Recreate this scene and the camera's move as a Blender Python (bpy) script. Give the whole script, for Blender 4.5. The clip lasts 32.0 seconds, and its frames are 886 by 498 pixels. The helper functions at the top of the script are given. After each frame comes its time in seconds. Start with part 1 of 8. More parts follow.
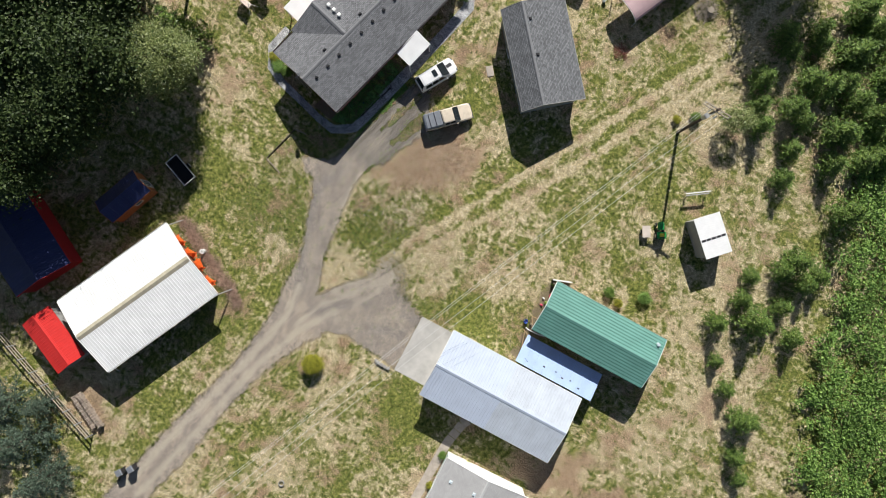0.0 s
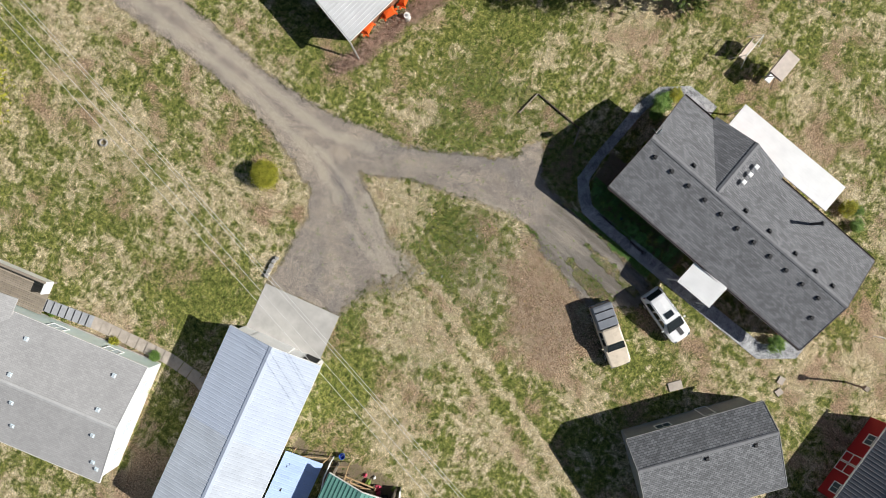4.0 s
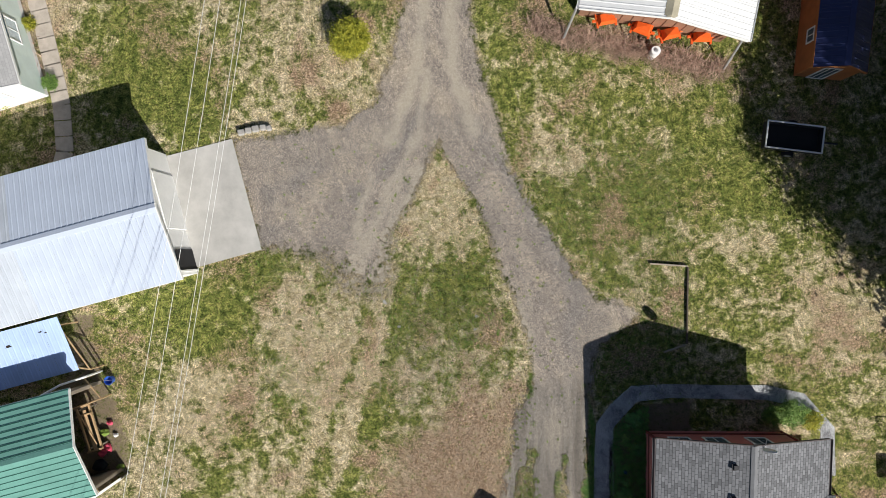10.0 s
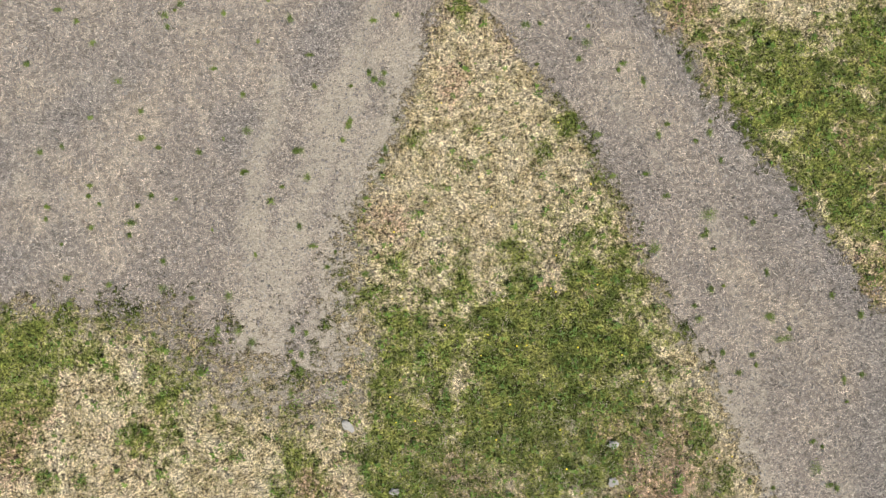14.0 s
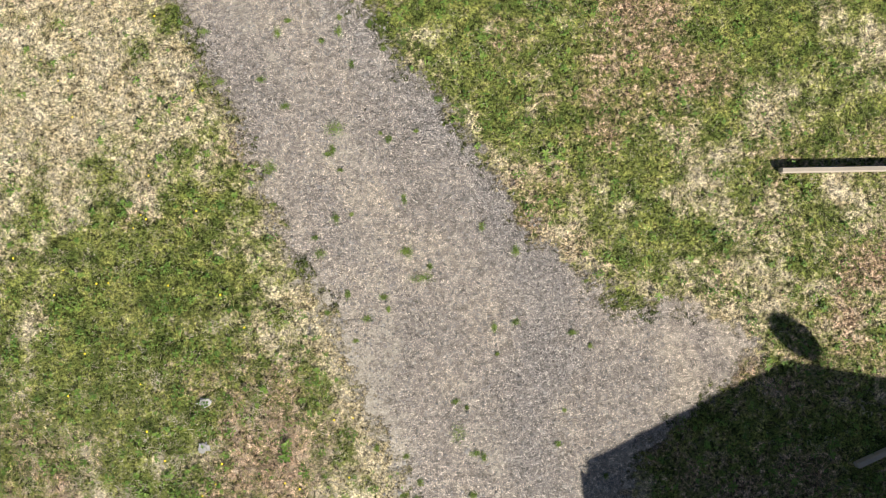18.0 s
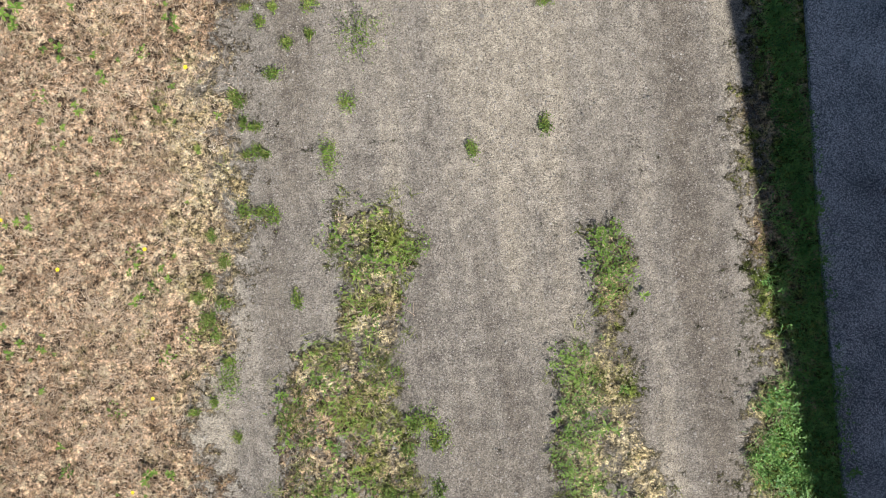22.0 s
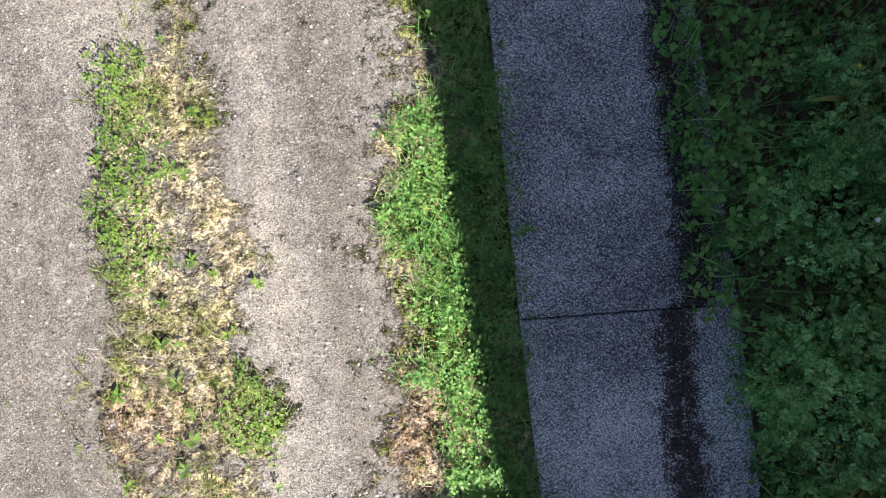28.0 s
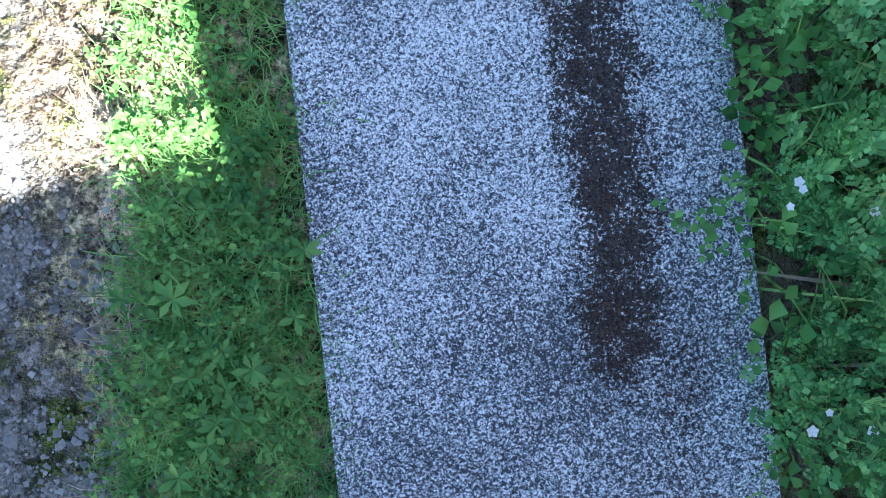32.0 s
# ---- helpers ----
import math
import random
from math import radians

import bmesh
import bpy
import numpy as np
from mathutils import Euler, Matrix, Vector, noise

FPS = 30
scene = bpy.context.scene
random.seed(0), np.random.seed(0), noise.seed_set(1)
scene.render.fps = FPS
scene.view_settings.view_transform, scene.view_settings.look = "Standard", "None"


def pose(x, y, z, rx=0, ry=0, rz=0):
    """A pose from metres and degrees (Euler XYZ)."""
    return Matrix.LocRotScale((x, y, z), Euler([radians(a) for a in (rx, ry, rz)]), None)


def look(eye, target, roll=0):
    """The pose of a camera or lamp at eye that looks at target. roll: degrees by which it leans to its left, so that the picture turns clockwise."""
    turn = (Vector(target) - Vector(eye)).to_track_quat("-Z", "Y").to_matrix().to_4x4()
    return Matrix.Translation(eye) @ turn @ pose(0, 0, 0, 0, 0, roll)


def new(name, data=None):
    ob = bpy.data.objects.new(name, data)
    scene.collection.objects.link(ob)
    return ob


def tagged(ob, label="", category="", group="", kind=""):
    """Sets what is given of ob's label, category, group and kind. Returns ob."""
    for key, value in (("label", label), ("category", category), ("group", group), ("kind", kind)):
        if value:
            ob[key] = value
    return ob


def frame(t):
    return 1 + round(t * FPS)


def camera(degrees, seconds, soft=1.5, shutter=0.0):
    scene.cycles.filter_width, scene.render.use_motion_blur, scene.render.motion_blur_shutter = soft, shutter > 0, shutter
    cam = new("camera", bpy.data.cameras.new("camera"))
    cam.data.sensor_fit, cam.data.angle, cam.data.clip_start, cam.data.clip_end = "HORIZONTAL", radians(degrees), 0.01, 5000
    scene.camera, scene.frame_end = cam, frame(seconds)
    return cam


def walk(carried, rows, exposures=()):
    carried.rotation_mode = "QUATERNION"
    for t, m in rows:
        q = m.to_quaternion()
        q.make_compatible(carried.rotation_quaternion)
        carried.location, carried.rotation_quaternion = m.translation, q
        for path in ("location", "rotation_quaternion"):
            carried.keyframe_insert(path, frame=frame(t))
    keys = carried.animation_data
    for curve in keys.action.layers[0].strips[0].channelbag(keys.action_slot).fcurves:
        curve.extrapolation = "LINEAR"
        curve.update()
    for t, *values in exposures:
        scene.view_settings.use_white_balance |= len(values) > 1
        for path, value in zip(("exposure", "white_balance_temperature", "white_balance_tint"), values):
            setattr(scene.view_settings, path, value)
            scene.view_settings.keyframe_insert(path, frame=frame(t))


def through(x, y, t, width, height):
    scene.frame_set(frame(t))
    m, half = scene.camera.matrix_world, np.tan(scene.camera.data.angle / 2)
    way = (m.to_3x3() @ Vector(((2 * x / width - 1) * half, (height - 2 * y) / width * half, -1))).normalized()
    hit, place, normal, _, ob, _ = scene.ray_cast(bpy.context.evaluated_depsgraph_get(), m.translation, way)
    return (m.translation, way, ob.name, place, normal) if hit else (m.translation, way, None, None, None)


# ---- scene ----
cam = camera(72, 32.0, soft=0.5)
PATH = [
    (0.0, -6.572, -6.342, 63.496, 0.046, -0.172, -136.396),
    (0.5, -6.327, -6.595, 60.050, 0.007, -0.177, -120.983),
    (1.0, -6.105, -6.743, 56.699, -0.007, -0.096, -105.021),
    (1.5, -5.743, -6.752, 53.055, 0.055, -0.091, -88.420),
    (2.0, -5.588, -6.731, 49.637, 0.060, -0.002, -73.440),
    (2.5, -5.387, -6.618, 47.367, -0.067, 0.063, -61.939),
    (3.0, -4.450, -5.945, 47.327, -0.151, 0.082, -54.451),
    (3.5, -2.848, -4.686, 47.269, -0.087, 0.129, -50.915),
    (4.0, -0.749, -2.891, 47.204, 0.047, 0.184, -50.185),
    (4.5, 1.158, -1.059, 45.987, 0.148, 0.293, -43.227),
    (6.5, 1.684, 0.023, 44.096, 0.055, 0.042, -3.418),
    (7.0, 1.612, 0.063, 44.102, 0.061, 0.046, -0.323),
    (7.5, 1.277, 0.073, 44.099, 0.044, 0.058, 0.180),
    (8.0, 0.631, 0.056, 44.116, 0.060, 0.047, 0.172),
    (8.5, 0.164, 0.042, 42.988, 0.158, 0.059, 0.206),
    (9.0, 0.000, 0.000, 39.926, 0.244, 0.057, 0.227),
    (9.5, -0.062, -0.003, 36.486, 0.240, 0.023, 0.284),
    (10.0, -0.128, 0.065, 33.091, 0.180, 0.020, 0.331),
    (10.5, -0.273, 0.109, 29.714, 0.213, 0.060, 0.405),
    (11.0, -0.425, 0.188, 26.364, 0.209, 0.074, 0.329),
    (11.5, -0.705, 0.217, 23.050, 0.198, -0.141, -1.603),
    (12.0, -0.898, 0.276, 19.759, 0.183, -0.237, -3.872),
    (12.5, -1.027, 0.344, 16.606, 0.258, -0.140, -4.781),
    (13.0, -1.073, 0.307, 14.647, 0.395, -0.035, -5.000),
    (13.5, -1.143, 0.345, 12.933, 0.566, 0.028, -5.186),
    (15.5, -0.402, 0.275, 10.817, 1.005, 0.691, -4.955),
    (16.0, 1.029, 0.181, 10.790, 0.858, 0.370, -4.918),
    (16.5, 2.749, 0.046, 10.792, 0.729, 0.023, -4.822),
    (17.0, 4.274, -0.067, 10.792, 0.667, -0.179, -4.636),
    (17.5, 5.069, -0.335, 10.696, 0.588, -0.238, -4.579),
    (18.0, 5.495, -1.459, 9.797, 0.580, -0.363, -4.690),
    (18.5, 5.684, -3.474, 9.063, 0.554, -0.350, -4.892),
    (19.0, 5.737, -5.904, 8.701, 0.337, -0.363, -5.281),
    (19.5, 5.712, -8.097, 8.710, 0.284, -0.303, -5.757),
    (20.0, 5.671, -9.471, 7.765, 0.262, -0.224, -5.901),
    (20.5, 5.585, -9.695, 6.662, 0.277, -0.143, -5.875),
    (21.0, 5.503, -9.955, 5.848, 0.261, -0.037, -5.927),
    (21.5, 5.410, -10.379, 5.156, 0.239, 0.141, -6.012),
    (22.0, 5.301, -10.995, 4.653, 0.119, 0.305, -6.204),
    (22.5, 5.236, -11.460, 4.414, -0.049, 0.366, -6.327),
    (23.0, 5.570, -11.776, 4.415, -0.157, 0.192, -6.272),
    (23.5, 6.393, -12.061, 4.383, -0.107, -0.057, -6.244),
    (24.0, 7.385, -12.310, 4.347, -0.062, -0.192, -6.206),
    (24.5, 7.895, -12.414, 4.330, -0.063, -0.258, -6.269),
    (25.0, 7.926, -12.404, 4.328, -0.079, -0.207, -6.220),
    (25.5, 7.878, -12.391, 4.317, -0.071, -0.204, -6.293),
    (27.5, 7.794, -12.687, 3.194, 0.454, 0.129, -6.409),
    (28.0, 7.744, -13.064, 3.177, 0.438, 0.098, -6.481),
    (28.5, 7.699, -13.455, 3.173, 0.367, 0.108, -6.464),
    (29.0, 7.660, -13.820, 3.169, 0.183, 0.068, -6.561),
    (29.5, 7.627, -14.114, 3.169, -0.063, 0.182, -6.481),
    (30.0, 7.767, -14.291, 3.174, -0.241, 0.189, -6.388),
    (30.5, 8.118, -14.448, 3.159, -0.297, 0.024, -6.280),
    (31.0, 8.438, -14.563, 2.959, -0.248, -0.236, -6.339),
    (31.5, 8.472, -14.583, 2.094, -0.136, -0.346, -6.297),
    (32.0, 8.424, -14.574, 1.581, -0.177, -0.298, -6.253),
]

EXPOSURES = [(0.0, 0.2, 6300, 10), (9.0, 0.13, 6300, 10), (13.0, 0.42, 6450, 10), (16.0, 0.56, 6450, 10), (18.0, 0.72, 6400, 10), (19.0, 0.86, 6350, 11), (20.0, 0.84, 6350, 11), (22.0, 0.78, 6350, 10), (24.0, 1.18, 6250, 12), (25.0, 1.42, 6200, 13), (28.0, 1.46, 6200, 14),
             (30.0, 1.64, 6050, 15), (31.0, 2.36, 5700, 12), (32.0, 3.3, 5350, 5)]
walk(cam, [(t, pose(*p)) for t, *p in PATH], EXPOSURES)

# ---- light: a clear day, the sun fairly low in the south-east of the plan ----
SUN = Vector((0.56, -0.83, 0.69)).normalized()
world = bpy.data.worlds.new("world")
scene.world = world
world.use_nodes = True
sky = world.node_tree.nodes.new("ShaderNodeTexSky")
sky.sky_type, sky.sun_disc = "NISHITA", False
sky.sun_elevation = math.asin(SUN.z)
sky.sun_rotation = math.atan2(SUN.x, SUN.y)
world.node_tree.links.new(sky.outputs[0], world.node_tree.nodes["Background"].inputs[0])
world.node_tree.nodes["Background"].inputs[1].default_value = 0.045
sun = new("sun", bpy.data.lights.new("sun", "SUN"))
sun.data.energy, sun.data.angle, sun.data.color = 5.6, radians(0.55), (1.0, 0.95, 0.87)
sun.matrix_world = look(SUN * 90, (0, 0, 0))

# ---- materials ----
class Nodes:
    """A small node builder round one material."""

    def __init__(self, name):
        self.m = bpy.data.materials.new(name)
        self.m.use_nodes = True
        self.t = self.m.node_tree
        self.b = self.t.nodes["Principled BSDF"]
        self.place = self.t.nodes.new("ShaderNodeNewGeometry").outputs["Position"]
        # all noises are alike about their origin, so it is moved far out of the yard
        away = self.t.nodes.new("ShaderNodeVectorMath")
        away.inputs[1].default_value = (313.7, 217.3, 41.9)
        self.t.links.new(self.place, away.inputs[0])
        self.pos = away.outputs[0]

    def put(self, socket, value):
        if isinstance(value, bpy.types.NodeSocket):
            self.t.links.new(value, socket)
        elif isinstance(value, tuple) and len(value) == 3 and socket.type == "RGBA":
            socket.default_value = (*value, 1)
        else:
            socket.default_value = value

    def noise(self, scale, detail=3.0, rough=0.6, vec=None, out=0, stretch=None, turn=0.0):
        n = self.t.nodes.new("ShaderNodeTexNoise")
        self.put(n.inputs["Scale"], scale), self.put(n.inputs["Detail"], detail), self.put(n.inputs["Roughness"], rough)
        v = vec or self.pos
        if stretch:
            k = self.t.nodes.new("ShaderNodeMapping")
            self.put(k.inputs["Vector"], v)
            k.vector_type = "TEXTURE"
            k.inputs["Rotation"].default_value = (0, 0, radians(turn))
            k.inputs["Scale"].default_value = tuple(1 / q for q in stretch)
            v = k.outputs[0]
        self.put(n.inputs["Vector"], v)
        return n.outputs[out]

    def cells(self, scale, out="Color", feature="F1", vec=None):
        n = self.t.nodes.new("ShaderNodeTexVoronoi")
        n.feature = feature
        self.put(n.inputs["Scale"], scale), self.put(n.inputs["Vector"], vec or self.pos)
        return n.outputs[out]

    def math(self, op, a, b=0.0, c=0.0, clamp=False):
        n = self.t.nodes.new("ShaderNodeMath")
        n.operation, n.use_clamp = op, clamp
        self.put(n.inputs[0], a), self.put(n.inputs[1], b), self.put(n.inputs[2], c)
        return n.outputs[0]

    def mix(self, f, a, b, kind="MIX"):
        n = self.t.nodes.new("ShaderNodeMix")
        n.data_type, n.blend_type = "RGBA", kind
        self.put(n.inputs[0], f), self.put(n.inputs[6], a), self.put(n.inputs[7], b)
        return n.outputs[2]

    def ramp(self, f, *stops):
        n = self.t.nodes.new("ShaderNodeValToRGB")
        e = n.color_ramp.elements
        while len(e) < len(stops):
            e.new(0.5)
        for k, (p, c) in zip(e, stops):
            k.position, k.color = p, (*c, 1) if isinstance(c, tuple) else (c, c, c, 1)
        self.put(n.inputs[0], f)
        return n.outputs[0]

    def step(self, f, lo, hi):
        n = self.t.nodes.new("ShaderNodeMapRange")
        n.interpolation_type = "SMOOTHSTEP"
        self.put(n.inputs[0], f), self.put(n.inputs[1], lo), self.put(n.inputs[2], hi)
        return n.outputs[0]

    def attribute(self, name):
        n = self.t.nodes.new("ShaderNodeAttribute")
        n.attribute_name = name
        s = self.t.nodes.new("ShaderNodeSeparateColor")
        self.put(s.inputs[0], n.outputs["Color"])
        return s.outputs

    def xyz(self):
        n = self.t.nodes.new("ShaderNodeSeparateXYZ")
        self.put(n.inputs[0], self.place)
        return n.outputs

    def island(self):
        return self.t.nodes.new("ShaderNodeNewGeometry").outputs["Random Per Island"]

    def object_random(self):
        return self.t.nodes.new("ShaderNodeObjectInfo").outputs["Random"]

    def local(self):
        return self.t.nodes.new("ShaderNodeTexCoord").outputs["Object"]

    def bump(self, height, strength=0.5, distance=0.01):
        n = self.t.nodes.new("ShaderNodeBump")
        self.put(n.inputs["Height"], height), self.put(n.inputs["Strength"], strength), self.put(n.inputs["Distance"], distance)
        self.put(self.b.inputs["Normal"], n.outputs[0])

    def done(self, color, rough=0.8, metal=0.0, spec=0.3):
        self.put(self.b.inputs["Base Color"], color), self.put(self.b.inputs["Roughness"], rough)
        self.put(self.b.inputs["Metallic"], metal), self.put(self.b.inputs["Specular IOR Level"], spec)
        return self.m


def shade(c, k):
    return tuple(min(1.0, v * k) for v in c)


def plain(name, c, rough=0.6, metal=0.0, coarse=1.5, fine=30.0, vary=0.25, grain=0.2, bump=0.1, spec=0.3, piece=0.0):
    """A surface with stains at one scale and grain at another."""
    g = Nodes(name)
    big, small = g.noise(coarse, 4), g.noise(fine, 4)
    a = g.ramp(big, (0.3, shade(c, 1 - vary)), (0.7, shade(c, 1 + vary * 0.6)))
    b = g.mix(grain, a, g.ramp(small, (0.3, shade(c, 0.55)), (0.7, shade(c, 1.35))))
    if piece:
        b = g.mix(piece, b, g.ramp(g.object_random(), (0, shade(c, 0.5)), (1, shade(c, 1.4))))
    if bump:
        g.bump(small, bump, 0.01)
    return g.done(b, g.math("MULTIPLY_ADD", big, 0.25, rough - 0.12), metal, spec)


def leaf_paint(name, dark, mid, light, rough=0.55, shine=0.3, through=0.25, patch=2.5, amount=0.35):
    """Leaves and blades: each its own tint, with a little light let through."""
    g = Nodes(name)
    c = g.ramp(g.island(), (0.0, dark), (0.5, mid), (1.0, light))
    c = g.mix(amount, c, g.ramp(g.noise(patch, 3), (0.38, shade(mid, 0.45)), (0.62, shade(light, 1.15))))
    g.done(c, rough, 0, shine)
    t = g.t.nodes.new("ShaderNodeBsdfTranslucent")
    g.put(t.inputs[0], c)
    x = g.t.nodes.new("ShaderNodeMixShader")
    x.inputs[0].default_value = through
    out = g.t.nodes["Material Output"]
    g.t.links.new(g.b.outputs[0], x.inputs[1]), g.t.links.new(t.outputs[0], x.inputs[2]), g.t.links.new(x.outputs[0], out.inputs[0])
    return g.m


def shingle_paint(name, c, along, tabs=1.0):
    """Asphalt shingles: short tabs in courses, granules, weathered patches. along: heading of the ridge in degrees."""
    g = Nodes(name)
    k = g.t.nodes.new("ShaderNodeMapping")
    k.vector_type = "TEXTURE"
    g.put(k.inputs["Vector"], g.pos)
    k.inputs["Rotation"].default_value = (0, 0, radians(along))
    n = g.t.nodes.new("ShaderNodeTexBrick")
    g.put(n.inputs["Vector"], k.outputs[0])
    g.put(n.inputs["Color1"], shade(c, 1 - 0.30 * tabs)), g.put(n.inputs["Color2"], shade(c, 1 + 0.42 * tabs)), g.put(n.inputs["Mortar"], shade(c, 1 - 0.75 * tabs))
    n.inputs["Scale"].default_value, n.inputs["Mortar Size"].default_value = 1.0, 0.012
    n.inputs["Brick Width"].default_value, n.inputs["Row Height"].default_value = 0.27, 0.145
    n.inputs["Mortar Size"].default_value = 0.014
    n.inputs["Mortar Smooth"].default_value = 0.4
    a = g.mix(0.22, n.outputs[0], g.ramp(g.noise(140, 2), (0.35, shade(c, 0.5)), (0.65, shade(c, 1.6))))
    a = g.mix(0.22, a, g.ramp(g.noise(0.7, 5), (0.35, shade(c, 0.7)), (0.7, shade(c, 1.25))))
    g.bump(n.outputs["Fac"], -0.6, 0.012)
    return g.done(a, 0.9, 0, 0.2)


def roof_metal(name, c, rough=0.35, dirt=0.25, spec=0.4, metal=0.0):
    """Painted sheet: streaks down the slope, dull patches, each sheet a little different."""
    g = Nodes(name)
    a = g.ramp(g.noise(0.8, 5), (0.3, shade(c, 1 - dirt)), (0.65, shade(c, 1.06)))
    a = g.mix(0.25, a, g.ramp(g.noise(6, 5, 0.7, g.local(), stretch=(3, 0.25, 1)), (0.35, shade(c, 0.75)), (0.65, shade(c, 1.1))))
    a = g.mix(0.08, a, g.ramp(g.object_random(), (0, shade(c, 0.7)), (1, shade(c, 1.15))))
    return g.done(a, g.math("MULTIPLY_ADD", g.noise(3, 3), 0.3, rough - 0.1), metal, spec)


def grass_ground():
    g = Nodes("ground_cover")
    one, two, three = g.attribute("cover_a"), g.attribute("cover_b"), g.attribute("cover_c")
    gravel_m, track_m, dirt_m = one[0], one[1], one[2]
    dry_m, brown_m = two[0], two[1]
    patch, tuft, clump, grain = g.noise(0.5, 6, 0.62), g.noise(2.6, 6, 0.7), g.noise(9, 5, 0.75), g.noise(34, 4, 0.78)
    fibre = g.noise(130, 2, 0.6)
    mown = g.noise(1.0, 5, 0.7, stretch=(0.22, 1.5, 1), turn=-66)
    mown_across = g.noise(1.0, 4, 0.65, stretch=(0.2, 1.3, 1), turn=20)
    # hue: green to straw to brown; the fields of metres are laid out on the mesh, the ragged rims here
    lush = g.ramp(tuft, (0.38, (0.055, 0.076, 0.015)), (0.5, (0.130, 0.147, 0.034)), (0.62, (0.245, 0.24, 0.068)))
    dry = g.ramp(tuft, (0.38, (0.24, 0.188, 0.10)), (0.5, (0.355, 0.295, 0.175)), (0.62, (0.50, 0.435, 0.30)))
    brown = g.ramp(clump, (0.38, (0.14, 0.088, 0.054)), (0.5, (0.26, 0.175, 0.112)), (0.62, (0.43, 0.318, 0.22)))
    ragged = g.math("MULTIPLY_ADD", tuft, 2.4, g.math("MULTIPLY_ADD", clump, 3.0, g.math("MULTIPLY_ADD", mown, 1.6, g.math("MULTIPLY_ADD", mown_across, 1.2, -4.1))))
    worn_edge = g.math("MULTIPLY", g.step(gravel_m, 0.0, 0.22), 0.35)
    dryness = g.math("ADD", g.math("ADD", dry_m, worn_edge), ragged)
    c = g.mix(g.step(dryness, -0.42, 0.50), lush, dry)
    browned = g.math("ADD", brown_m, g.math("MULTIPLY_ADD", tuft, 1.7, g.math("MULTIPLY_ADD", clump, 2.0, -1.85)))
    c = g.mix(g.step(browned, 0.12, 0.80), c, brown)
    # value: blades and tufts, with the shade between them painted as darker colour
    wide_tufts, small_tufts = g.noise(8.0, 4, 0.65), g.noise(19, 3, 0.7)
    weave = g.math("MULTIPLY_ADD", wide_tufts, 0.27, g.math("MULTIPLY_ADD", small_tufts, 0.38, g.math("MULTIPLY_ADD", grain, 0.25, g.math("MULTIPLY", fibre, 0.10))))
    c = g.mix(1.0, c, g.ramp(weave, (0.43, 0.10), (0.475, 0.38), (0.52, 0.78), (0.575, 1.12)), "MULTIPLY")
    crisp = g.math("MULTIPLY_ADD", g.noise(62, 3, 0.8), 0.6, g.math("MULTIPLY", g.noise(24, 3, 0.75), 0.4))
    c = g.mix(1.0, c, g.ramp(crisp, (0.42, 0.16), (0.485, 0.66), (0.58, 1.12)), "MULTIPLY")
    # dark specks: small shadows of the tufts, mixed straight into the turf colour
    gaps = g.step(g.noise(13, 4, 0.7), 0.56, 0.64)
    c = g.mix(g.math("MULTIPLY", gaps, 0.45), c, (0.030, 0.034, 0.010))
    tips = g.math("MULTIPLY", g.step(g.noise(15, 4, 0.75, stretch=(1, 1, 1), turn=40), 0.54, 0.62), g.step(dryness, -0.45, 0.5))
    c = g.mix(g.math("MULTIPLY", tips, 0.42), c, (0.44, 0.375, 0.255))
    c = g.mix(1.0, c, (2.9, 2.9, 2.9), "MULTIPLY")
    # gravel: stones of two sizes over grey fines, tan where wheels have ground them
    s = g.t.nodes.new("ShaderNodeSeparateColor")
    g.put(s.inputs[0], g.cells(62))
    far = g.cells(62, "Distance")
    tone = g.math("MULTIPLY_ADD", s.outputs[0], 0.16, g.math("MULTIPLY_ADD", grain, 0.40, g.math("MULTIPLY_ADD", small_tufts, 0.20, g.math("MULTIPLY", g.noise(170, 3, 0.75), 0.24))))
    rock = g.ramp(tone, (0.36, (0.05, 0.046, 0.043)), (0.46, (0.20, 0.182, 0.166)), (0.54, (0.37, 0.335, 0.295)), (0.64, (0.78, 0.72, 0.64)))
    blotch = g.math("MULTIPLY_ADD", g.noise(0.42, 6, 0.7), 0.5, g.math("MULTIPLY_ADD", g.noise(1.0, 5, 0.7, stretch=(0.3, 1.8, 1), turn=-66), 0.3, g.math("MULTIPLY", tuft, 0.2)))
    worn = g.ramp(blotch, (0.42, (0.17, 0.163, 0.160)), (0.49, (0.28, 0.257, 0.24)), (0.56, (0.45, 0.40, 0.325)))
    rock = g.mix(0.42, rock, worn)
    fresh = g.step(g.math("ADD", three[0], g.math("MULTIPLY_ADD", tuft, 1.6, g.math("MULTIPLY_ADD", patch, 1.2, -1.4))), 0.2, 0.9)
    rock = g.mix(g.math("MULTIPLY", fresh, 0.55), rock, g.ramp(tone, (0.40, (0.05, 0.05, 0.052)), (0.5, (0.185, 0.182, 0.185)), (0.60, (0.42, 0.41, 0.41))))
    pits = g.step(g.noise(16, 5, 0.8), 0.56, 0.66)
    rock = g.mix(g.math("MULTIPLY", pits, 0.6), rock, (0.085, 0.076, 0.066))
    rock = g.mix(1.0, rock, g.ramp(g.noise(13, 4, 0.75), (0.41, (0.66, 0.655, 0.65)), (0.5, (1.0, 1.0, 1.0)), (0.60, (1.34, 1.32, 1.28))), "MULTIPLY")
    rubble = g.math("MULTIPLY_ADD", grain, 0.5, g.math("MULTIPLY_ADD", clump, 0.3, g.math("MULTIPLY", fibre, 0.2)))
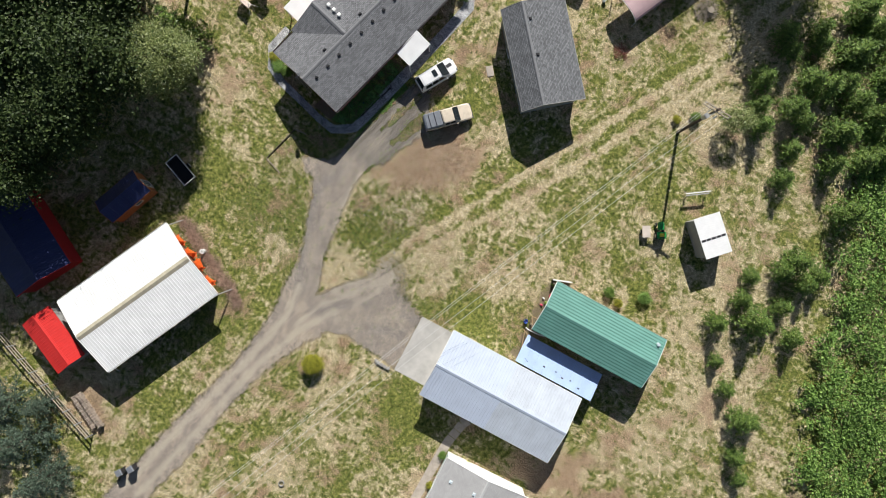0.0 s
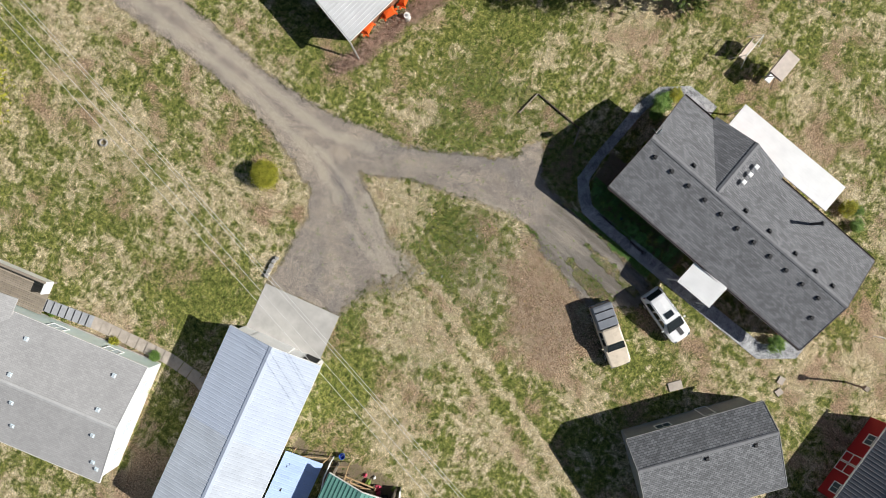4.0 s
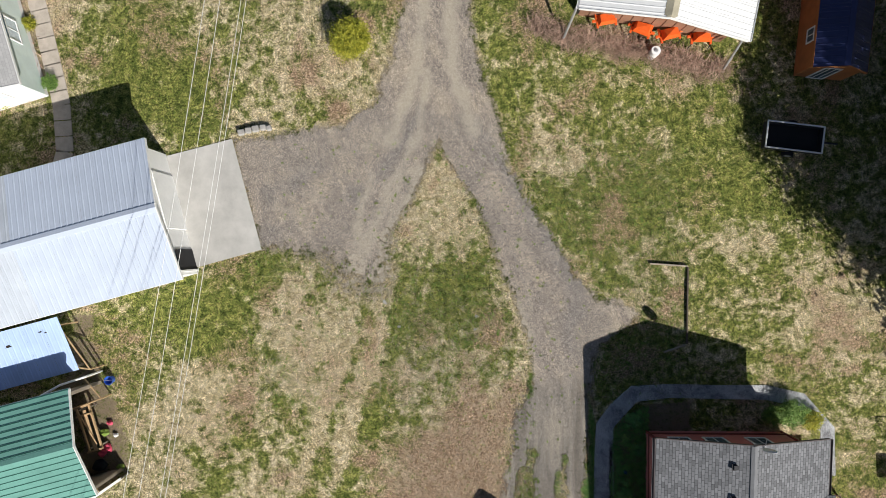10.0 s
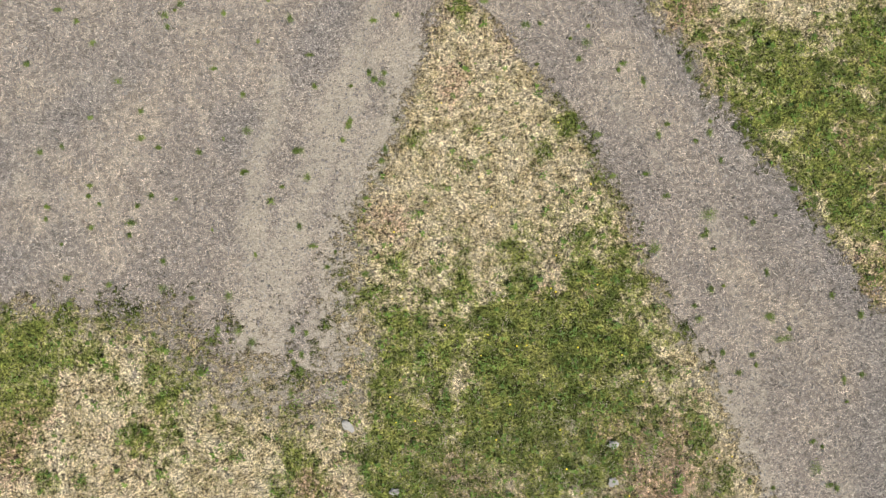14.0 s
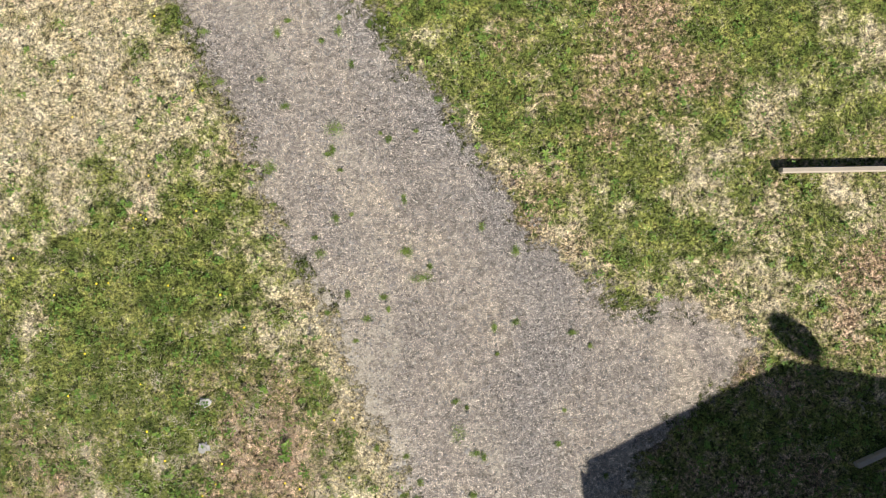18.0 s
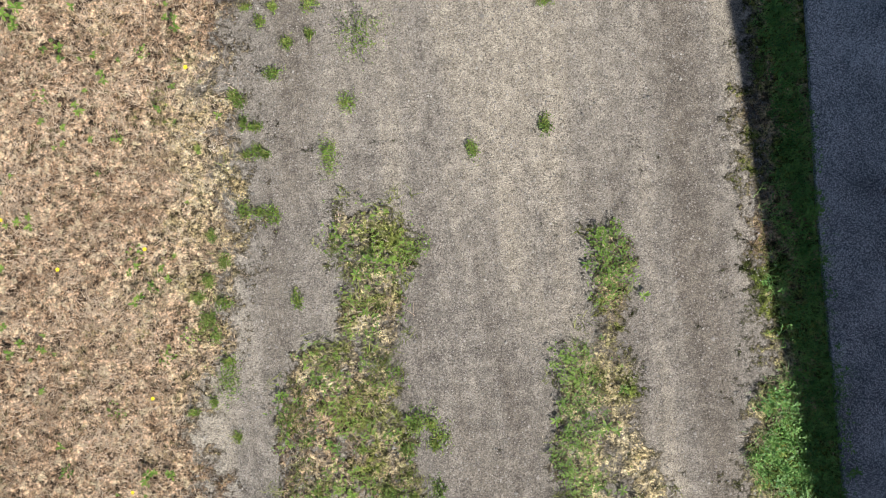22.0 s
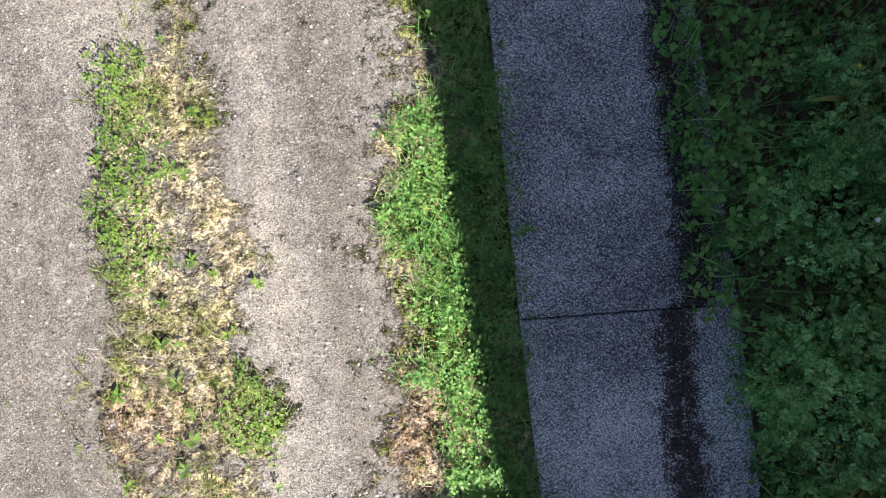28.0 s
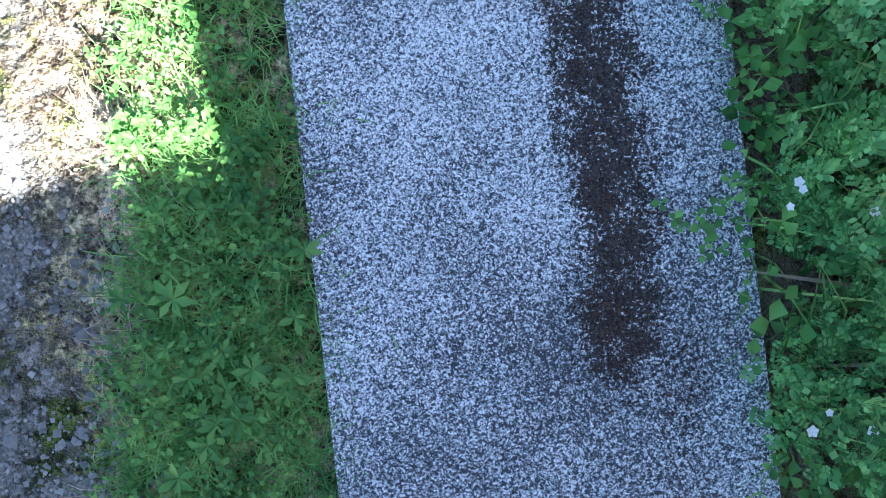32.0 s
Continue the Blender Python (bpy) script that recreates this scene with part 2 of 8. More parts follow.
    pale = g.ramp(rubble, (0.38, (0.25, 0.212, 0.16)), (0.5, (0.46, 0.405, 0.32)), (0.62, (0.68, 0.61, 0.50)))
    rock = g.mix(1.0, rock, g.ramp(g.noise(75, 3, 0.85), (0.41, (0.45, 0.43, 0.41)), (0.5, (1.12, 1.06, 1.0)), (0.60, (1.75, 1.66, 1.56))), "MULTIPLY")
    rock = g.mix(g.math("MULTIPLY", g.step(g.math("ADD", g.math("MAXIMUM", track_m, three[1]), g.math("MULTIPLY_ADD", tuft, 1.1, g.math("MULTIPLY_ADD", clump, 1.3, -1.2))), 0.02, 0.95), 0.74), rock, pale)
    soil = g.ramp(rubble, (0.38, (0.075, 0.056, 0.038)), (0.62, (0.34, 0.27, 0.19)))
    # pressed fines: a smooth tan crust of grit with a few dark stones
    grit = g.math("MULTIPLY_ADD", g.noise(95, 3, 0.8), 0.65, g.math("MULTIPLY", clump, 0.35))
    crust = g.ramp(grit, (0.41, (0.052, 0.047, 0.042)), (0.47, (0.165, 0.149, 0.130)), (0.53, (0.258, 0.232, 0.200)), (0.61, (0.49, 0.445, 0.385)))
    crust = g.mix(0.3, crust, g.ramp(blotch, (0.42, (0.15, 0.138, 0.128)), (0.57, (0.30, 0.27, 0.228))))
    runs = g.noise(1.0, 5, 0.65, stretch=(1.5, 0.16, 1))
    crust = g.mix(1.0, crust, g.ramp(runs, (0.40, (0.74, 0.72, 0.70)), (0.5, (1.0, 1.0, 1.0)), (0.60, (1.28, 1.26, 1.20))), "MULTIPLY")
    dots = g.step(g.noise(55, 2, 0.6), 0.57, 0.64)
    crust = g.mix(g.math("MULTIPLY", dots, 0.7), crust, (0.07, 0.062, 0.052))
    rock = g.mix(g.step(g.math("ADD", three[2], g.math("MULTIPLY_ADD", patch, 0.6, -0.3)), 0.2, 0.8), rock, crust)
    edge = g.math("MULTIPLY_ADD", tuft, 1.6, g.math("MULTIPLY_ADD", clump, 1.5, g.math("MULTIPLY_ADD", grain, 0.7, -1.9)))
    c = g.mix(g.step(g.math("ADD", dirt_m, edge), 0.3, 0.8), c, soil)
    on_rock = g.step(g.math("ADD", gravel_m, edge), 0.36, 0.66)
    c = g.mix(on_rock, c, rock)
    flat = g.mix(three[2], g.math("MULTIPLY_ADD", far, -0.25, g.math("MULTIPLY", grain, 1.2)), g.math("MULTIPLY", grit, 0.45))
    rise = g.mix(on_rock, g.math("MULTIPLY", weave, 5.0), flat)
    g.bump(rise, 1.0, 0.03)
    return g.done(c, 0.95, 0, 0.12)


def aggregate_paint():
    """Exposed-aggregate concrete: pale pebbles in a dark paste, soil washed along one side."""
    g = Nodes("exposed_aggregate")
    s = g.t.nodes.new("ShaderNodeSeparateColor")
    warp = g.noise(60, 2, 0.5, out=1)
    v = g.t.nodes.new("ShaderNodeVectorMath")
    v.operation = "MULTIPLY_ADD"
    g.put(v.inputs[0], warp)
    v.inputs[1].default_value = (0.016, 0.016, 0.016)
    g.put(v.inputs[2], g.pos)
    g.put(s.inputs[0], g.cells(175, vec=v.outputs[0]))
    d = g.cells(175, "Distance", vec=v.outputs[0])
    broken = g.noise(190, 3, 0.7)
    tone = g.math("MULTIPLY_ADD", s.outputs[0], 0.50, g.math("MULTIPLY_ADD", broken, 1.5, -0.49))
    tone = g.math("MULTIPLY_ADD", d, -0.2, g.math("ADD", tone, 0.10))
    wash = g.noise(1.3, 6, 0.68)
    tone = g.math("ADD", g.math("MULTIPLY_ADD", g.noise(110, 2, 0.6), 0.9, tone), g.math("MULTIPLY_ADD", wash, 0.9, -0.87))
    c = g.ramp(tone, (0.28, (0.054, 0.056, 0.062)), (0.46, (0.172, 0.178, 0.19)), (0.62, (0.44, 0.45, 0.465)), (0.92, (0.87, 0.87, 0.86)))
    k = g.t.nodes.new("ShaderNodeSeparateColor")
    g.put(k.inputs[0], g.cells(34))
    odd = g.step(g.math("MULTIPLY_ADD", k.outputs[0], 0.3, g.cells(34, "Distance")), 0.14, 0.20)
    c = g.mix(odd, (0.05, 0.055, 0.065), c)
    x, y, z = g.xyz()
    # a band of washed soil and litter that follows the bed's edge, stepping in past a joint, and a short spur beside its end
    line = g.math("MULTIPLY_ADD", g.step(y, -13.55, -13.4), 0.15, 8.87)
    line = g.math("MULTIPLY_ADD", g.math("SUBTRACT", g.noise(3.2, 3), 0.5), 0.16, line)
    off = g.math("ABSOLUTE", g.math("SUBTRACT", x, line))
    fade = g.math("MULTIPLY", g.step(y, -15.12, -14.85), g.math("SUBTRACT", 1.0, g.step(y, -10.9, -9.6)))
    band = g.math("MULTIPLY", g.math("SUBTRACT", 1.0, g.step(off, 0.02, 0.20)), fade)
    sx, sy = g.math("DIVIDE", g.math("SUBTRACT", x, 9.0), 0.09), g.math("DIVIDE", g.math("SUBTRACT", y, -15.0), 0.2)
    spur = g.math("SUBTRACT", 0.72, g.math("MULTIPLY", g.math("SQRT", g.math("MULTIPLY_ADD", sx, sx, g.math("MULTIPLY", sy, sy))), 0.5))
    soil = g.math("MAXIMUM", band, spur)
    soil = g.math("ADD", soil, g.math("MULTIPLY_ADD", g.noise(85, 3, 0.75), 3.4, -1.95))
    soil = g.math("ADD", soil, g.math("MULTIPLY_ADD", g.noise(14, 4, 0.7), 2.0, -1.05))
    c = g.mix(g.math("MULTIPLY", g.step(soil, 0.18, 0.5), 0.95), c, g.ramp(g.noise(190, 2), (0.38, (0.011, 0.007, 0.006)), (0.66, (0.062, 0.036, 0.026))))
    g.bump(g.math("MULTIPLY_ADD", d, -0.6, broken), 0.6, 0.004)
    return g.done(c, 0.85, 0, 0.3)


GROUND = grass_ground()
AGGREGATE = aggregate_paint()
CONCRETE = plain("concrete", (0.47, 0.455, 0.425), 0.9, 0, 0.9, 45, 0.22, 0.16, 0.2)
OLD_CONCRETE = plain("old_concrete", (0.47, 0.41, 0.35), 0.92, 0, 1.5, 30, 0.3, 0.25, 0.3)
BLOCK = plain("pale_stone", (0.36, 0.345, 0.32), 0.9, 0, 4, 40, 0.25, 0.25, 0.5)
SHINGLE_HOUSE = shingle_paint("grey_shingles", (0.178, 0.181, 0.190), 89.5, 1.25)
SHINGLE_SHED = shingle_paint("grey_shingles_shed", (0.175, 0.18, 0.188), -34.0, 1.25)
SHINGLE_MOBILE = shingle_paint("pale_grey_shingles", (0.40, 0.395, 0.39), 107.0, 0.35)
RIDGE_DUST = plain("grey_ridge", (0.20, 0.203, 0.212), 0.9, 0, 2, 60, 0.25, 0.35, 0.2)
RIDGE_PALE = plain("weathered_ridge", (0.48, 0.48, 0.475), 0.9, 0, 2, 60, 0.15, 0.2, 0.1)
WHITE_METAL = roof_metal("white_roof_metal", (0.80, 0.80, 0.79), 0.5, 0.08)
BLUE_WHITE = roof_metal("bluish_white_roof_metal", (0.53, 0.59, 0.70), 0.45, 0.05)
DULL_WHITE = roof_metal("chalky_white_roof_metal", (0.54, 0.585, 0.65), 0.6, 0.15)
LEAN_METAL = roof_metal("pale_blue_roof_metal", (0.44, 0.57, 0.86), 0.35, 0.15)
GREEN_METAL = roof_metal("green_roof_metal", (0.165, 0.37, 0.31), 0.5, 0.22)
RED_METAL = roof_metal("red_roof_metal", (0.62, 0.035, 0.03), 0.4, 0.12)
SLATE_METAL = roof_metal("slate_grey_roof_metal", (0.21, 0.208, 0.215), 0.5, 0.15)
NAVY_METAL = roof_metal("navy_roof_metal", (0.025, 0.035, 0.115), 0.45, 0.3)
PINK_METAL = roof_metal("faded_pink_roof_metal", (0.52, 0.36, 0.37), 0.5, 0.25)
RED_SIDING = plain("red_brown_siding", (0.62, 0.21, 0.185), 0.65, 0, 0.8, 25, 0.15, 0.12, 0.1)
EAVE_TRIM = plain("dark_eave_trim", (0.10, 0.085, 0.085), 0.6, 0, 1, 25, 0.2, 0.15, 0.1)
RED_TRIM = plain("dark_red_trim", (0.19, 0.035, 0.03), 0.6, 0, 1, 25, 0.2, 0.15, 0.1)
BARN_RED = plain("barn_red_boards", (0.38, 0.025, 0.03), 0.6, 0, 1, 30, 0.2, 0.15, 0.1)
WHITE_PAINT = plain("white_paint", (0.80, 0.80, 0.78), 0.5, 0, 1, 30, 0.08, 0.08, 0.03)
MINT_WALL = plain("pale_mint_siding", (0.66, 0.76, 0.72), 0.55, 0, 1, 30, 0.1, 0.08, 0.05)
GREY_WALL = plain("grey_siding", (0.34, 0.34, 0.33), 0.75, 0, 1, 30, 0.2, 0.15, 0.1)
BARN_WALL = plain("brown_barn_siding", (0.30, 0.16, 0.10), 0.75, 0, 1, 30, 0.25, 0.2, 0.1)
CABIN_WOOD = plain("orange_stained_wood", (0.42, 0.16, 0.06), 0.6, 0, 2, 30, 0.25, 0.2, 0.1)
WEATHERED = plain("weathered_wood", (0.34, 0.29, 0.23), 0.85, 0, 3, 40, 0.3, 0.3, 0.3, piece=0.35)
FRESH_WOOD = plain("pale_lumber", (0.52, 0.36, 0.20), 0.75, 0, 3, 40, 0.25, 0.25, 0.2, piece=0.3)
FIREWOOD = plain("split_firewood", (0.40, 0.33, 0.27), 0.9, 0, 6, 50, 0.35, 0.35, 0.4, piece=0.5)
POLE_WOOD = plain("dark_pole_wood", (0.11, 0.085, 0.065), 0.85, 0, 4, 50, 0.3, 0.3, 0.3)
BARK = plain("bark", (0.10, 0.075, 0.055), 0.95, 0, 5, 45, 0.35, 0.35, 0.5)
BLACK = plain("black_rubber", (0.022, 0.022, 0.024), 0.75, 0, 3, 60, 0.2, 0.2, 0.1)
DARK_METAL = plain("dark_metal", (0.05, 0.05, 0.055), 0.5, 0.4, 3, 60, 0.2, 0.2, 0.1)
GALV = plain("galvanised_steel", (0.55, 0.56, 0.57), 0.4, 0.7, 4, 60, 0.2, 0.2, 0.05)
VENT = plain("dark_roof_vent", (0.035, 0.035, 0.038), 0.6, 0, 6, 60, 0.2, 0.2, 0.05)
VENT_PALE = plain("pale_blue_roof_vent", (0.60, 0.68, 0.72), 0.5, 0, 6, 60, 0.15, 0.15, 0.05)
CREAM = plain("cream_car_paint", (0.66, 0.57, 0.45), 0.28, 0, 2, 60, 0.06, 0.05, 0, 0.5)
CAR_WHITE = plain("white_car_paint", (0.78, 0.78, 0.78), 0.25, 0, 2, 60, 0.05, 0.04, 0, 0.5)
TOPPER = plain("grey_canopy_paint", (0.20, 0.215, 0.24), 0.35, 0, 2, 60, 0.12, 0.1, 0.05, 0.5)
CHROME = plain("chrome", (0.75, 0.75, 0.76), 0.15, 1.0, 4, 60, 0.05, 0.05, 0)
ORANGE = plain("orange_equipment_paint", (0.78, 0.12, 0.02), 0.45, 0, 4, 40, 0.15, 0.15, 0.05)
TRACTOR_GREEN = plain("green_equipment_paint", (0.02, 0.28, 0.06), 0.4, 0, 4, 40, 0.15, 0.1, 0.05)
CANVAS = plain("beige_canvas", (0.62, 0.54, 0.47), 0.85, 0, 3, 60, 0.12, 0.15, 0.1)
BLUE_PLASTIC = plain("blue_plastic", (0.04, 0.12, 0.5), 0.4, 0, 4, 40, 0.1, 0.1, 0)
GLAZED = plain("teal_glazed_pot", (0.045, 0.12, 0.15), 0.2, 0, 5, 40, 0.2, 0.15, 0, 0.6)
SOIL = plain("dark_bed_soil", (0.045, 0.034, 0.026), 0.95, 0, 4, 60, 0.35, 0.4, 0.6)
PETAL_WHITE = plain("white_petals", (0.85, 0.84, 0.78), 0.6, 0, 9, 60, 0.05, 0.05, 0)
PETAL_YELLOW = plain("yellow_petals", (0.85, 0.66, 0.03), 0.6, 0, 9, 60, 0.1, 0.05, 0)
PINK_PAINT = plain("pink_red_cloth", (0.6, 0.08, 0.14), 0.7, 0, 5, 60, 0.2, 0.2, 0.1)



def glass_paint(name, c):
    g = Nodes(name)
    return g.done(c, 0.06, 0.0, 0.8)


GLASS = glass_paint("dark_car_glass", (0.02, 0.025, 0.028))
PANE = glass_paint("window_glass", (0.10, 0.13, 0.15))

BLADE_LUSH = leaf_paint("lush_blades", (0.036, 0.060, 0.012), (0.135, 0.178, 0.036), (0.34, 0.36, 0.10))
BLADE_DEEP = leaf_paint("deep_green_blades", (0.028, 0.10, 0.022), (0.125, 0.37, 0.07), (0.37, 0.55, 0.16), patch=9.0, amount=0.55)
BLADE_DRY = leaf_paint("straw_blades", (0.15, 0.112, 0.07), (0.41, 0.34, 0.235), (0.70, 0.63, 0.50), 0.75, 0.15, 0.15)
BLADE_BROWN = leaf_paint("brown_blades", (0.11, 0.070, 0.044), (0.36, 0.258, 0.172), (0.70, 0.58, 0.45), 0.75, 0.15, 0.15)
LEAF_BED = leaf_paint("bed_leaves", (0.016, 0.06, 0.014), (0.075, 0.23, 0.042), (0.26, 0.50, 0.12), 0.5, 0.35, 0.2)
LEAF_SHRUB = leaf_paint("shrub_leaves", (0.045, 0.15, 0.045), (0.15, 0.39, 0.11), (0.40, 0.68, 0.25), 0.55, 0.3, 0.25)
LEAF_STRAP = leaf_paint("strap_leaves", (0.163, 0.309, 0.047), (0.325, 0.488, 0.086), (0.683, 0.683, 0.25), 0.45, 0.4, 0.3)
LEAF_WEED = leaf_paint("weed_leaves", (0.052, 0.123, 0.018), (0.126, 0.241, 0.037), (0.275, 0.389, 0.078), 0.5, 0.35, 0.3)
LEAF_VERGE = leaf_paint("verge_leaves", (0.030, 0.10, 0.020), (0.085, 0.24, 0.045), (0.25, 0.43, 0.10), 0.5, 0.35, 0.3)
LEAF_WOOD = leaf_paint("woodland_leaves", (0.016, 0.034, 0.010), (0.04, 0.07, 0.018), (0.10, 0.14, 0.04))
LEAF_PALE = leaf_paint("pale_tree_leaves", (0.072, 0.122, 0.025), (0.187, 0.245, 0.063), (0.446, 0.49, 0.196), 0.4, 0.5)
LEAF_YELLOW = leaf_paint("yellow_green_leaves", (0.085, 0.12, 0.012), (0.27, 0.30, 0.03), (0.62, 0.57, 0.07))
LEAF_BRUSH = leaf_paint("bramble_leaves", (0.041, 0.101, 0.019), (0.135, 0.257, 0.052), (0.365, 0.54, 0.13))
NEEDLES = leaf_paint("young_fir_needles", (0.036, 0.080, 0.016), (0.10, 0.19, 0.034), (0.29, 0.40, 0.09))
NEEDLES_BLUE = leaf_paint("blue_spruce_needles", (0.02, 0.04, 0.025), (0.065, 0.105, 0.07), (0.19, 0.25, 0.18))
DEAD_BRUSH = leaf_paint("dead_twigs", (0.18, 0.112, 0.083), (0.36, 0.24, 0.18), (0.648, 0.464, 0.36), 0.9, 0.1, 0.1)
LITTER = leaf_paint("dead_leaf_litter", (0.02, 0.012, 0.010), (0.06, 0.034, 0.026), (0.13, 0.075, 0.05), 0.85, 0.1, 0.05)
GREEN_SEAM = plain("dark_green_seam", (0.03, 0.11, 0.085), 0.6)
WIRE = plain("weathered_wire", (0.72, 0.72, 0.70), 0.5, 0.0, 5, 60, 0.1, 0.1, 0)

# ---- mesh helpers ----
RNG = np.random.default_rng(7)


def part(name, bm, material, parent, label="", smooth=False):
    """Links a bmesh as one mesh object under a thing or a part."""
    me = bpy.data.meshes.new(name)
    bmesh.ops.recalc_face_normals(bm, faces=bm.faces)
    bm.to_mesh(me)
    bm.free()
    if smooth:
        me.shade_smooth()
    me.materials.append(material)
    ob = new(name, me)
    if parent:
        ob.parent = parent
    return tagged(ob, label)


def again(ob, m, parent=None):
    """Another piece on the same mesh, at the local pose m."""
    o = new(ob.name.split(".")[0], ob.data)
    o.parent = parent or ob.parent
    o.matrix_basis = m
    return o


def thing(name, label, category, m=None, group="", kind=""):
    ob = tagged(new(name), label, category, group, kind)
    ob.empty_display_size = 0.2
    if m is not None:
        ob.matrix_basis = m
    return ob


def box(sx, sy, sz, at=(0, 0, 0), bevel=0.0, turn=None, bm=None):
    """A box with its centre at at, edges softened by bevel."""
    out = bm or bmesh.new()
    m = Matrix.Translation(at) @ (turn or Matrix()) @ Matrix.Diagonal((sx, sy, sz, 1))
    r = bmesh.ops.create_cube(out, size=1.0, matrix=m)
    if bevel:
        edges = list({e for v in r["verts"] for e in v.link_edges})
        bmesh.ops.bevel(out, geom=edges, offset=bevel, segments=1, affect="EDGES")
    return out


def rod(a, b, r, r2=None, n=8, bm=None):
    """A round bar from a to b."""
    out = bm or bmesh.new()
    a, b = Vector(a), Vector(b)
    m = Matrix.Translation((a + b) / 2) @ (b - a).to_track_quat("Z", "Y").to_matrix().to_4x4()
    bmesh.ops.create_cone(out, cap_ends=True, segments=n, radius1=r, radius2=r if r2 is None else r2, depth=(b - a).length, matrix=m)
    return out


def loft(rings, bm=None, caps=True):
    """Skins rings of points of equal count."""
    out = bm or bmesh.new()
    made = [[out.verts.new(p) for p in ring] for ring in rings]
    n = len(made[0])
    for a, b in zip(made, made[1:]):
        for i in range(n):
            out.faces.new((a[i], a[(i + 1) % n], b[(i + 1) % n], b[i]))
    if caps:
        out.faces.new(made[0][::-1]), out.faces.new(made[-1])
    return out


def slab(points, z0, z1, bm=None):
    """A flat prism over a plan outline."""
    return loft([[(x, y, z0) for x, y in points], [(x, y, z1) for x, y in points]], bm)


def lump(r, squash=(1, 1, 1), rough=0.25, at=(0, 0, 0), seed=0, sub=2, bm=None):
    """An uneven stone or heap."""
    out = bm or bmesh.new()
    r0 = bmesh.ops.create_icosphere(out, subdivisions=sub, radius=1.0)
    for v in r0["verts"]:
        k = 1 + rough * noise.noise(v.co * 1.6 + Vector((seed * 7.3, seed * 3.1, 0)))
        v.co = Vector((v.co.x * squash[0], v.co.y * squash[1], v.co.z * squash[2])) * r * k + Vector(at)
    return out


def raw_mesh(name, verts, faces, material, smooth=False):
    """A mesh from numpy arrays: verts (n, 3) and a list of (m, k) index arrays."""
    me = bpy.data.meshes.new(name)
    me.vertices.add(len(verts))
    me.vertices.foreach_set("co", np.ascontiguousarray(verts, dtype=np.float32).ravel())
    loops = np.concatenate([f.ravel() for f in faces]).astype(np.int32)
    sizes = np.concatenate([np.full(len(f), f.shape[1]) for f in faces])
    starts = np.r_[0, np.cumsum(sizes)[:-1]].astype(np.int32)
    me.loops.add(len(loops)), me.polygons.add(len(sizes))
    me.loops.foreach_set("vertex_index", loops)
    me.polygons.foreach_set("loop_start", starts)
    me.update(calc_edges=True)
    me.materials.append(material)
    if smooth:
        me.shade_smooth()
    return me


def blade_arrays(p, h, w, lean, rng, droop=0.35):
    """Bent grass blades at p (n, 3): two quads' worth of strip that ends in a point."""
    n = len(p)
    a = rng.uniform(0, 2 * np.pi, n)
    d = np.c_[np.cos(a), np.sin(a), np.zeros(n)]
    s = np.c_[-np.sin(a), np.cos(a), np.zeros(n)] * (w / 2)[:, None]
    up = np.array([0, 0, 1.0])
    mid = p + d * (lean * h * 0.4)[:, None] + up * (h * (0.62 - 0.15 * lean))[:, None]
    tip = p + d * (lean * h)[:, None] + up * (h * (1 - droop * lean))[:, None]
    v = np.stack([p - s, p + s, mid + s * 0.75, mid - s * 0.75, tip], 1).reshape(-1, 3)
    k = np.arange(n)[:, None] * 5
    return v, [k + [0, 1, 2, 3], k + [3, 2, 4]]


def sliver_arrays(p, h, w, lean, rng):
    """Fine grass: one narrow leaning triangle a blade."""
    n = len(p)
    a = rng.uniform(0, 2 * np.pi, n)
    d, s = np.c_[np.cos(a), np.sin(a), np.zeros(n)], np.c_[-np.sin(a), np.cos(a), np.zeros(n)] * (w / 2)[:, None]
    tip = p + d * (lean * h)[:, None] + np.array([0, 0, 1.0]) * (h * np.clip(1.05 - 0.6 * lean, 0.12, 1))[:, None]
    return np.stack([p - s, p + s, tip], 1).reshape(-1, 3), [np.arange(n)[:, None] * 3 + [0, 1, 2]]


def leaf_arrays(p, size, rng, tilt=0.6, narrow=0.45, fold=0.15):
    """Folded diamond leaves at p, lying mostly flat and facing any way."""
    n = len(p)
    a, t = rng.uniform(0, 2 * np.pi, n), rng.normal(0, tilt, n)
    d = np.c_[np.cos(a) * np.cos(t), np.sin(a) * np.cos(t), np.sin(t)]
    s = np.c_[-np.sin(a), np.cos(a), rng.normal(0, tilt * 0.5, n)]
    up = np.cross(d, s)
    size = size[:, None]
    v = np.stack([p, p + d * size * 0.5 + s * size * narrow * 0.5 + up * size * fold, p + d * size, p + d * size * 0.5 - s * size * narrow * 0.5 + up * size * fold], 1).reshape(-1, 3)
    k = np.arange(n)[:, None] * 4
    return v, [k + [0, 1, 2], k + [0, 2, 3]]


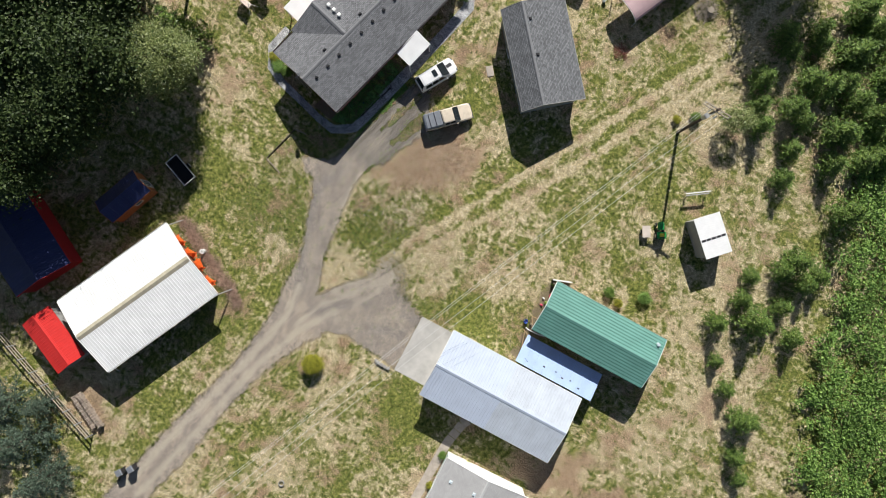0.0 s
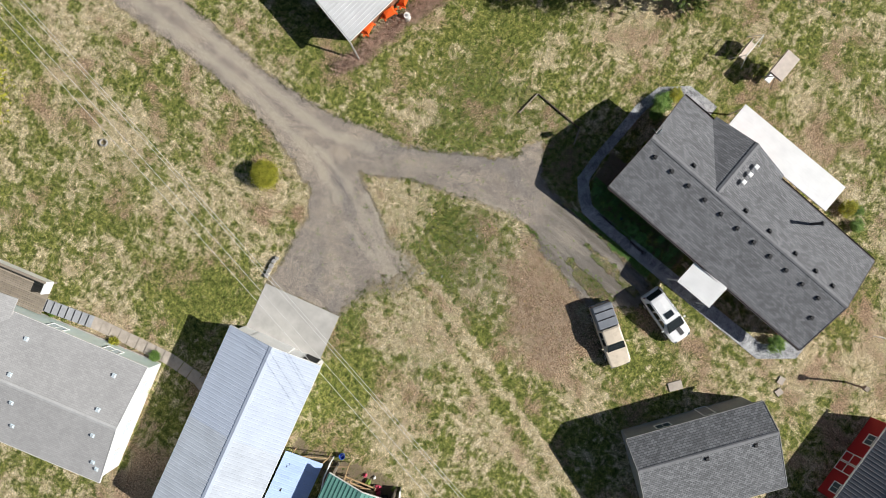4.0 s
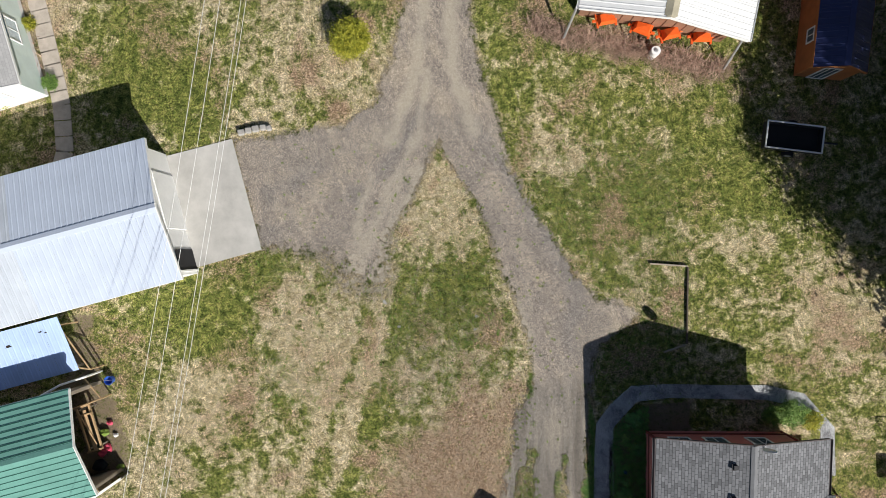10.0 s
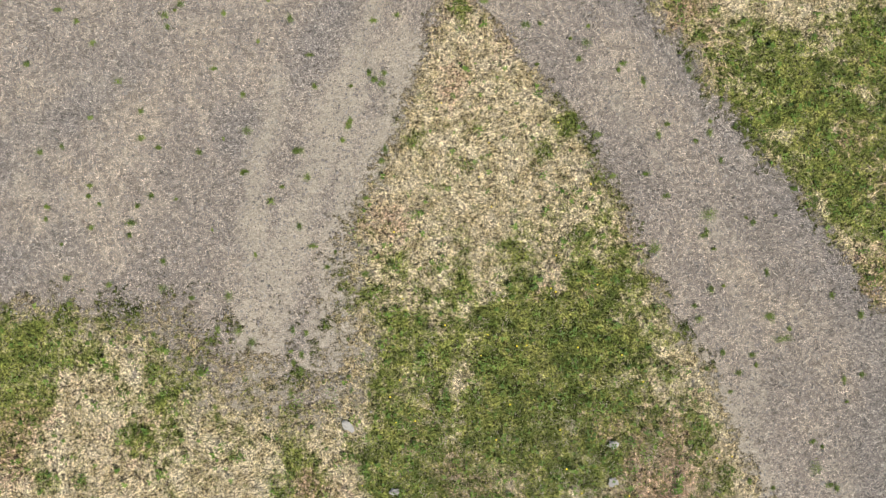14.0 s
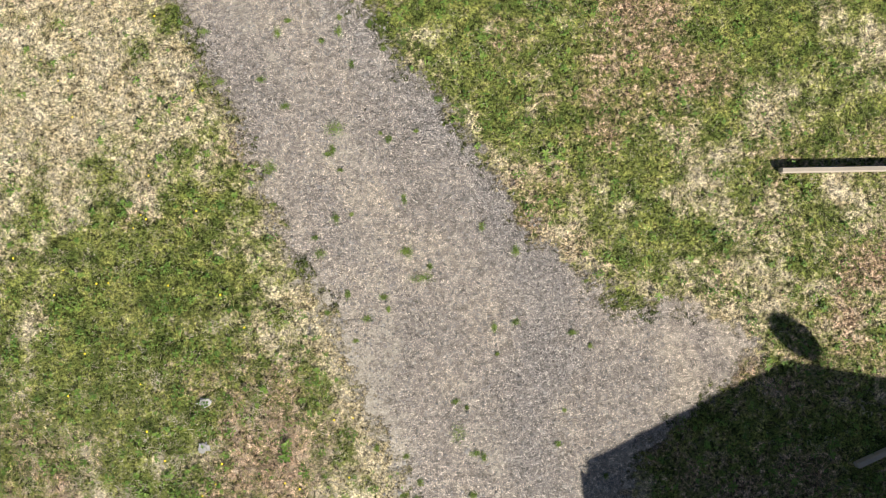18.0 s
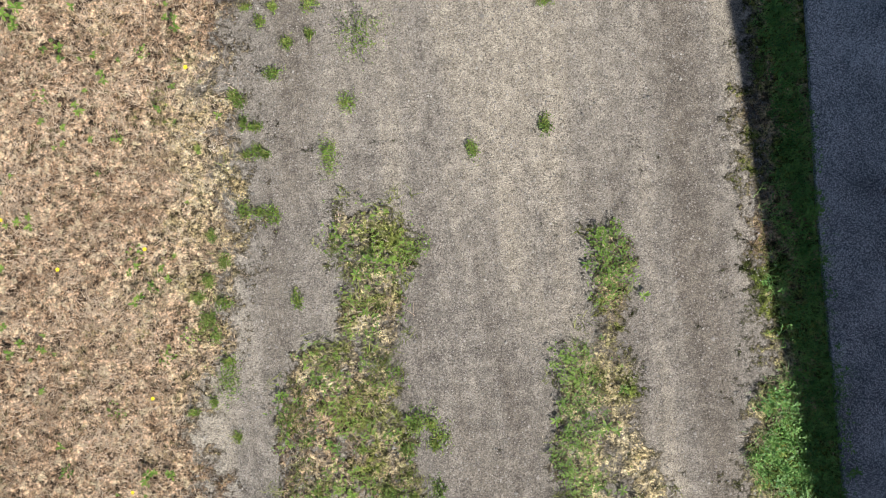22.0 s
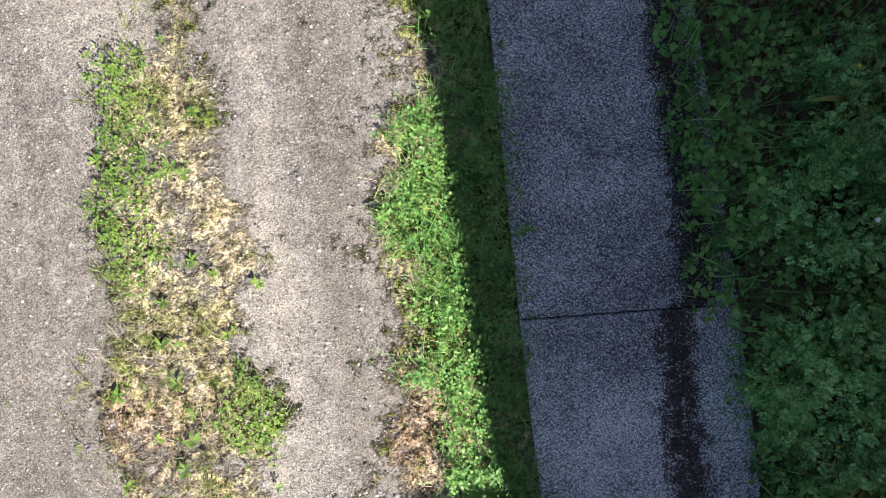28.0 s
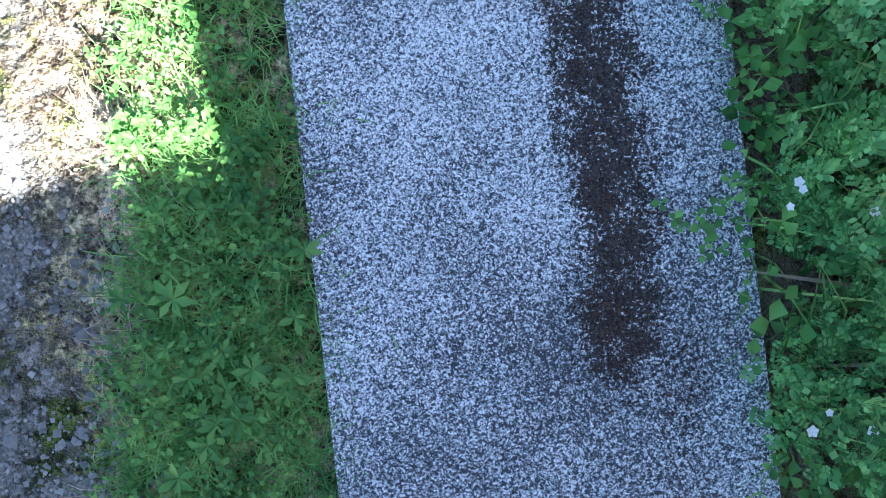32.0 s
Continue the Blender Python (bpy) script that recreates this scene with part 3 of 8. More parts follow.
def rosette_arrays(p, size, rng, n=9, narrow=0.34, rise=0.45, jitter=0.25):
    """Low plants: n leaves thrown outwards from each heart."""
    a = (np.arange(n)[None] * 2 * np.pi / n + rng.uniform(0, 6.28, (len(p), 1)) + rng.normal(0, jitter, (len(p), n))).ravel()
    q, l = np.repeat(p, n, 0), np.repeat(size, n) * rng.uniform(0.55, 1.15, len(p) * n)
    up = rng.uniform(0.05, rise, len(q))
    d, s = np.c_[np.cos(a), np.sin(a), 0 * a], np.c_[-np.sin(a), np.cos(a), 0 * a]
    w, l, up = (l * narrow * 0.5)[:, None], l[:, None], up[:, None]
    z = np.array([0, 0, 1.0])
    mid = q + d * l * 0.55 + z * l * up
    v = np.stack([q, mid + s * w + z * w * 0.4, q + d * l + z * l * up * 0.6, mid - s * w + z * w * 0.4, mid], 1).reshape(-1, 3)
    k = np.arange(len(q))[:, None] * 5
    return v, [k + [0, 4, 1], k + [4, 2, 1], k + [0, 3, 4], k + [3, 2, 4]]


def sprig_arrays(p, length, rng, pairs=5, leaf=0.34, lift=(0.2, 1.1)):
    """Feathered leaves: pairs of rounded leaflets along a bent stalk."""
    a, e = rng.uniform(0, 2 * np.pi, len(p)), rng.uniform(*lift, len(p))
    d = np.c_[np.cos(a) * np.cos(e), np.sin(a) * np.cos(e), np.sin(e)]
    s = np.c_[-np.sin(a), np.cos(a), rng.normal(0, 0.25, len(p))]
    out = []
    for k in range(pairs):
        t = (k + 1.2) / (pairs + 0.6)
        c = p + d * (length * t)[:, None] - np.array([0, 0, 1.0]) * (0.25 * length * t * t)[:, None]
        size = (length * leaf * (1.05 - 0.45 * abs(t - 0.55)))[:, None]
        for sign in (1, -1):
            f = d * 0.55 + s * sign * 0.83
            w = np.cross(f, np.cross(d, s)) * 0.3
            v = np.stack([c, c + f * size * 0.5 + w * size, c + f * size, c + f * size * 0.5 - w * size], 1).reshape(-1, 3)
            out.append((v, [np.arange(len(p))[:, None] * 4 + [0, 1, 2, 3]]))
    return merged(*out)


def merged(*arrays):
    """Joins (verts, faces) pairs into one."""
    vs, fs, base = [], {}, 0
    for v, faces in arrays:
        for f in faces:
            fs.setdefault(f.shape[1], []).append(f + base)
        vs.append(v)
        base += len(v)
    return np.concatenate(vs), [np.concatenate(f) for f in fs.values()]


def stuff(name, arrays, material, label, category, parent=None):
    ob = new(name, raw_mesh(name, *arrays, material))
    ob.parent = parent
    return tagged(ob, label, category, kind="stuff") if not parent else ob


# ---- the lie of the land ----
def bumps(x, y, scale, seed):
    """Smooth cheap noise in -1..1 for arrays."""
    r = np.random.default_rng(seed)
    out = np.zeros_like(x)
    for _ in range(9):
        a, k, p = r.uniform(0, 2 * np.pi), scale * r.uniform(0.5, 1.7), r.uniform(0, 6.28)
        out += np.sin((x * np.cos(a) + y * np.sin(a)) * k * 2 * np.pi + p + 1.3 * np.sin((x * np.sin(a) - y * np.cos(a)) * k * 3.1 + p * 2))
    return out / 5.0


def fbm(x, y, scale, seed, octaves):
    """Fractal lattice noise for arrays, about -0.5 to 0.5."""
    r = np.random.default_rng(seed)
    table, out, gain = r.uniform(-1, 1, (256, 256)), np.zeros_like(x), 0.5
    for k in range(octaves):
        u, v = x * scale * 2 ** k + 17.3 * k + 90.5, y * scale * 2 ** k + 5.1 * k + 77.5
        i, j = np.floor(u).astype(int), np.floor(v).astype(int)
        fu, fv = u - i, v - j
        fu, fv = fu * fu * (3 - 2 * fu), fv * fv * (3 - 2 * fv)
        a, b, c, d = table[i % 256, j % 256], table[(i + 1) % 256, j % 256], table[i % 256, (j + 1) % 256], table[(i + 1) % 256, (j + 1) % 256]
        out += gain * ((a * (1 - fu) + b * fu) * (1 - fv) + (c * (1 - fu) + d * fu) * fv)
        gain *= 0.62
    return out


def land(x, y):
    """The ground's height: nearly level, a low mound in the fork of the drive."""
    mound = 0.30 * np.exp(-(((x - 1.5) / 2.3) ** 2 + ((y + 3.9) / 2.8) ** 2))
    return mound + 0.012 * bumps(x, y, 0.25, 3) + 0.004 * bumps(x, y, 1.6, 4) - 0.01


def outside(x, y, poly):
    """Distance to a polygon's edge, negative within."""
    p = np.array(poly, float)
    q = np.roll(p, -1, 0)
    best, inside = np.full(x.shape, 1e9), np.zeros(x.shape, bool)
    for (ax, ay), (bx, by) in zip(p, q):
        dx, dy = bx - ax, by - ay
        t = np.clip(((x - ax) * dx + (y - ay) * dy) / (dx * dx + dy * dy), 0, 1)
        best = np.minimum(best, (x - ax - t * dx) ** 2 + (y - ay - t * dy) ** 2)
        if ay != by:
            inside ^= ((ay > y) != (by > y)) & (x < dx * (y - ay) / dy + ax)
    return np.where(inside, -1, 1) * np.sqrt(best)


def soft(d, w):
    """One within, nought past w outside."""
    return np.clip(0.5 - d / (2 * w), 0, 1)


def along(x, y, line):
    """Distance to an open line of points."""
    best = np.full(x.shape, 1e9)
    for (ax, ay), (bx, by) in zip(line, line[1:]):
        dx, dy = bx - ax, by - ay
        t = np.clip(((x - ax) * dx + (y - ay) * dy) / (dx * dx + dy * dy), 0, 1)
        best = np.minimum(best, (x - ax - t * dx) ** 2 + (y - ay - t * dy) ** 2)
    return np.sqrt(best)


DRIVE_MAIN = [(0.9, 90), (1.2, 34), (1.15, 25), (0.95, 16.5), (1.3, 12.8), (1.75, 10.2), (2.9, 7.0), (3.4, 4.8), (5.0, 2.1), (5.9, 0.6), (3.0, 0.0), (1.55, 2.8), (0.0, 5.2), (-0.4, 6.0), (-0.9, 5.0),
              (-1.7, 3.1), (-2.8, 1.1), (-3.1, -0.5), (-3.2, -2.1), (-4.7, -2.2), (-5.4, -1.8), (-6.6, -0.45), (-8.3, 0.0), (-10.1, 0.2), (-11.6, 6.0), (-9.1, 6.3), (-5.4, 7.0), (-3.9, 8.15), (-3.0, 10.6),
              (-2.4, 13.2), (-1.95, 16.5), (-1.9, 21), (-2.4, 28), (-2.3, 34.7), (-2.4, 90)]
DRIVE_HOUSE = [(5.9, 0.6), (6.7, -0.7), (7.5, -1.75), (8.4, -2.6), (9.4, -2.5), (10.6, -3.3), (9.6, -4.2), (8.5, -5.0), (8.05, -6.0), (7.9, -8.0), (7.78, -10.5), (7.72, -12.2), (7.5, -13.0), (7.52, -15.6), (7.3, -16.8), (6.4, -17.4),
               (5.3, -17.2), (4.3, -16.0), (3.1, -14.5), (3.2, -12.1), (3.6, -11.0), (3.75, -10.3), (3.65, -9.5), (3.9, -8.5), (4.55, -7.7), (4.72, -6.3), (4.5, -4.8), (4.15, -3.9), (3.8, -2.75), (3.2, -1.4), (2.5, 0.6), (1.55, 2.8)]
ISLAND_MID = [(6.4, -10.87), (6.6, -10.87), (6.71, -11.02), (6.71, -11.35), (6.62, -11.6), (6.57, -11.85), (6.66, -11.94), (6.72, -12.3), (6.78, -12.75), (6.88, -12.95), (6.75, -13.2), (6.65, -13.45), (6.88, -13.64), (6.9, -13.84), (6.77, -14.0), (6.72, -14.15),
              (6.6, -14.4), (6.4, -14.6), (6.3, -15.0), (6.45, -16.6), (5.75, -16.6), (5.8, -14.9), (5.87, -14.4), (5.87, -13.8), (5.95, -13.25), (6.0, -12.92), (5.89, -12.58), (6.03, -12.44), (6.05, -11.84), (6.25, -11.86), (6.4, -11.64), (6.32, -11.26)]
ISLAND_LEFT = [(4.5, -10.54), (4.87, -10.63), (5.06, -10.89), (4.93, -11.25), (4.86, -11.7), (4.95, -12.3), (4.95, -13.4), (4.7, -15.5), (3.5, -15.2), (3.6, -13.4), (3.85, -12.3), (4.0, -11.75), (4.35, -11.55), (4.5, -11.2), (4.37, -10.87)]
VERGE = [(7.78, -7.4), (8.1, -9.1), (8.14, -12.5), (8.12, -13.45), (8.08, -14.0), (8.06, -14.7), (8.07, -15.2), (8.1, -16.5), (8.1, -20.0), (7.5, -20.0), (7.5, -15.1), (7.56, -14.7), (7.61, -14.33), (7.62, -14.0), (7.64, -13.75), (7.47, -13.7), (7.46, -13.57), (7.7, -13.46), (7.56, -13.3), (7.6, -13.12),
         (7.47, -13.0), (7.44, -12.8), (7.54, -12.62), (7.71, -12.5), (7.5, -12.42), (7.78, -12.23), (7.84, -12.05), (7.77, -11.82), (7.82, -11.67), (7.67, -11.5), (7.85, -11.39), (7.8, -11.15), (7.76, -10.9), (7.9, -10.6), (7.85, -9.0)]
BED_FRONT = [(9.2, -9.5), (9.9, -8.75), (11.0, -8.2), (13.5, -7.95), (13.5, -9.65), (11.0, -9.65), (11.0, -17.3), (9.2, -17.3), (9.22, -13.6), (8.98, -13.3), (8.95, -12.3), (9.15, -11.4), (9.1, -10.5)]
TAN = [[(-5.1, -1.6), (-4.87, 0.74), (-4.65, 2.23), (-4.0, 4.0)], [(-3.8, -1.6), (-3.55, -0.3), (-2.95, 2.0), (-2.78, 3.1), (-2.47, 4.5), (-1.5, 6.5), (-1.0, 10)], [(-7.6, 3.2), (-6.9, 2.7)], [(-9.0, 2.5), (-8.3, 2.1), (-7.4, 1.9)], [(-8.5, 4.6), (-7.5, 4.4)],
       [(1.9, 4.0), (2.75, 2.5), (4.2, 0.2), (4.5, -1.8), (4.6, -3.2), (4.6, -5.0)], [(5.7, -3.5), (6.4, -6.0), (6.3, -8.5)], [(-6.5, 5.2), (-4.5, 5.6), (-2.5, 7.5)]]
FRESH = [[(1.7, 6.6), (2.3, 5.4), (3.6, 3.9), (4.5, 2.4), (6.0, 0.3), (7.1, -2.5), (6.8, -5.0), (6.9, -9.0)], [(-9.8, 3.2), (-8.3, 3.7), (-7.0, 4.6)], [(-9.6, 1.2), (-8.4, 1.2)], [(-1.5, 7.6), (-3.4, 4.2), (-5.0, 3.0)]]
TRACKS = [[(3.35, -14.0), (3.75, -11.9), (3.7, -9.6), (4.2, -8.0), (4.4, -4.6), (3.5, -2.0)], [(-2.43, 4.3), (-4.44, 0.2), (-4.99, -2.8), (-5.6, -5.5), (-7.0, -10.0), (-8.9, -15.4), (-9.9, -19), (-12.9, -31), (-15, -39), (-16.6, -60)],
          [(-1.5, 4.3), (-2.97, 0.57), (-3.25, -2.0), (-3.86, -5.4), (-4.78, -8.0), (-5.69, -11.6), (-6.78, -15.3), (-7.9, -19.5), (-11.0, -31), (-13.2, -39), (-14.8, -60)], [(0.4, 34), (0.3, 25), (0.1, 16), (0.3, 10), (1.5, 6.5)], [(-1.3, 34), (-1.2, 25), (-1.0, 16), (-1.6, 10), (-3.0, 6)]]
LANE_GRASS = [(-2.3, -0.9), (-2.6, -3.5), (-3.1, -7.2), (-4.2, -9.5), (-5.0, -11.6), (-6.0, -15.3), (-7.0, -19.5), (-10.0, -31), (-12.0, -39)]
LANE_RIM = [(-4.4, -5.0), (-5.9, -9.0), (-7.3, -13.5), (-8.9, -19.2), (-12.0, -31), (-14.1, -39)]
# x, y, half-lengths, then how much greener, drier and browner the turf is there
TURF_NEAR = [(10.4, -5.6, 2.6, 2.2, 0.75, -0.5, 0.12), (4.6, -18.5, 3.5, 2.0, 0.25, -0.1, 0.1), (-13, -3.5, 3.0, 3.5, 0.55, -0.35, 0), (-8.0, -5.0, 2.6, 3.2, -0.2, 0.42, 0), (-12, -8.0, 2.5, 3, 0, 0.3, 0.1), (1.2, -12.6, 3.6, 4.6, -0.25, 0.15, 0.62), (3.0, -8.5, 1.5, 3.2, -0.1, 0.25, 0.22), (-1.5, -14, 3, 3, 0, 0.05, 0.45),
             (0.8, -2.2, 1.7, 2.2, 0.25, -0.25, -0.1), (0.4, 2.6, 1.0, 2.2, -0.25, 0.4, 0.1), (-1.5, -3.5, 1.5, 1.8, 0.3, -0.2, 0), (2.2, -4.8, 1.8, 2.2, 0.15, -0.1, 0.1), (1.9, 0.2, 0.9, 1.2, 0, 0.15, 0), (-4, -9, 1.2, 4, 0.3, -0.1, 0)]
TURF_FORK = [(-10.5, -1.8, 2.0, 1.6, 0.4, -0.2, 0), (-8.3, -4.3, 1.3, 2.2, 0, 0.55, 0), (-13.5, -7.3, 2.4, 1.4, 0, 0.35, 0), (-14.9, -11.3, 1.6, 2.2, 0, 0.4, 0), (-9.0, -10.9, 2.0, 2.4, 0, 0.4, 0), (-12.3, -12.0, 1.1, 0.9, 0.7, 0, 0), (-10.9, -9.1, 0.5, 0.4, 0.6, 0, 0),
             (0.6, -2.2, 1.5, 2.0, 0.5, -0.2, -0.2), (-0.5, 2.9, 0.9, 1.6, 0, 0.35, 0), (-1.6, 0.5, 0.6, 1.7, 0, 0.5, 0.1), (1.4, 0.6, 0.5, 0.5, 0, 0.25, 0), (0.8, -10.5, 2.4, 4.3, -0.2, 0.15, 0.5), (-2.3, -14.0, 2.4, 2.6, -0.1, 0.1, 0.5), (3.0, -8.0, 1.2, 2.5, -0.1, 0.1, 0.2)]
TURF_LAWN = [(11, 4, 7, 7, 0.25, -0.1, 0), (6.1, 5.0, 2.0, 1.5, 0, 0.5, 0), (7.9, 5.8, 1.5, 1.0, 0, 0.3, 0), (14.6, 0.3, 3.5, 1.1, 0, 0.6, 0.05), (22.7, -3.4, 3.0, 1.8, 0, 0.35, 0.12), (10.9, -2.7, 1.5, 0.8, 0, 0.5, 0), (16, 2.9, 3.0, 1.2, 0.35, -0.1, 0), (3.1, 7.3, 0.6, 2.0, 0.5, -0.2, 0),
             (8.3, -0.2, 0.9, 0.9, 0.6, -0.3, 0), (6.4, 0.8, 0.5, 0.8, 0.5, -0.2, 0), (4.7, 2.7, 0.4, 0.8, 0.5, -0.2, 0), (18.7, -6.9, 2.5, 1.0, 0.4, -0.2, 0)]
TURF_ROUGH = [(-33, 2, 5, 5, -0.1, 0.05, 0.4), (-30, 5.5, 4, 2.5, 0, 0, 0.3), (-28, -40, 9, 8, -0.1, 0.35, 0.1), (-36, -20, 6, 8, -0.1, 0.3, 0.1), (-17, 9, 4, 2.5, 0.35, -0.1, 0), (10, -32, 7, 4, 0, 0.2, 0.2)]
TURF_EAST = [(4.5, 13, 3.0, 4.0, 0.4, -0.3, 0), (9, 3, 2.4, 1.6, 0.1, 0.1, 0.05), (8, 6, 3, 2.2, 0.25, -0.2, 0), (14, 3.5, 3.5, 3, 0.3, -0.2, 0), (12, 0.0, 3, 2.0, 0.05, 0.15, 0.1), (17.5, -2.5, 4, 2.5, 0.05, 0.25, 0.05), (23, -5.5, 4.5, 2.5, 0, 0.25, 0.15),
             (20, 2, 3, 3, 0.2, 0, 0), (22, -10, 3, 3, 0.25, -0.1, 0), (27, -9, 3, 4, -0.1, 0.25, 0.3), (24, -20, 4, 7, 0, 0.2, 0.25), (16, -33, 6, 4, -0.1, 0.3, 0.35), (10, -3.2, 1.6, 0.8, -0.2, 0.35, 0)]
TURF_WEST = [(-6, 10, 3, 3, -0.1, 0.15, 0.42), (-12, 14, 4, 5, 0.05, 0.2, 0.1), (-11, 24, 3.5, 4, -0.1, 0.3, 0.3), (-4.5, 20, 2.5, 6, 0.1, 0.1, 0.1), (-16, 12, 3, 5, 0.35, -0.2, 0), (-14, 8, 2.5, 2, 0.3, -0.1, 0), (-9, 29, 4, 4, 0.1, 0.3, 0.3),
             (8, 30, 4, 3, -0.3, 0.1, 0.6), (4, 24, 2.5, 5, 0.2, 0, 0), (-33, -2, 4, 6, -0.1, 0.2, 0.2), (-30, 3, 5, 3, -0.1, 0.1, 0.3)]
TURF_SOUTH = [(-6, -36.5, 4.0, 3.5, -0.1, 0.1, 0.15), (-8, -20, 4, 4, 0.1, 0.1, 0), (-20, -18, 5, 5, 0.0, 0.3, 0), (-25, -21, 4, 4, 0.2, 0.05, 0), (-22, -35, 6, 4, 0, 0.35, 0.05), (-30, -22, 4, 8, -0.1, 0.4, 0.1), (-38, -14, 4, 6, -0.1, 0.4, 0.25), (-2, -35, 4, 5, -0.1, 0.2, 0.2),
              (-10, -38, 4, 5, 0.1, 0.15, 0.1), (1, -20, 4, 3, 0.2, 0.1, 0.05), (4, -25, 3, 3, 0.1, 0.25, 0.1), (-6, -27, 2, 3, 0.15, 0.1, 0.1), (-33, -32, 4, 6, 0.35, 0.1, 0)]


def cover(x, y):
    """What covers the ground at arrays of places: gravel, wheel track, bare soil, how dry (below nought: green), how brown."""
    wob = 0.22 * bumps(x, y, 0.45, 11) + 0.10 * bumps(x, y, 1.7, 12)
    drive = np.minimum(outside(x, y, DRIVE_MAIN), outside(x, y, DRIVE_HOUSE))
    loose = np.exp(-(((x + 5.0) / 3.6) ** 2 + ((y + 1.4) / 2.2) ** 2))
    gravel = soft(drive + 0.55 * wob + 0.1 * loose, 0.42 + 1.8 * loose)
    near = (x > -3) & (x < 12) & (y > -17) & (y < -6)
    weeds = np.zeros_like(x)
    if near.any():
        xn, yn, wn = x[near], y[near], wob[near]
        d = np.minimum(np.minimum(outside(xn, yn, ISLAND_MID) + 0.25 * wn, outside(xn, yn, ISLAND_LEFT) + 0.45 * wn), outside(xn, yn, VERGE) + 0.2 * wn)
        weeds[near] = soft(d, 0.10)
    gravel = gravel * (1 - weeds * np.where(x < 7.3, 0.6, 1.0))
    pale = np.zeros_like(x)
    for line in TRACKS:
        pale = np.maximum(pale, soft(along(x, y, line) - 0.34 + 0.8 * wob, 0.3))
    gravel = np.maximum(gravel, pale * np.where((y < -0.5) & (x < 2), 0.22, 0.0))
    green, dry, brown = np.full_like(x, 0.06), np.full_like(x, 0.05), np.full_like(x, 0.02)
    for px, py, rx, ry, g, d, b in TURF_NEAR + TURF_FORK + TURF_EAST + TURF_LAWN + TURF_ROUGH + TURF_WEST + TURF_SOUTH:
        k = np.exp(-np.maximum(0, ((x - px) / rx) ** 2 + ((y - py) / ry) ** 2) ** 1.2)
        green += g * k
        dry += d * k
        brown += b * k
    dry += 1.0 * pale * (y < -0.5)
    green += 0.55 * soft(along(x, y, LANE_GRASS) - 0.35 + 0.9 * wob, 0.3) + 0.35 * soft(along(x, y, LANE_RIM) - 0.5 + 0.9 * wob, 0.4)
    green += weeds * np.where(x < 7.3, 0.2, 0.5)
    soil = np.zeros_like(x)
    soil = np.maximum(soil, soft(along(x, y, [(5.0, 12.2), (6.4, 11.65), (8.4, 11.4), (10.4, 10.95), (12.1, 10.5), (14.6, 9.9)]) - 0.6 + wob, 0.3) * 0.75)
    soil = np.maximum(soil, 0.75 * soft(outside(x, y, BED_FRONT), 0.08))
    soil = np.maximum(soil, 0.7 * soft(along(x, y, [(-23.7, 14.6), (-22.6, 11.0), (-21.9, 8.6)]) - 0.45 + wob, 0.25))
    soil = np.maximum(soil, 0.45 * np.exp(-(((x - 8) / 3.5) ** 2 + ((y - 30) / 2.5) ** 2)))
    soil = np.maximum(soil, 0.5 * soft(along(x, y, [(-21.3, 9.2), (-29.8, 8.0)]) - 0.9 + wob, 0.4))
    soil = np.maximum(soil, 0.7 * soft(outside(x, y, [(-20.3, -3.4), (-19.3, -3.6), (-18.6, -6.1), (-17.9, -8.0), (-17.0, -11.0), (-17.2, -12.3), (-19.0, -13.2), (-21.0, -8.0)]) + 1.5 * wob, 0.4))
    dryness = 0.85 * (dry - green) - 0.07 + 0.8 * fbm(x, y, 0.25, 5, 5) + 1.2 * fbm(x, y, 1.7, 6, 3)
    return gravel, pale, soil, dryness, brown + 1.1 * fbm(x, y, 0.6, 7, 5) - 0.06, 0 * x


def drive_tints(x, y):
    """Where the drive's gravel is fresh and grey, and where it is ground to tan dust."""
    wob = 0.25 * bumps(x, y, 0.5, 16) + 0.12 * bumps(x, y, 1.9, 17)
    fresh, tan = np.zeros_like(x), np.zeros_like(x)
    for line in FRESH:
        fresh = np.maximum(fresh, soft(along(x, y, line) - 0.45 + wob, 0.5))
    for k, line in enumerate(TAN):
        tan = np.maximum(tan, (1.1 if k < 2 else 0.5) * soft(along(x, y, line) - 0.16 + 0.6 * wob, 0.26))
    return fresh, tan, np.clip((-4.5 - y) / 4.5, 0, 1) * np.clip((x - 1.5) / 1.5, 0, 1)


def spread(lo, hi, fine_lo, fine_hi, fine, coarse):
    """Grid lines: close together over one stretch, wider apart and then far apart outside it."""
    mid = np.arange(fine_lo, fine_hi, fine)
    return np.r_[lo, lo * 0.6, lo * 0.35, np.arange(-62, fine_lo, coarse), mid, np.arange(fine_hi, 62, coarse), hi * 0.35, hi * 0.6, hi]


gx, gy = np.meshgrid(spread(-420, 420, -10.6, 11.2, 0.075, 0.4), spread(-420, 420, -16.6, 8.0, 0.075, 0.4))
shape = gx.shape
gx, gy = gx.ravel(), gy.ravel()
index = np.arange(gx.size).reshape(shape)
quads = np.stack([index[:-1, :-1], index[:-1, 1:], index[1:, 1:], index[1:, :-1]], -1).reshape(-1, 4)
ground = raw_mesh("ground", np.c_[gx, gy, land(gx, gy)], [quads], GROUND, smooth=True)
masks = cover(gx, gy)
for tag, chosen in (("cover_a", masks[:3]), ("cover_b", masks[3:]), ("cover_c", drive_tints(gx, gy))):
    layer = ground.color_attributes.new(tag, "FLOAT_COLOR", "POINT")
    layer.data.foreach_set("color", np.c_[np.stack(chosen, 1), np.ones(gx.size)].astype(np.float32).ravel())
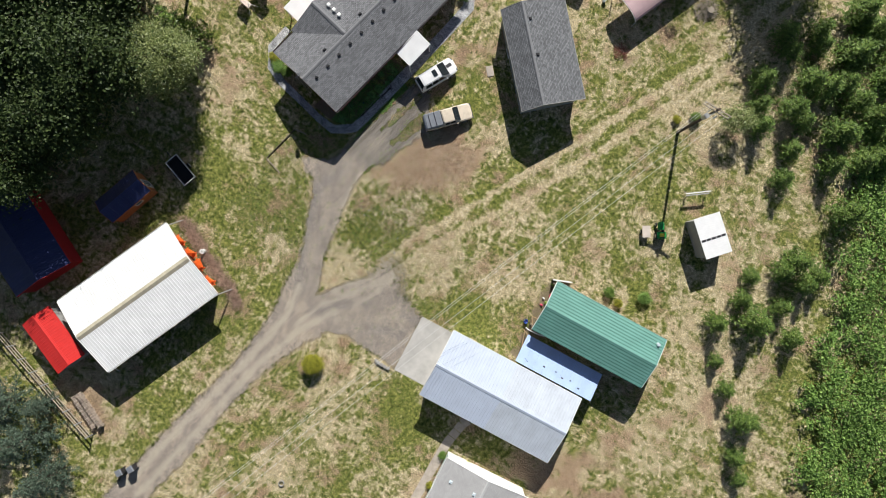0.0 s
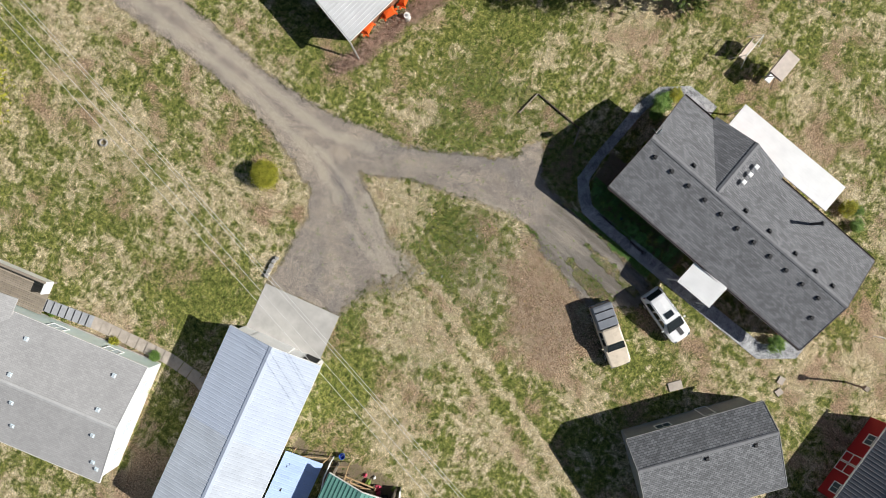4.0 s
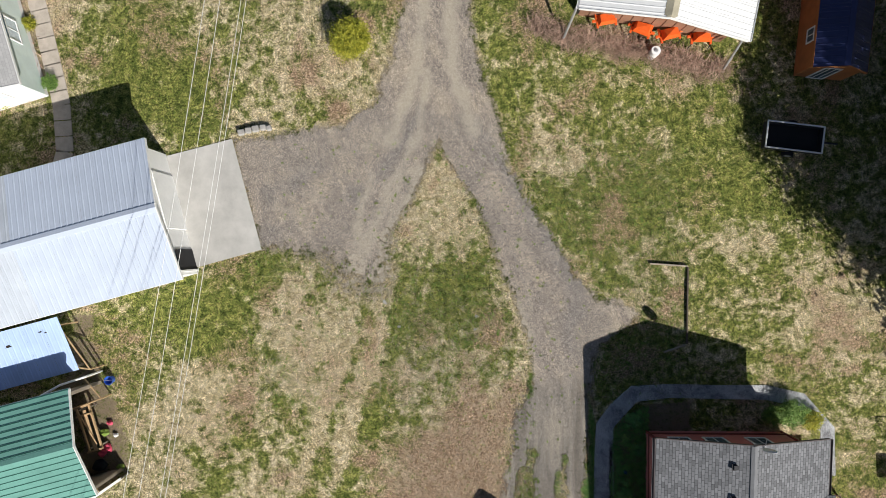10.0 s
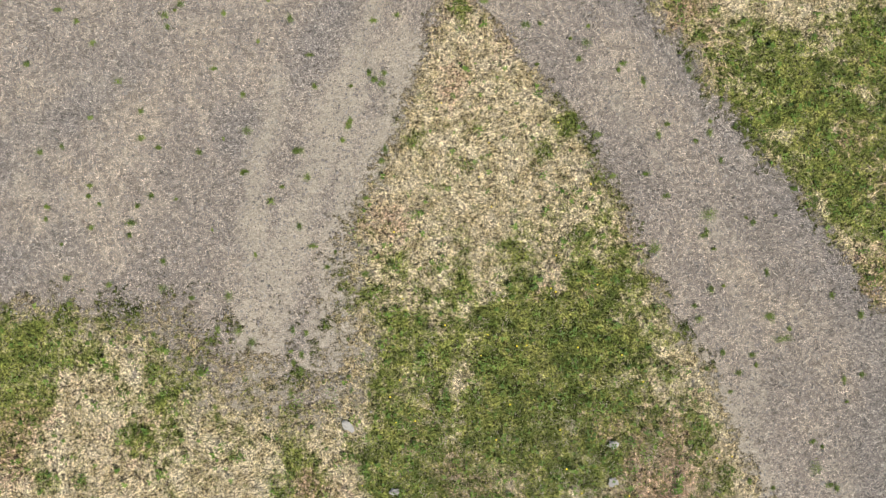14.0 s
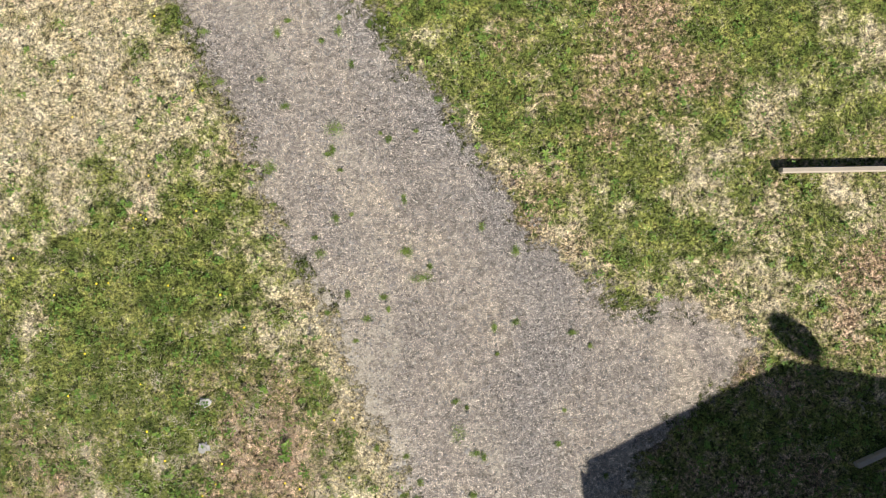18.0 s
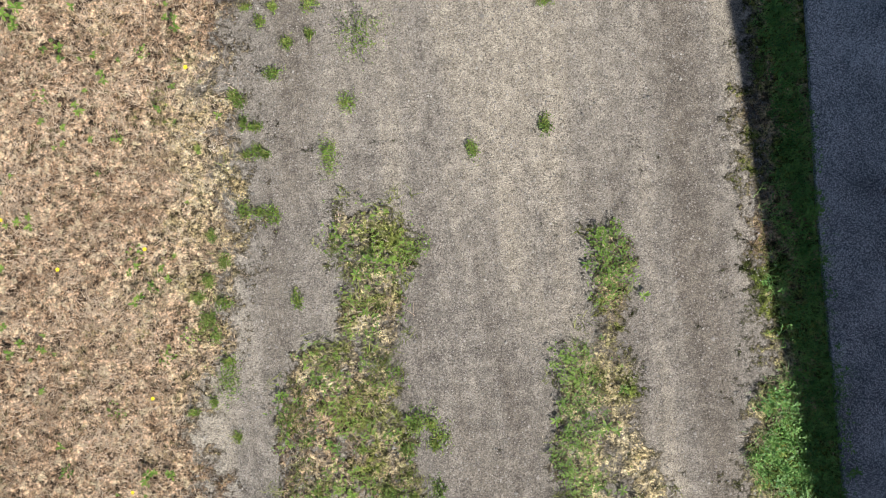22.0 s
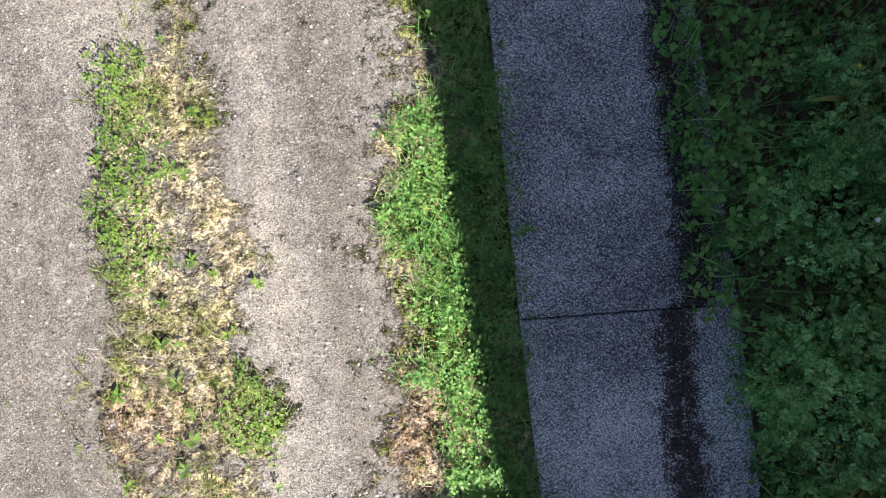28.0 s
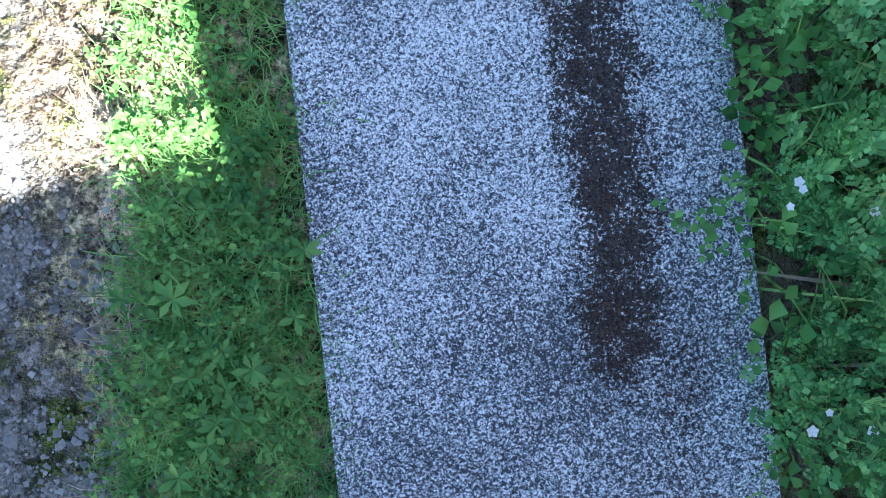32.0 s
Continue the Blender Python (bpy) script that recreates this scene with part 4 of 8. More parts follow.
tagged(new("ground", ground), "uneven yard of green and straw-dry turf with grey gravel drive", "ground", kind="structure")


# ---- buildings ----
def sheet_mesh(run, rise, wide, material, n=3, rib=0.02):
    """One roofing sheet with raised ribs, from the ridge (y = 0) down to y = run."""
    bm = bmesh.new()
    prof = [(0.0, 0.0)]
    for k in range(n):
        c = wide * (k + 0.5) / n
        prof += [(c - 0.045, 0.0), (c - 0.02, rib), (c + 0.02, rib), (c + 0.045, 0.0)]
    prof.append((wide - 0.004, 0.0))
    lines = [[bm.verts.new((u, v * run, -v * rise + z)) for u, z in prof] for v in (0, 1)]
    for a, b in zip(lines[0], lines[0][1:]):
        i = lines[0].index(a)
        bm.faces.new((a, b, lines[1][i + 1], lines[1][i]))
    return bm


def slope_deck(x0, x1, run, rise, z, side, thick=0.10):
    """A roof slope as a thick board from the ridge down, on side +1 or -1 of it."""
    y = side * run
    return loft([[(x0, 0, z), (x0, y, z - rise), (x0, y, z - rise - thick), (x0, 0, z - thick)], [(x1, 0, z), (x1, y, z - rise), (x1, y, z - rise - thick), (x1, 0, z - thick)]])


def opening(parent, name, wide, high, m, frame_mat=None, pane_mat=None, bars=1):
    """A window or glazed door on a wall: frame boards, pane and glazing bars. Local x along the wall, y outwards."""
    bm = bmesh.new()
    t = 0.08
    for sx, sz, x, z in ((wide, t, 0, high / 2 - t / 2), (wide, t, 0, -high / 2 + t / 2), (t, high - 2 * t, wide / 2 - t / 2, 0), (t, high - 2 * t, -wide / 2 + t / 2, 0)):
        box(sx, 0.06, sz, (x, 0.03, z), 0.008, bm=bm)
    ob = part(name, bm, frame_mat or WHITE_PAINT, parent)
    ob.matrix_basis = m
    part("pane", box(wide - 2 * t, 0.02, high - 2 * t, (0, 0.012, 0)), pane_mat or PANE, ob)
    for k in range(bars):
        part("glazing_bar", box(0.035, 0.03, high - 2 * t, ((k + 1) * wide / (bars + 1) - wide / 2, 0.03, 0)), frame_mat or WHITE_PAINT, ob)
    return ob


def wall_pose(side, along_, z, half):
    """A pose on a wall's face. side: 'n' or 's' long walls at y = +-half, 'e' or 'w' end walls at x = +-half."""
    return {"n": pose(along_, half, z, 0, 0, 0), "s": pose(along_, -half, z, 0, 0, 180), "e": pose(half, along_, z, 0, 0, -90), "w": pose(-half, along_, z, 0, 0, 90)}[side]


def gable(name, label, category, at, heading, length, width, eave, rise, over, wall_mat, roof_mat, style="metal", trim=None, ridge=None, open_ends=(), open_sides=(), second=None, split=0, base=0.0, gutter=True, rib=0.018):
    """A house or shed: four walls, two roof slopes of sheets or shingles, ridge cap, fascias and gutters. The ridge runs along x."""
    trim = trim or WHITE_PAINT
    top = thing(name, label, category, pose(*at, base, 0, 0, heading))
    hx, hy = length / 2 - over[0], width / 2 - over[1]
    pitch = rise / (width / 2)
    wall_top = eave + pitch * over[1] - 0.12
    t = 0.14
    for side in (1, -1):
        if side not in open_sides:
            part("wall", box(2 * hx, t, wall_top, (0, side * (hy - t / 2), wall_top / 2)), wall_mat, top)
    for side in (1, -1):
        if side not in open_ends:
            ring = [(hy - t, 0), (hy - t, wall_top), (0, wall_top + pitch * (hy - t)), (-hy + t, wall_top), (-hy + t, 0)]
            x = side * hx
            part("wall", loft([[(x, y, z) for y, z in ring], [(x - side * t, y, z) for y, z in ring]]), wall_mat, top)
    posts = [(sx * (hx - 0.1), sy * (hy - 0.1)) for sx in (1, -1) for sy in (1, -1) if sx in open_ends or sy in open_sides]
    for x, y in posts:
        part("post", box(0.15, 0.15, wall_top + 0.05, (x, y, wall_top / 2), 0.01), WEATHERED, top)
    peak = eave + rise
    for side in (1, -1):
        part("roof_slope", slope_deck(-length / 2, length / 2, width / 2, rise, peak - (0 if style == "shingle" else 0.012), side), roof_mat if style == "shingle" else GREY_WALL, top)
        if style == "long":
            # sheets laid lengthwise, each lapping over the one below
            n = round(width / 2 / 0.29)
            for k in range(n):
                v0, v1 = k / n, (k + 1) / n + 0.01
                z0, z1 = peak - rise * v0 + 0.012, peak - rise * v1 + 0.034
                part("roof_sheet", loft([[(x, side * width / 2 * v0, z0), (x, side * width / 2 * v1, z1), (x, side * width / 2 * v1, z1 - 0.03), (x, side * width / 2 * v0, z0 - 0.01)] for x in (-length / 2, length / 2)]), roof_mat, top)
                y1 = side * (width / 2 * v1 - 0.02)
                part("seam", loft([[(x, y1, z1 + 0.012), (x, y1 - side * 0.045, z1 + 0.022), (x, y1 - side * 0.045, z1), (x, y1, z1 - 0.01)] for x in (-length / 2 + 0.01, length / 2 - 0.01)]), GREEN_SEAM, top)
        if style == "metal":
            n = max(3, round(length / 0.92))
            wide = length / n
            mats = [roof_mat, second or roof_mat]
            first = [part("roof_sheet", sheet_mesh(width / 2 + 0.03, rise * (1 + 0.06 / width), wide, m, rib=rib), m, top) for m in mats]
            for k in range(n):
                x = -length / 2 + k * wide if side > 0 else -length / 2 + (k + 1) * wide
                m = pose(x, 0, peak, 0, 0, 0 if side > 0 else 180)
                again(first[1 if (second and k < split * n) else 0], m, top)
            for f in first:
                bpy.data.objects.remove(f)
        part("fascia", box(length, 0.04, 0.16, (0, side * (width / 2 + 0.022), eave - 0.09), 0.006), trim, top)
        if gutter:
            bm = bmesh.new()
            y = side * (width / 2 + 0.10)
            loft([[(x, y - 0.055, eave - 0.02), (x, y - 0.045, eave - 0.11), (x, y + 0.045, eave - 0.11), (x, y + 0.055, eave - 0.02), (x, y + 0.045, eave - 0.025), (x, y + 0.035, eave - 0.098), (x, y - 0.035, eave - 0.098), (x, y - 0.045, eave - 0.025)] for x in (-length / 2, length / 2)], bm)
            part("gutter", bm, trim, top)
    for ex in (1, -1):
        for side in (1, -1):
            x = ex * (length / 2 + 0.022)
            part("rake_board", loft([[(x - 0.02, 0, peak + 0.03), (x + 0.02, 0, peak + 0.03), (x + 0.02, 0, peak - 0.13), (x - 0.02, 0, peak - 0.13)], [(x - 0.02, side * width / 2, eave + 0.03), (x + 0.02, side * width / 2, eave + 0.03), (x + 0.02, side * width / 2, eave - 0.13), (x - 0.02, side * width / 2, eave - 0.13)]]), trim, top)
    w = 0.15 if style == "shingle" else 0.22
    part("ridge_cap", loft([[(x, -w, peak - pitch * w + 0.035), (x, 0, peak + 0.05), (x, w, peak - pitch * w + 0.035), (x, w, peak - pitch * w + 0.012), (x, 0, peak + 0.02), (x, -w, peak - pitch * w + 0.012)] for x in (-length / 2, length / 2)]), ridge or trim, top)
    top["hx"], top["hy"] = hx, hy
    return top, hx, hy


def vent_hood(mat_, name="roof_vent"):
    """A low roof vent: flange, sloped hood."""
    bm = box(0.32, 0.32, 0.02, (0, 0, 0.01), 0.004)
    loft([[(-0.11, -0.11, 0.02), (0.11, -0.11, 0.02), (0.11, 0.11, 0.02), (-0.11, 0.11, 0.02)], [(-0.10, -0.11, 0.16), (0.10, -0.11, 0.16), (0.10, 0.09, 0.10), (-0.10, 0.09, 0.10)]], bm)
    return bm


# the red-brown house
H_EAVE, H_RISE = 2.82, 1.12
house, hx, hy = gable("house", "long low red-brown house with grey shingle roof", "house", (14.55, -18.35), 90.0, 18.65, 8.5, H_EAVE, H_RISE, (0.6, 0.62), RED_SIDING, SHINGLE_HOUSE, "shingle", EAVE_TRIM, RIDGE_DUST)
HZ = H_EAVE - 3.05
for x0, sy in ((0, hy), (0, -hy)):
    part("skirting_board", box(2 * hx + 0.06, 0.05, 0.16, (0, sy + math.copysign(0.03, sy), 0.55), 0.01), RED_TRIM, house)
    part("skirt", box(2 * hx + 0.02, 0.03, 0.5, (0, sy + math.copysign(0.02, sy), 0.22)), RED_SIDING, house)
for ex in (1, -1):
    part("skirting_board", box(0.05, 2 * hy + 0.1, 0.16, (ex * (hx + 0.03), 0, 0.55), 0.01), RED_TRIM, house)
    part("corner_board", box(0.12, 0.12, 2.9, (ex * (hx + 0.01), hy + 0.01, 1.5), 0.01), RED_TRIM, house)
    part("corner_board", box(0.12, 0.12, 2.9, (ex * (hx + 0.01), -hy - 0.01, 1.5), 0.01), RED_TRIM, house)
for k in range(11):
    # lapped boards of the front siding
    z = 0.66 + 0.19 * k
    part("siding_board", loft([[(x, hy + 0.004, z), (x, hy + 0.034, z), (x, hy + 0.010, z + 0.188), (x, hy + 0.004, z + 0.188)] for x in (-hx + 0.08, hx - 0.08)]), RED_SIDING, house)
for x, wd, hg in ((7.2, 1.5, 1.1), (3.4, 1.8, 1.1), (-3.6, 1.8, 1.2), (-6.9, 1.2, 1.0)):
    opening(house, "window", wd, hg, wall_pose("n", x, 1.75, hy + 0.035))
for y in (2.4, 0.6, -1.6):
    opening(house, "window", 1.1, 1.1, wall_pose("e", y, 1.8, hx + 0.02))
opening(house, "door", 0.95, 2.0, wall_pose("n", 0.0, 1.3, hy + 0.035), WHITE_PAINT, RED_TRIM, 0)
# cross gable over the back porch; in the house's own axes y = -4.4 is the east eave
cy = 18.35 - 15.1
for s in (1, -1):
    part("cross_gable_slope", loft([[(cy, y, 4.18 + HZ - d) for y, d in ((0.0, 0), (-4.6, 0), (-4.6, 0.1), (0.0, 0.1))], [(cy + s * 3.3, y, 3.07 + HZ - d) for y, d in ((0.0, 0), (-4.6, 0), (-4.6, 0.1), (0.0, 0.1))]]), SHINGLE_HOUSE, house)
part("cross_gable_end", loft([[(cy - 3.2, y, 2.95 + HZ), (cy + 3.2, y, 2.95 + HZ), (cy, y, 4.05 + HZ)] for y in (-4.45, -4.35)]), RED_SIDING, house)
part("cross_ridge_cap", loft([[(cy - 0.2, y, 4.155 + HZ), (cy, y, 4.24 + HZ), (cy + 0.2, y, 4.155 + HZ), (cy, y, 4.20 + HZ)] for y in (-0.2, -4.6)]), RIDGE_DUST, house)
hood = part("roof_vent", vent_hood(VENT), VENT, house, "small dark roof vent")
for k in range(11):
    y = -10.1 - k * 1.56
    x = 13.72
    again(hood, pose(y + 18.35, 14.55 - x, 4.19 + HZ - (14.55 - x) * 0.2635, 14, 0, 0))
for y in (-12.6, -17.55, -19.8, -22.3, -24.25, -25.9):
    again(hood, pose(y + 18.35, -0.5, 4.06 + HZ, -14, 0, 180))
again(hood, pose(-8.1, 2.1, 3.64 + HZ, 14, 0, 0))
bpy.data.objects.remove(hood)
for k in range(3):
    o = part("skylight_vent", box(0.34, 0.34, 0.14, (18.35 - 15.78 - 0.3, -1.9 - 0.7 * k, 4.13 + HZ), 0.03), WHITE_PAINT, house, "small white roof vent")
flue = part("flue_pipe", rod((-3.74, -3.1, 3.2), (-3.74, -3.1, 4.5), 0.11, n=14), DARK_METAL, house, "black metal flue with a cap")
part("flue_cap", rod((-3.74, -3.1, 4.5), (-3.74, -3.1, 4.62), 0.17, 0.05, n=14), DARK_METAL, flue)
dish = part("satellite_dish", loft([[(9.26 + 0.08 * (1 - r * r), -0.5 + 0.31 * r * math.cos(a), 4.36 + 0.36 * r * math.sin(a)) for a in np.linspace(0, 2 * np.pi, 20, endpoint=False)] for r in (0.02, 0.35, 0.7, 1.0)]), WHITE_PAINT, house, "pale round satellite dish on the gable", True)
part("mast", rod((9.15, -0.5, 3.7), (9.3, -0.5, 4.33), 0.025), GALV, dish)
part("feed_arm", rod((9.3, -0.5, 3.9), (9.72, -0.5, 4.05), 0.022), GALV, dish)
# the ground falls away to the north, so the eaves stand higher there: lean the roof line along the ridge
done = set()
for o in house.children_recursive:
    if o.name.startswith("roof_vent"):
        o.location.z += 0.055 * o.location.x
    elif o.data and o.data.name not in done:
        done.add(o.data.name)
        for v in o.data.vertices:
            z = v.co.z + o.location.z
            if z > 2.2:
                v.co.z += 0.055 * (v.co.x + o.location.x) * min(1.0, (z - 2.2) / 0.4)

canopy = thing("porch_canopy", "flat white metal porch canopy on thin posts", "canopy", pose(9.34, -18.98, 0))
part("roof_sheet", loft([[(x, y, z) for x, z in ((-0.93, 2.36), (0.93, 2.64), (0.93, 2.73), (-0.93, 2.45))] for y in (-1.52, 1.52)]), WHITE_METAL, canopy)
for k in range(9):
    part("seam", loft([[(x, y - 1.36 + k * 0.34, z) for x, z in ((-0.92, 2.447), (0.92, 2.725), (0.92, 2.734), (-0.92, 2.456))] for y in (-0.012, 0.012)]), WHITE_METAL, canopy)
for y in (-1.42, 1.42):
    part("post", box(0.09, 0.09, 2.37, (-0.82, y, 1.185), 0.01), WHITE_PAINT, canopy)
part("edge_trim", box(0.05, 3.1, 0.14, (-0.95, 0, 2.385), 0.01), WHITE_PAINT, canopy)

patio = thing("patio_cover", "long flat white patio cover on posts", "canopy", pose(20.32, -17.7, 0))
part("roof_sheet", box(2.3, 9.5, 0.08, (0, 0, 2.6), 0.02), WHITE_METAL, patio)
for k in range(26):
    part("seam", box(2.28, 0.03, 0.010, (0, -4.6 + k * 0.368, 2.643)), WHITE_METAL, patio)
for y in (-4.6, -1.6, 1.6, 4.6):
    part("post", box(0.1, 0.1, 2.56, (1.0, y, 1.28), 0.01), WHITE_PAINT, patio)

# the grey shingled shed
gshed, sx, sy = gable("garage", "grey shingled garage beside the two-track lane", "garage", (-0.5, -27.45), -34.6, 10.35, 6.45, 2.8, 1.1, (0.35, 0.4), GREY_WALL, SHINGLE_SHED, "shingle", GREY_WALL, RIDGE_DUST, gutter=False)
# a saltbox: the ridge lies nearer the house side
done = set()
for o in gshed.children_recursive:
    if o.data and o.data.name not in done:
        done.add(o.data.name)
        for v in o.data.vertices:
            v.co.y += 1.27 * max(0.0, 1 - abs(v.co.y) / 3.225)
for x in (-0.2, 3.4):
    o = part("roof_vent", vent_hood(VENT), VENT, gshed, "small dark roof vent")
    o.matrix_basis = pose(x, 0.75, 3.775, 14, 0, 0)
opening(gshed, "window", 1.2, 0.9, wall_pose("n", -2, 1.6, sy + 0.17))
opening(gshed, "door", 0.95, 2.0, wall_pose("n", 1.5, 1.02, sy + 0.17), WHITE_PAINT, GREY_WALL, 0)

# the long white shop with its lean-to, and the green shed
shop, sx, sy = gable("shop", "long white metal-roofed shop at the concrete apron", "shop", (-20.93, 0.17), 15.45, 14.4, 7.2, 2.95, 0.85, (0.35, 0.25), WHITE_PAINT, BLUE_WHITE, "metal", WHITE_PAINT, BLUE_WHITE, second=DULL_WHITE, split=0.5, gutter=False)
part("roll_door", box(0.06, 3.0, 2.4, (sx + 0.03, 0.6, 1.2)), WHITE_PAINT, shop, "white roll-up shop door")
# no hole in the wall: a black panel paints the doorway's dark inside
part("side_doorway", box(0.05, 1.1, 2.1, (sx + 0.026, -2.55, 1.06)), BLACK, shop, "black panel for the shaded inside of an open side doorway")
part("door_post", box(0.1, 0.1, 2.2, (sx + 0.06, -3.16, 1.1), 0.01), WHITE_PAINT, shop)
opening(shop, "window", 1.2, 0.8, wall_pose("n", -2, 1.6, sy + 0.01))
lean = thing("lean_to", "pale blue metal lean-to between shop and green shed", "shed", pose(-23.45, -5.88, 0, 0, 0, 15.2))
for k in range(9):
    o = part("roof_sheet", sheet_mesh(2.9, 0.65, 0.955, LEAN_METAL, rib=0.012), LEAN_METAL, lean)
    o.matrix_basis = pose(-4.3 + (k + 1) * 0.955, 1.42, 2.2, 0, 0, 180)
part("beam", box(8.5, 0.12, 0.16, (0, -1.3, 1.49)), WEATHERED, lean)
for x in (-3.6, -1.2, 1.2, 3.6):
    part("post", box(0.12, 0.12, 1.42, (x, -1.3, 0.71)), WEATHERED, lean)
part("wall", box(0.1, 2.6, 1.4, (-3.7, 0, 0.7)), GREY_WALL, lean)
for k, (x, y, r) in enumerate(((-2.6, 0.9, 0.2), (-1.6, 0.6, 0.16), (-0.7, 0.75, 0.22), (0.1, 0.5, 0.15), (1.4, 0.6, 0.2), (3.2, 0.9, 0.12), (3.45, 0.8, 0.1))):
    part("leaf_litter", lump(r * 0.55, (1, 0.5, 0.06), 1.3, (x, y, 2.2 - (1.42 - y) * 0.2241 + 0.014), k, 3), SOIL, lean)
green, sx, sy = gable("green_shed", "green metal-roofed open-ended storage shed", "shed", (-23.75, -11.05), 15.25, 12.3, 5.4, 3.1, 0.75, (0.2, 0.2), WEATHERED, GREEN_METAL, "long", WHITE_PAINT, GREEN_METAL, open_ends=(1,), gutter=False)
part("roof_vent", rod((-5.5, -1.9, 3.3), (-5.5, -1.9, 3.6), 0.2, 0.16, n=14), VENT_PALE, green, "round pale roof vent")
apron = tagged(part("concrete_apron", slab([(-11.63, 6.08), (-9.98, 0.08), (-14.3, -1.13), (-15.95, 4.92)], -0.15, 0.03), CONCRETE, None), "worn pale concrete apron before the shop", "apron", kind="structure")

# the pale mobile home with its deck
mobile, sx, sy = gable("mobile_home", "white mobile home under a weathered grey roof", "house", (-28.55, 16.3), 107.2, 19.6, 9.1, 2.75, 0.95, (0.15, 0.25), WHITE_PAINT, SHINGLE_MOBILE, "shingle", WHITE_PAINT, RIDGE_PALE, gutter=False)
for x in (-6.5, -2.0, 4.0):
    opening(mobile, "window", 1.3, 1.0, wall_pose("s", x, 1.6, sy + 0.03), WHITE_PAINT, VENT_PALE)
for y in (-2.6, 0.6, 2.9):
    opening(mobile, "window", 1.1, 1.0, wall_pose("w", y, 1.6, sx + 0.01), WHITE_PAINT, VENT_PALE)
part("mint_band", box(2 * sx, 0.03, 2.2, (0, -sy - 0.006, 1.45)), MINT_WALL, mobile, "pale mint long wall")
for x, y in ((-1.0, -3.2), (-7.9, -3.2), (-1.2, -0.6), (-8.0, -0.7), (0.3, 1.9), (-2.0, 1.3), (-8.3, 1.2), (0.6, 3.0), (-2.5, 3.0), (-8.9, 3.2), (-9.3, 3.6)):
    o = part("roof_vent", vent_hood(VENT_PALE), VENT_PALE, mobile, "small pale roof vent")
    o.matrix_basis = pose(x, y, 3.7 - abs(y) * 0.2088, -12 if y > 0 else 12, 0, 0)
for s in (1, -1):
    part("porch_roof_slope", loft([[(5.0, 0.0, 3.69), (5.0, -5.6, 3.69), (5.0, -5.6, 3.6), (5.0, 0.0, 3.6)], [(5.0 + s * 4.2, 0, 2.86), (5.0 + s * 4.2, -5.6, 2.86), (5.0 + s * 4.2, -5.6, 2.77), (5.0 + s * 4.2, 0.0, 2.77)]]), SHINGLE_MOBILE, mobile)
deck = thing("deck", "weathered plank deck with white railing walls", "deck", pose(-24.1, 21.2, 0, 0, 0, 107.2))
for k in range(17):
    part("plank", box(6.6, 0.14, 0.04, (0, -1.25 + k * 0.155, 0.72), 0.006), WEATHERED, deck)
for x in (-3.1, -1, 1, 3.1):
    for y in (-1.2, 1.1):
        part("leg", box(0.12, 0.12, 0.7, (x, y, 0.35)), WEATHERED, deck)
part("railing_wall", box(6.6, 0.1, 1.0, (0, -1.38, 1.2), 0.01), WHITE_PAINT, deck)
part("railing_cap", box(6.7, 0.2, 0.05, (0, -1.38, 1.73), 0.01), WEATHERED, deck)
part("railing_wall", box(0.1, 0.9, 1.0, (-3.28, -0.9, 1.2), 0.01), WHITE_PAINT, deck)
ramp = thing("ramp", "grey wooden ramp with cross cleats", "ramp", pose(-23.15, 16.4, 0, 0, 0, 107.2))
part("board", loft([[(-2.0, y, z) for y, z in ((-0.48, 0.0), (0.48, 0.0), (0.48, 0.05), (-0.48, 0.05))], [(2.0, y, z) for y, z in ((-0.48, 0.6), (0.48, 0.6), (0.48, 0.68), (-0.48, 0.68))]]), plain("grey_ramp_paint", (0.33, 0.34, 0.36), 0.7), ramp)
for k in range(7):
    part("cleat", box(0.06, 0.9, 0.04, (-1.6 + k * 0.52, 0, 0.14 + k * 0.082), 0.005), DARK_METAL, ramp)

# the white barn with its red lean-to
barn, sx, sy = gable("barn", "white metal-roofed open barn with brown boarded ends", "barn", (11.97, 17.9), 79.4, 13.35, 8.55, 2.95, 0.9, (0.9, 0.3), BARN_WALL, WHITE_METAL, "metal", WHITE_PAINT, plain("tan_ridge_strip", (0.42, 0.38, 0.29), 0.8), second=None, open_sides=(1,), gutter=True)
for k in range(14):
    part("wall_board", box(0.03, 0.5, 2.5, (-sx - 0.02, -sy + 0.45 + k * 0.55, 1.3)), BARN_WALL, barn)
part("ridge_strip", loft([[(x, -0.32, 3.80), (x, 0, 3.93), (x, 0.32, 3.80), (x, 0, 3.87)] for x in (-6.6, 6.6)]), plain("tan_ridge_board", (0.44, 0.40, 0.30), 0.85), barn)
for x, y in ((-6.9, 4.25), (-6.9, -4.25), (6.9, 4.25)):
    part("brace", rod((x + math.copysign(0.9, -x), y, 2.85), (x - math.copysign(0.2, -x) * 2, y * 1.04, 0.0), 0.07), GALV, barn, "leaning pipe post")
redlean, rx, ry = gable("red_roofed_shed", "small shed with bright red metal roof", "shed", (15.3, 27.0), 170.0, 6.0, 3.2, 2.35, 0.4, (0.2, 0.2), GREY_WALL, RED_METAL, "metal", RED_METAL, RED_METAL, gutter=False)
navy, nx, ny = gable("navy_roofed_shed", "red shed with dark navy metal roof in the shade", "shed", (24.6, 22.0), 166.0, 9.5, 6.3, 2.7, 0.9, (0.25, 0.2), BARN_RED, NAVY_METAL, "metal", BARN_RED, NAVY_METAL, gutter=False)
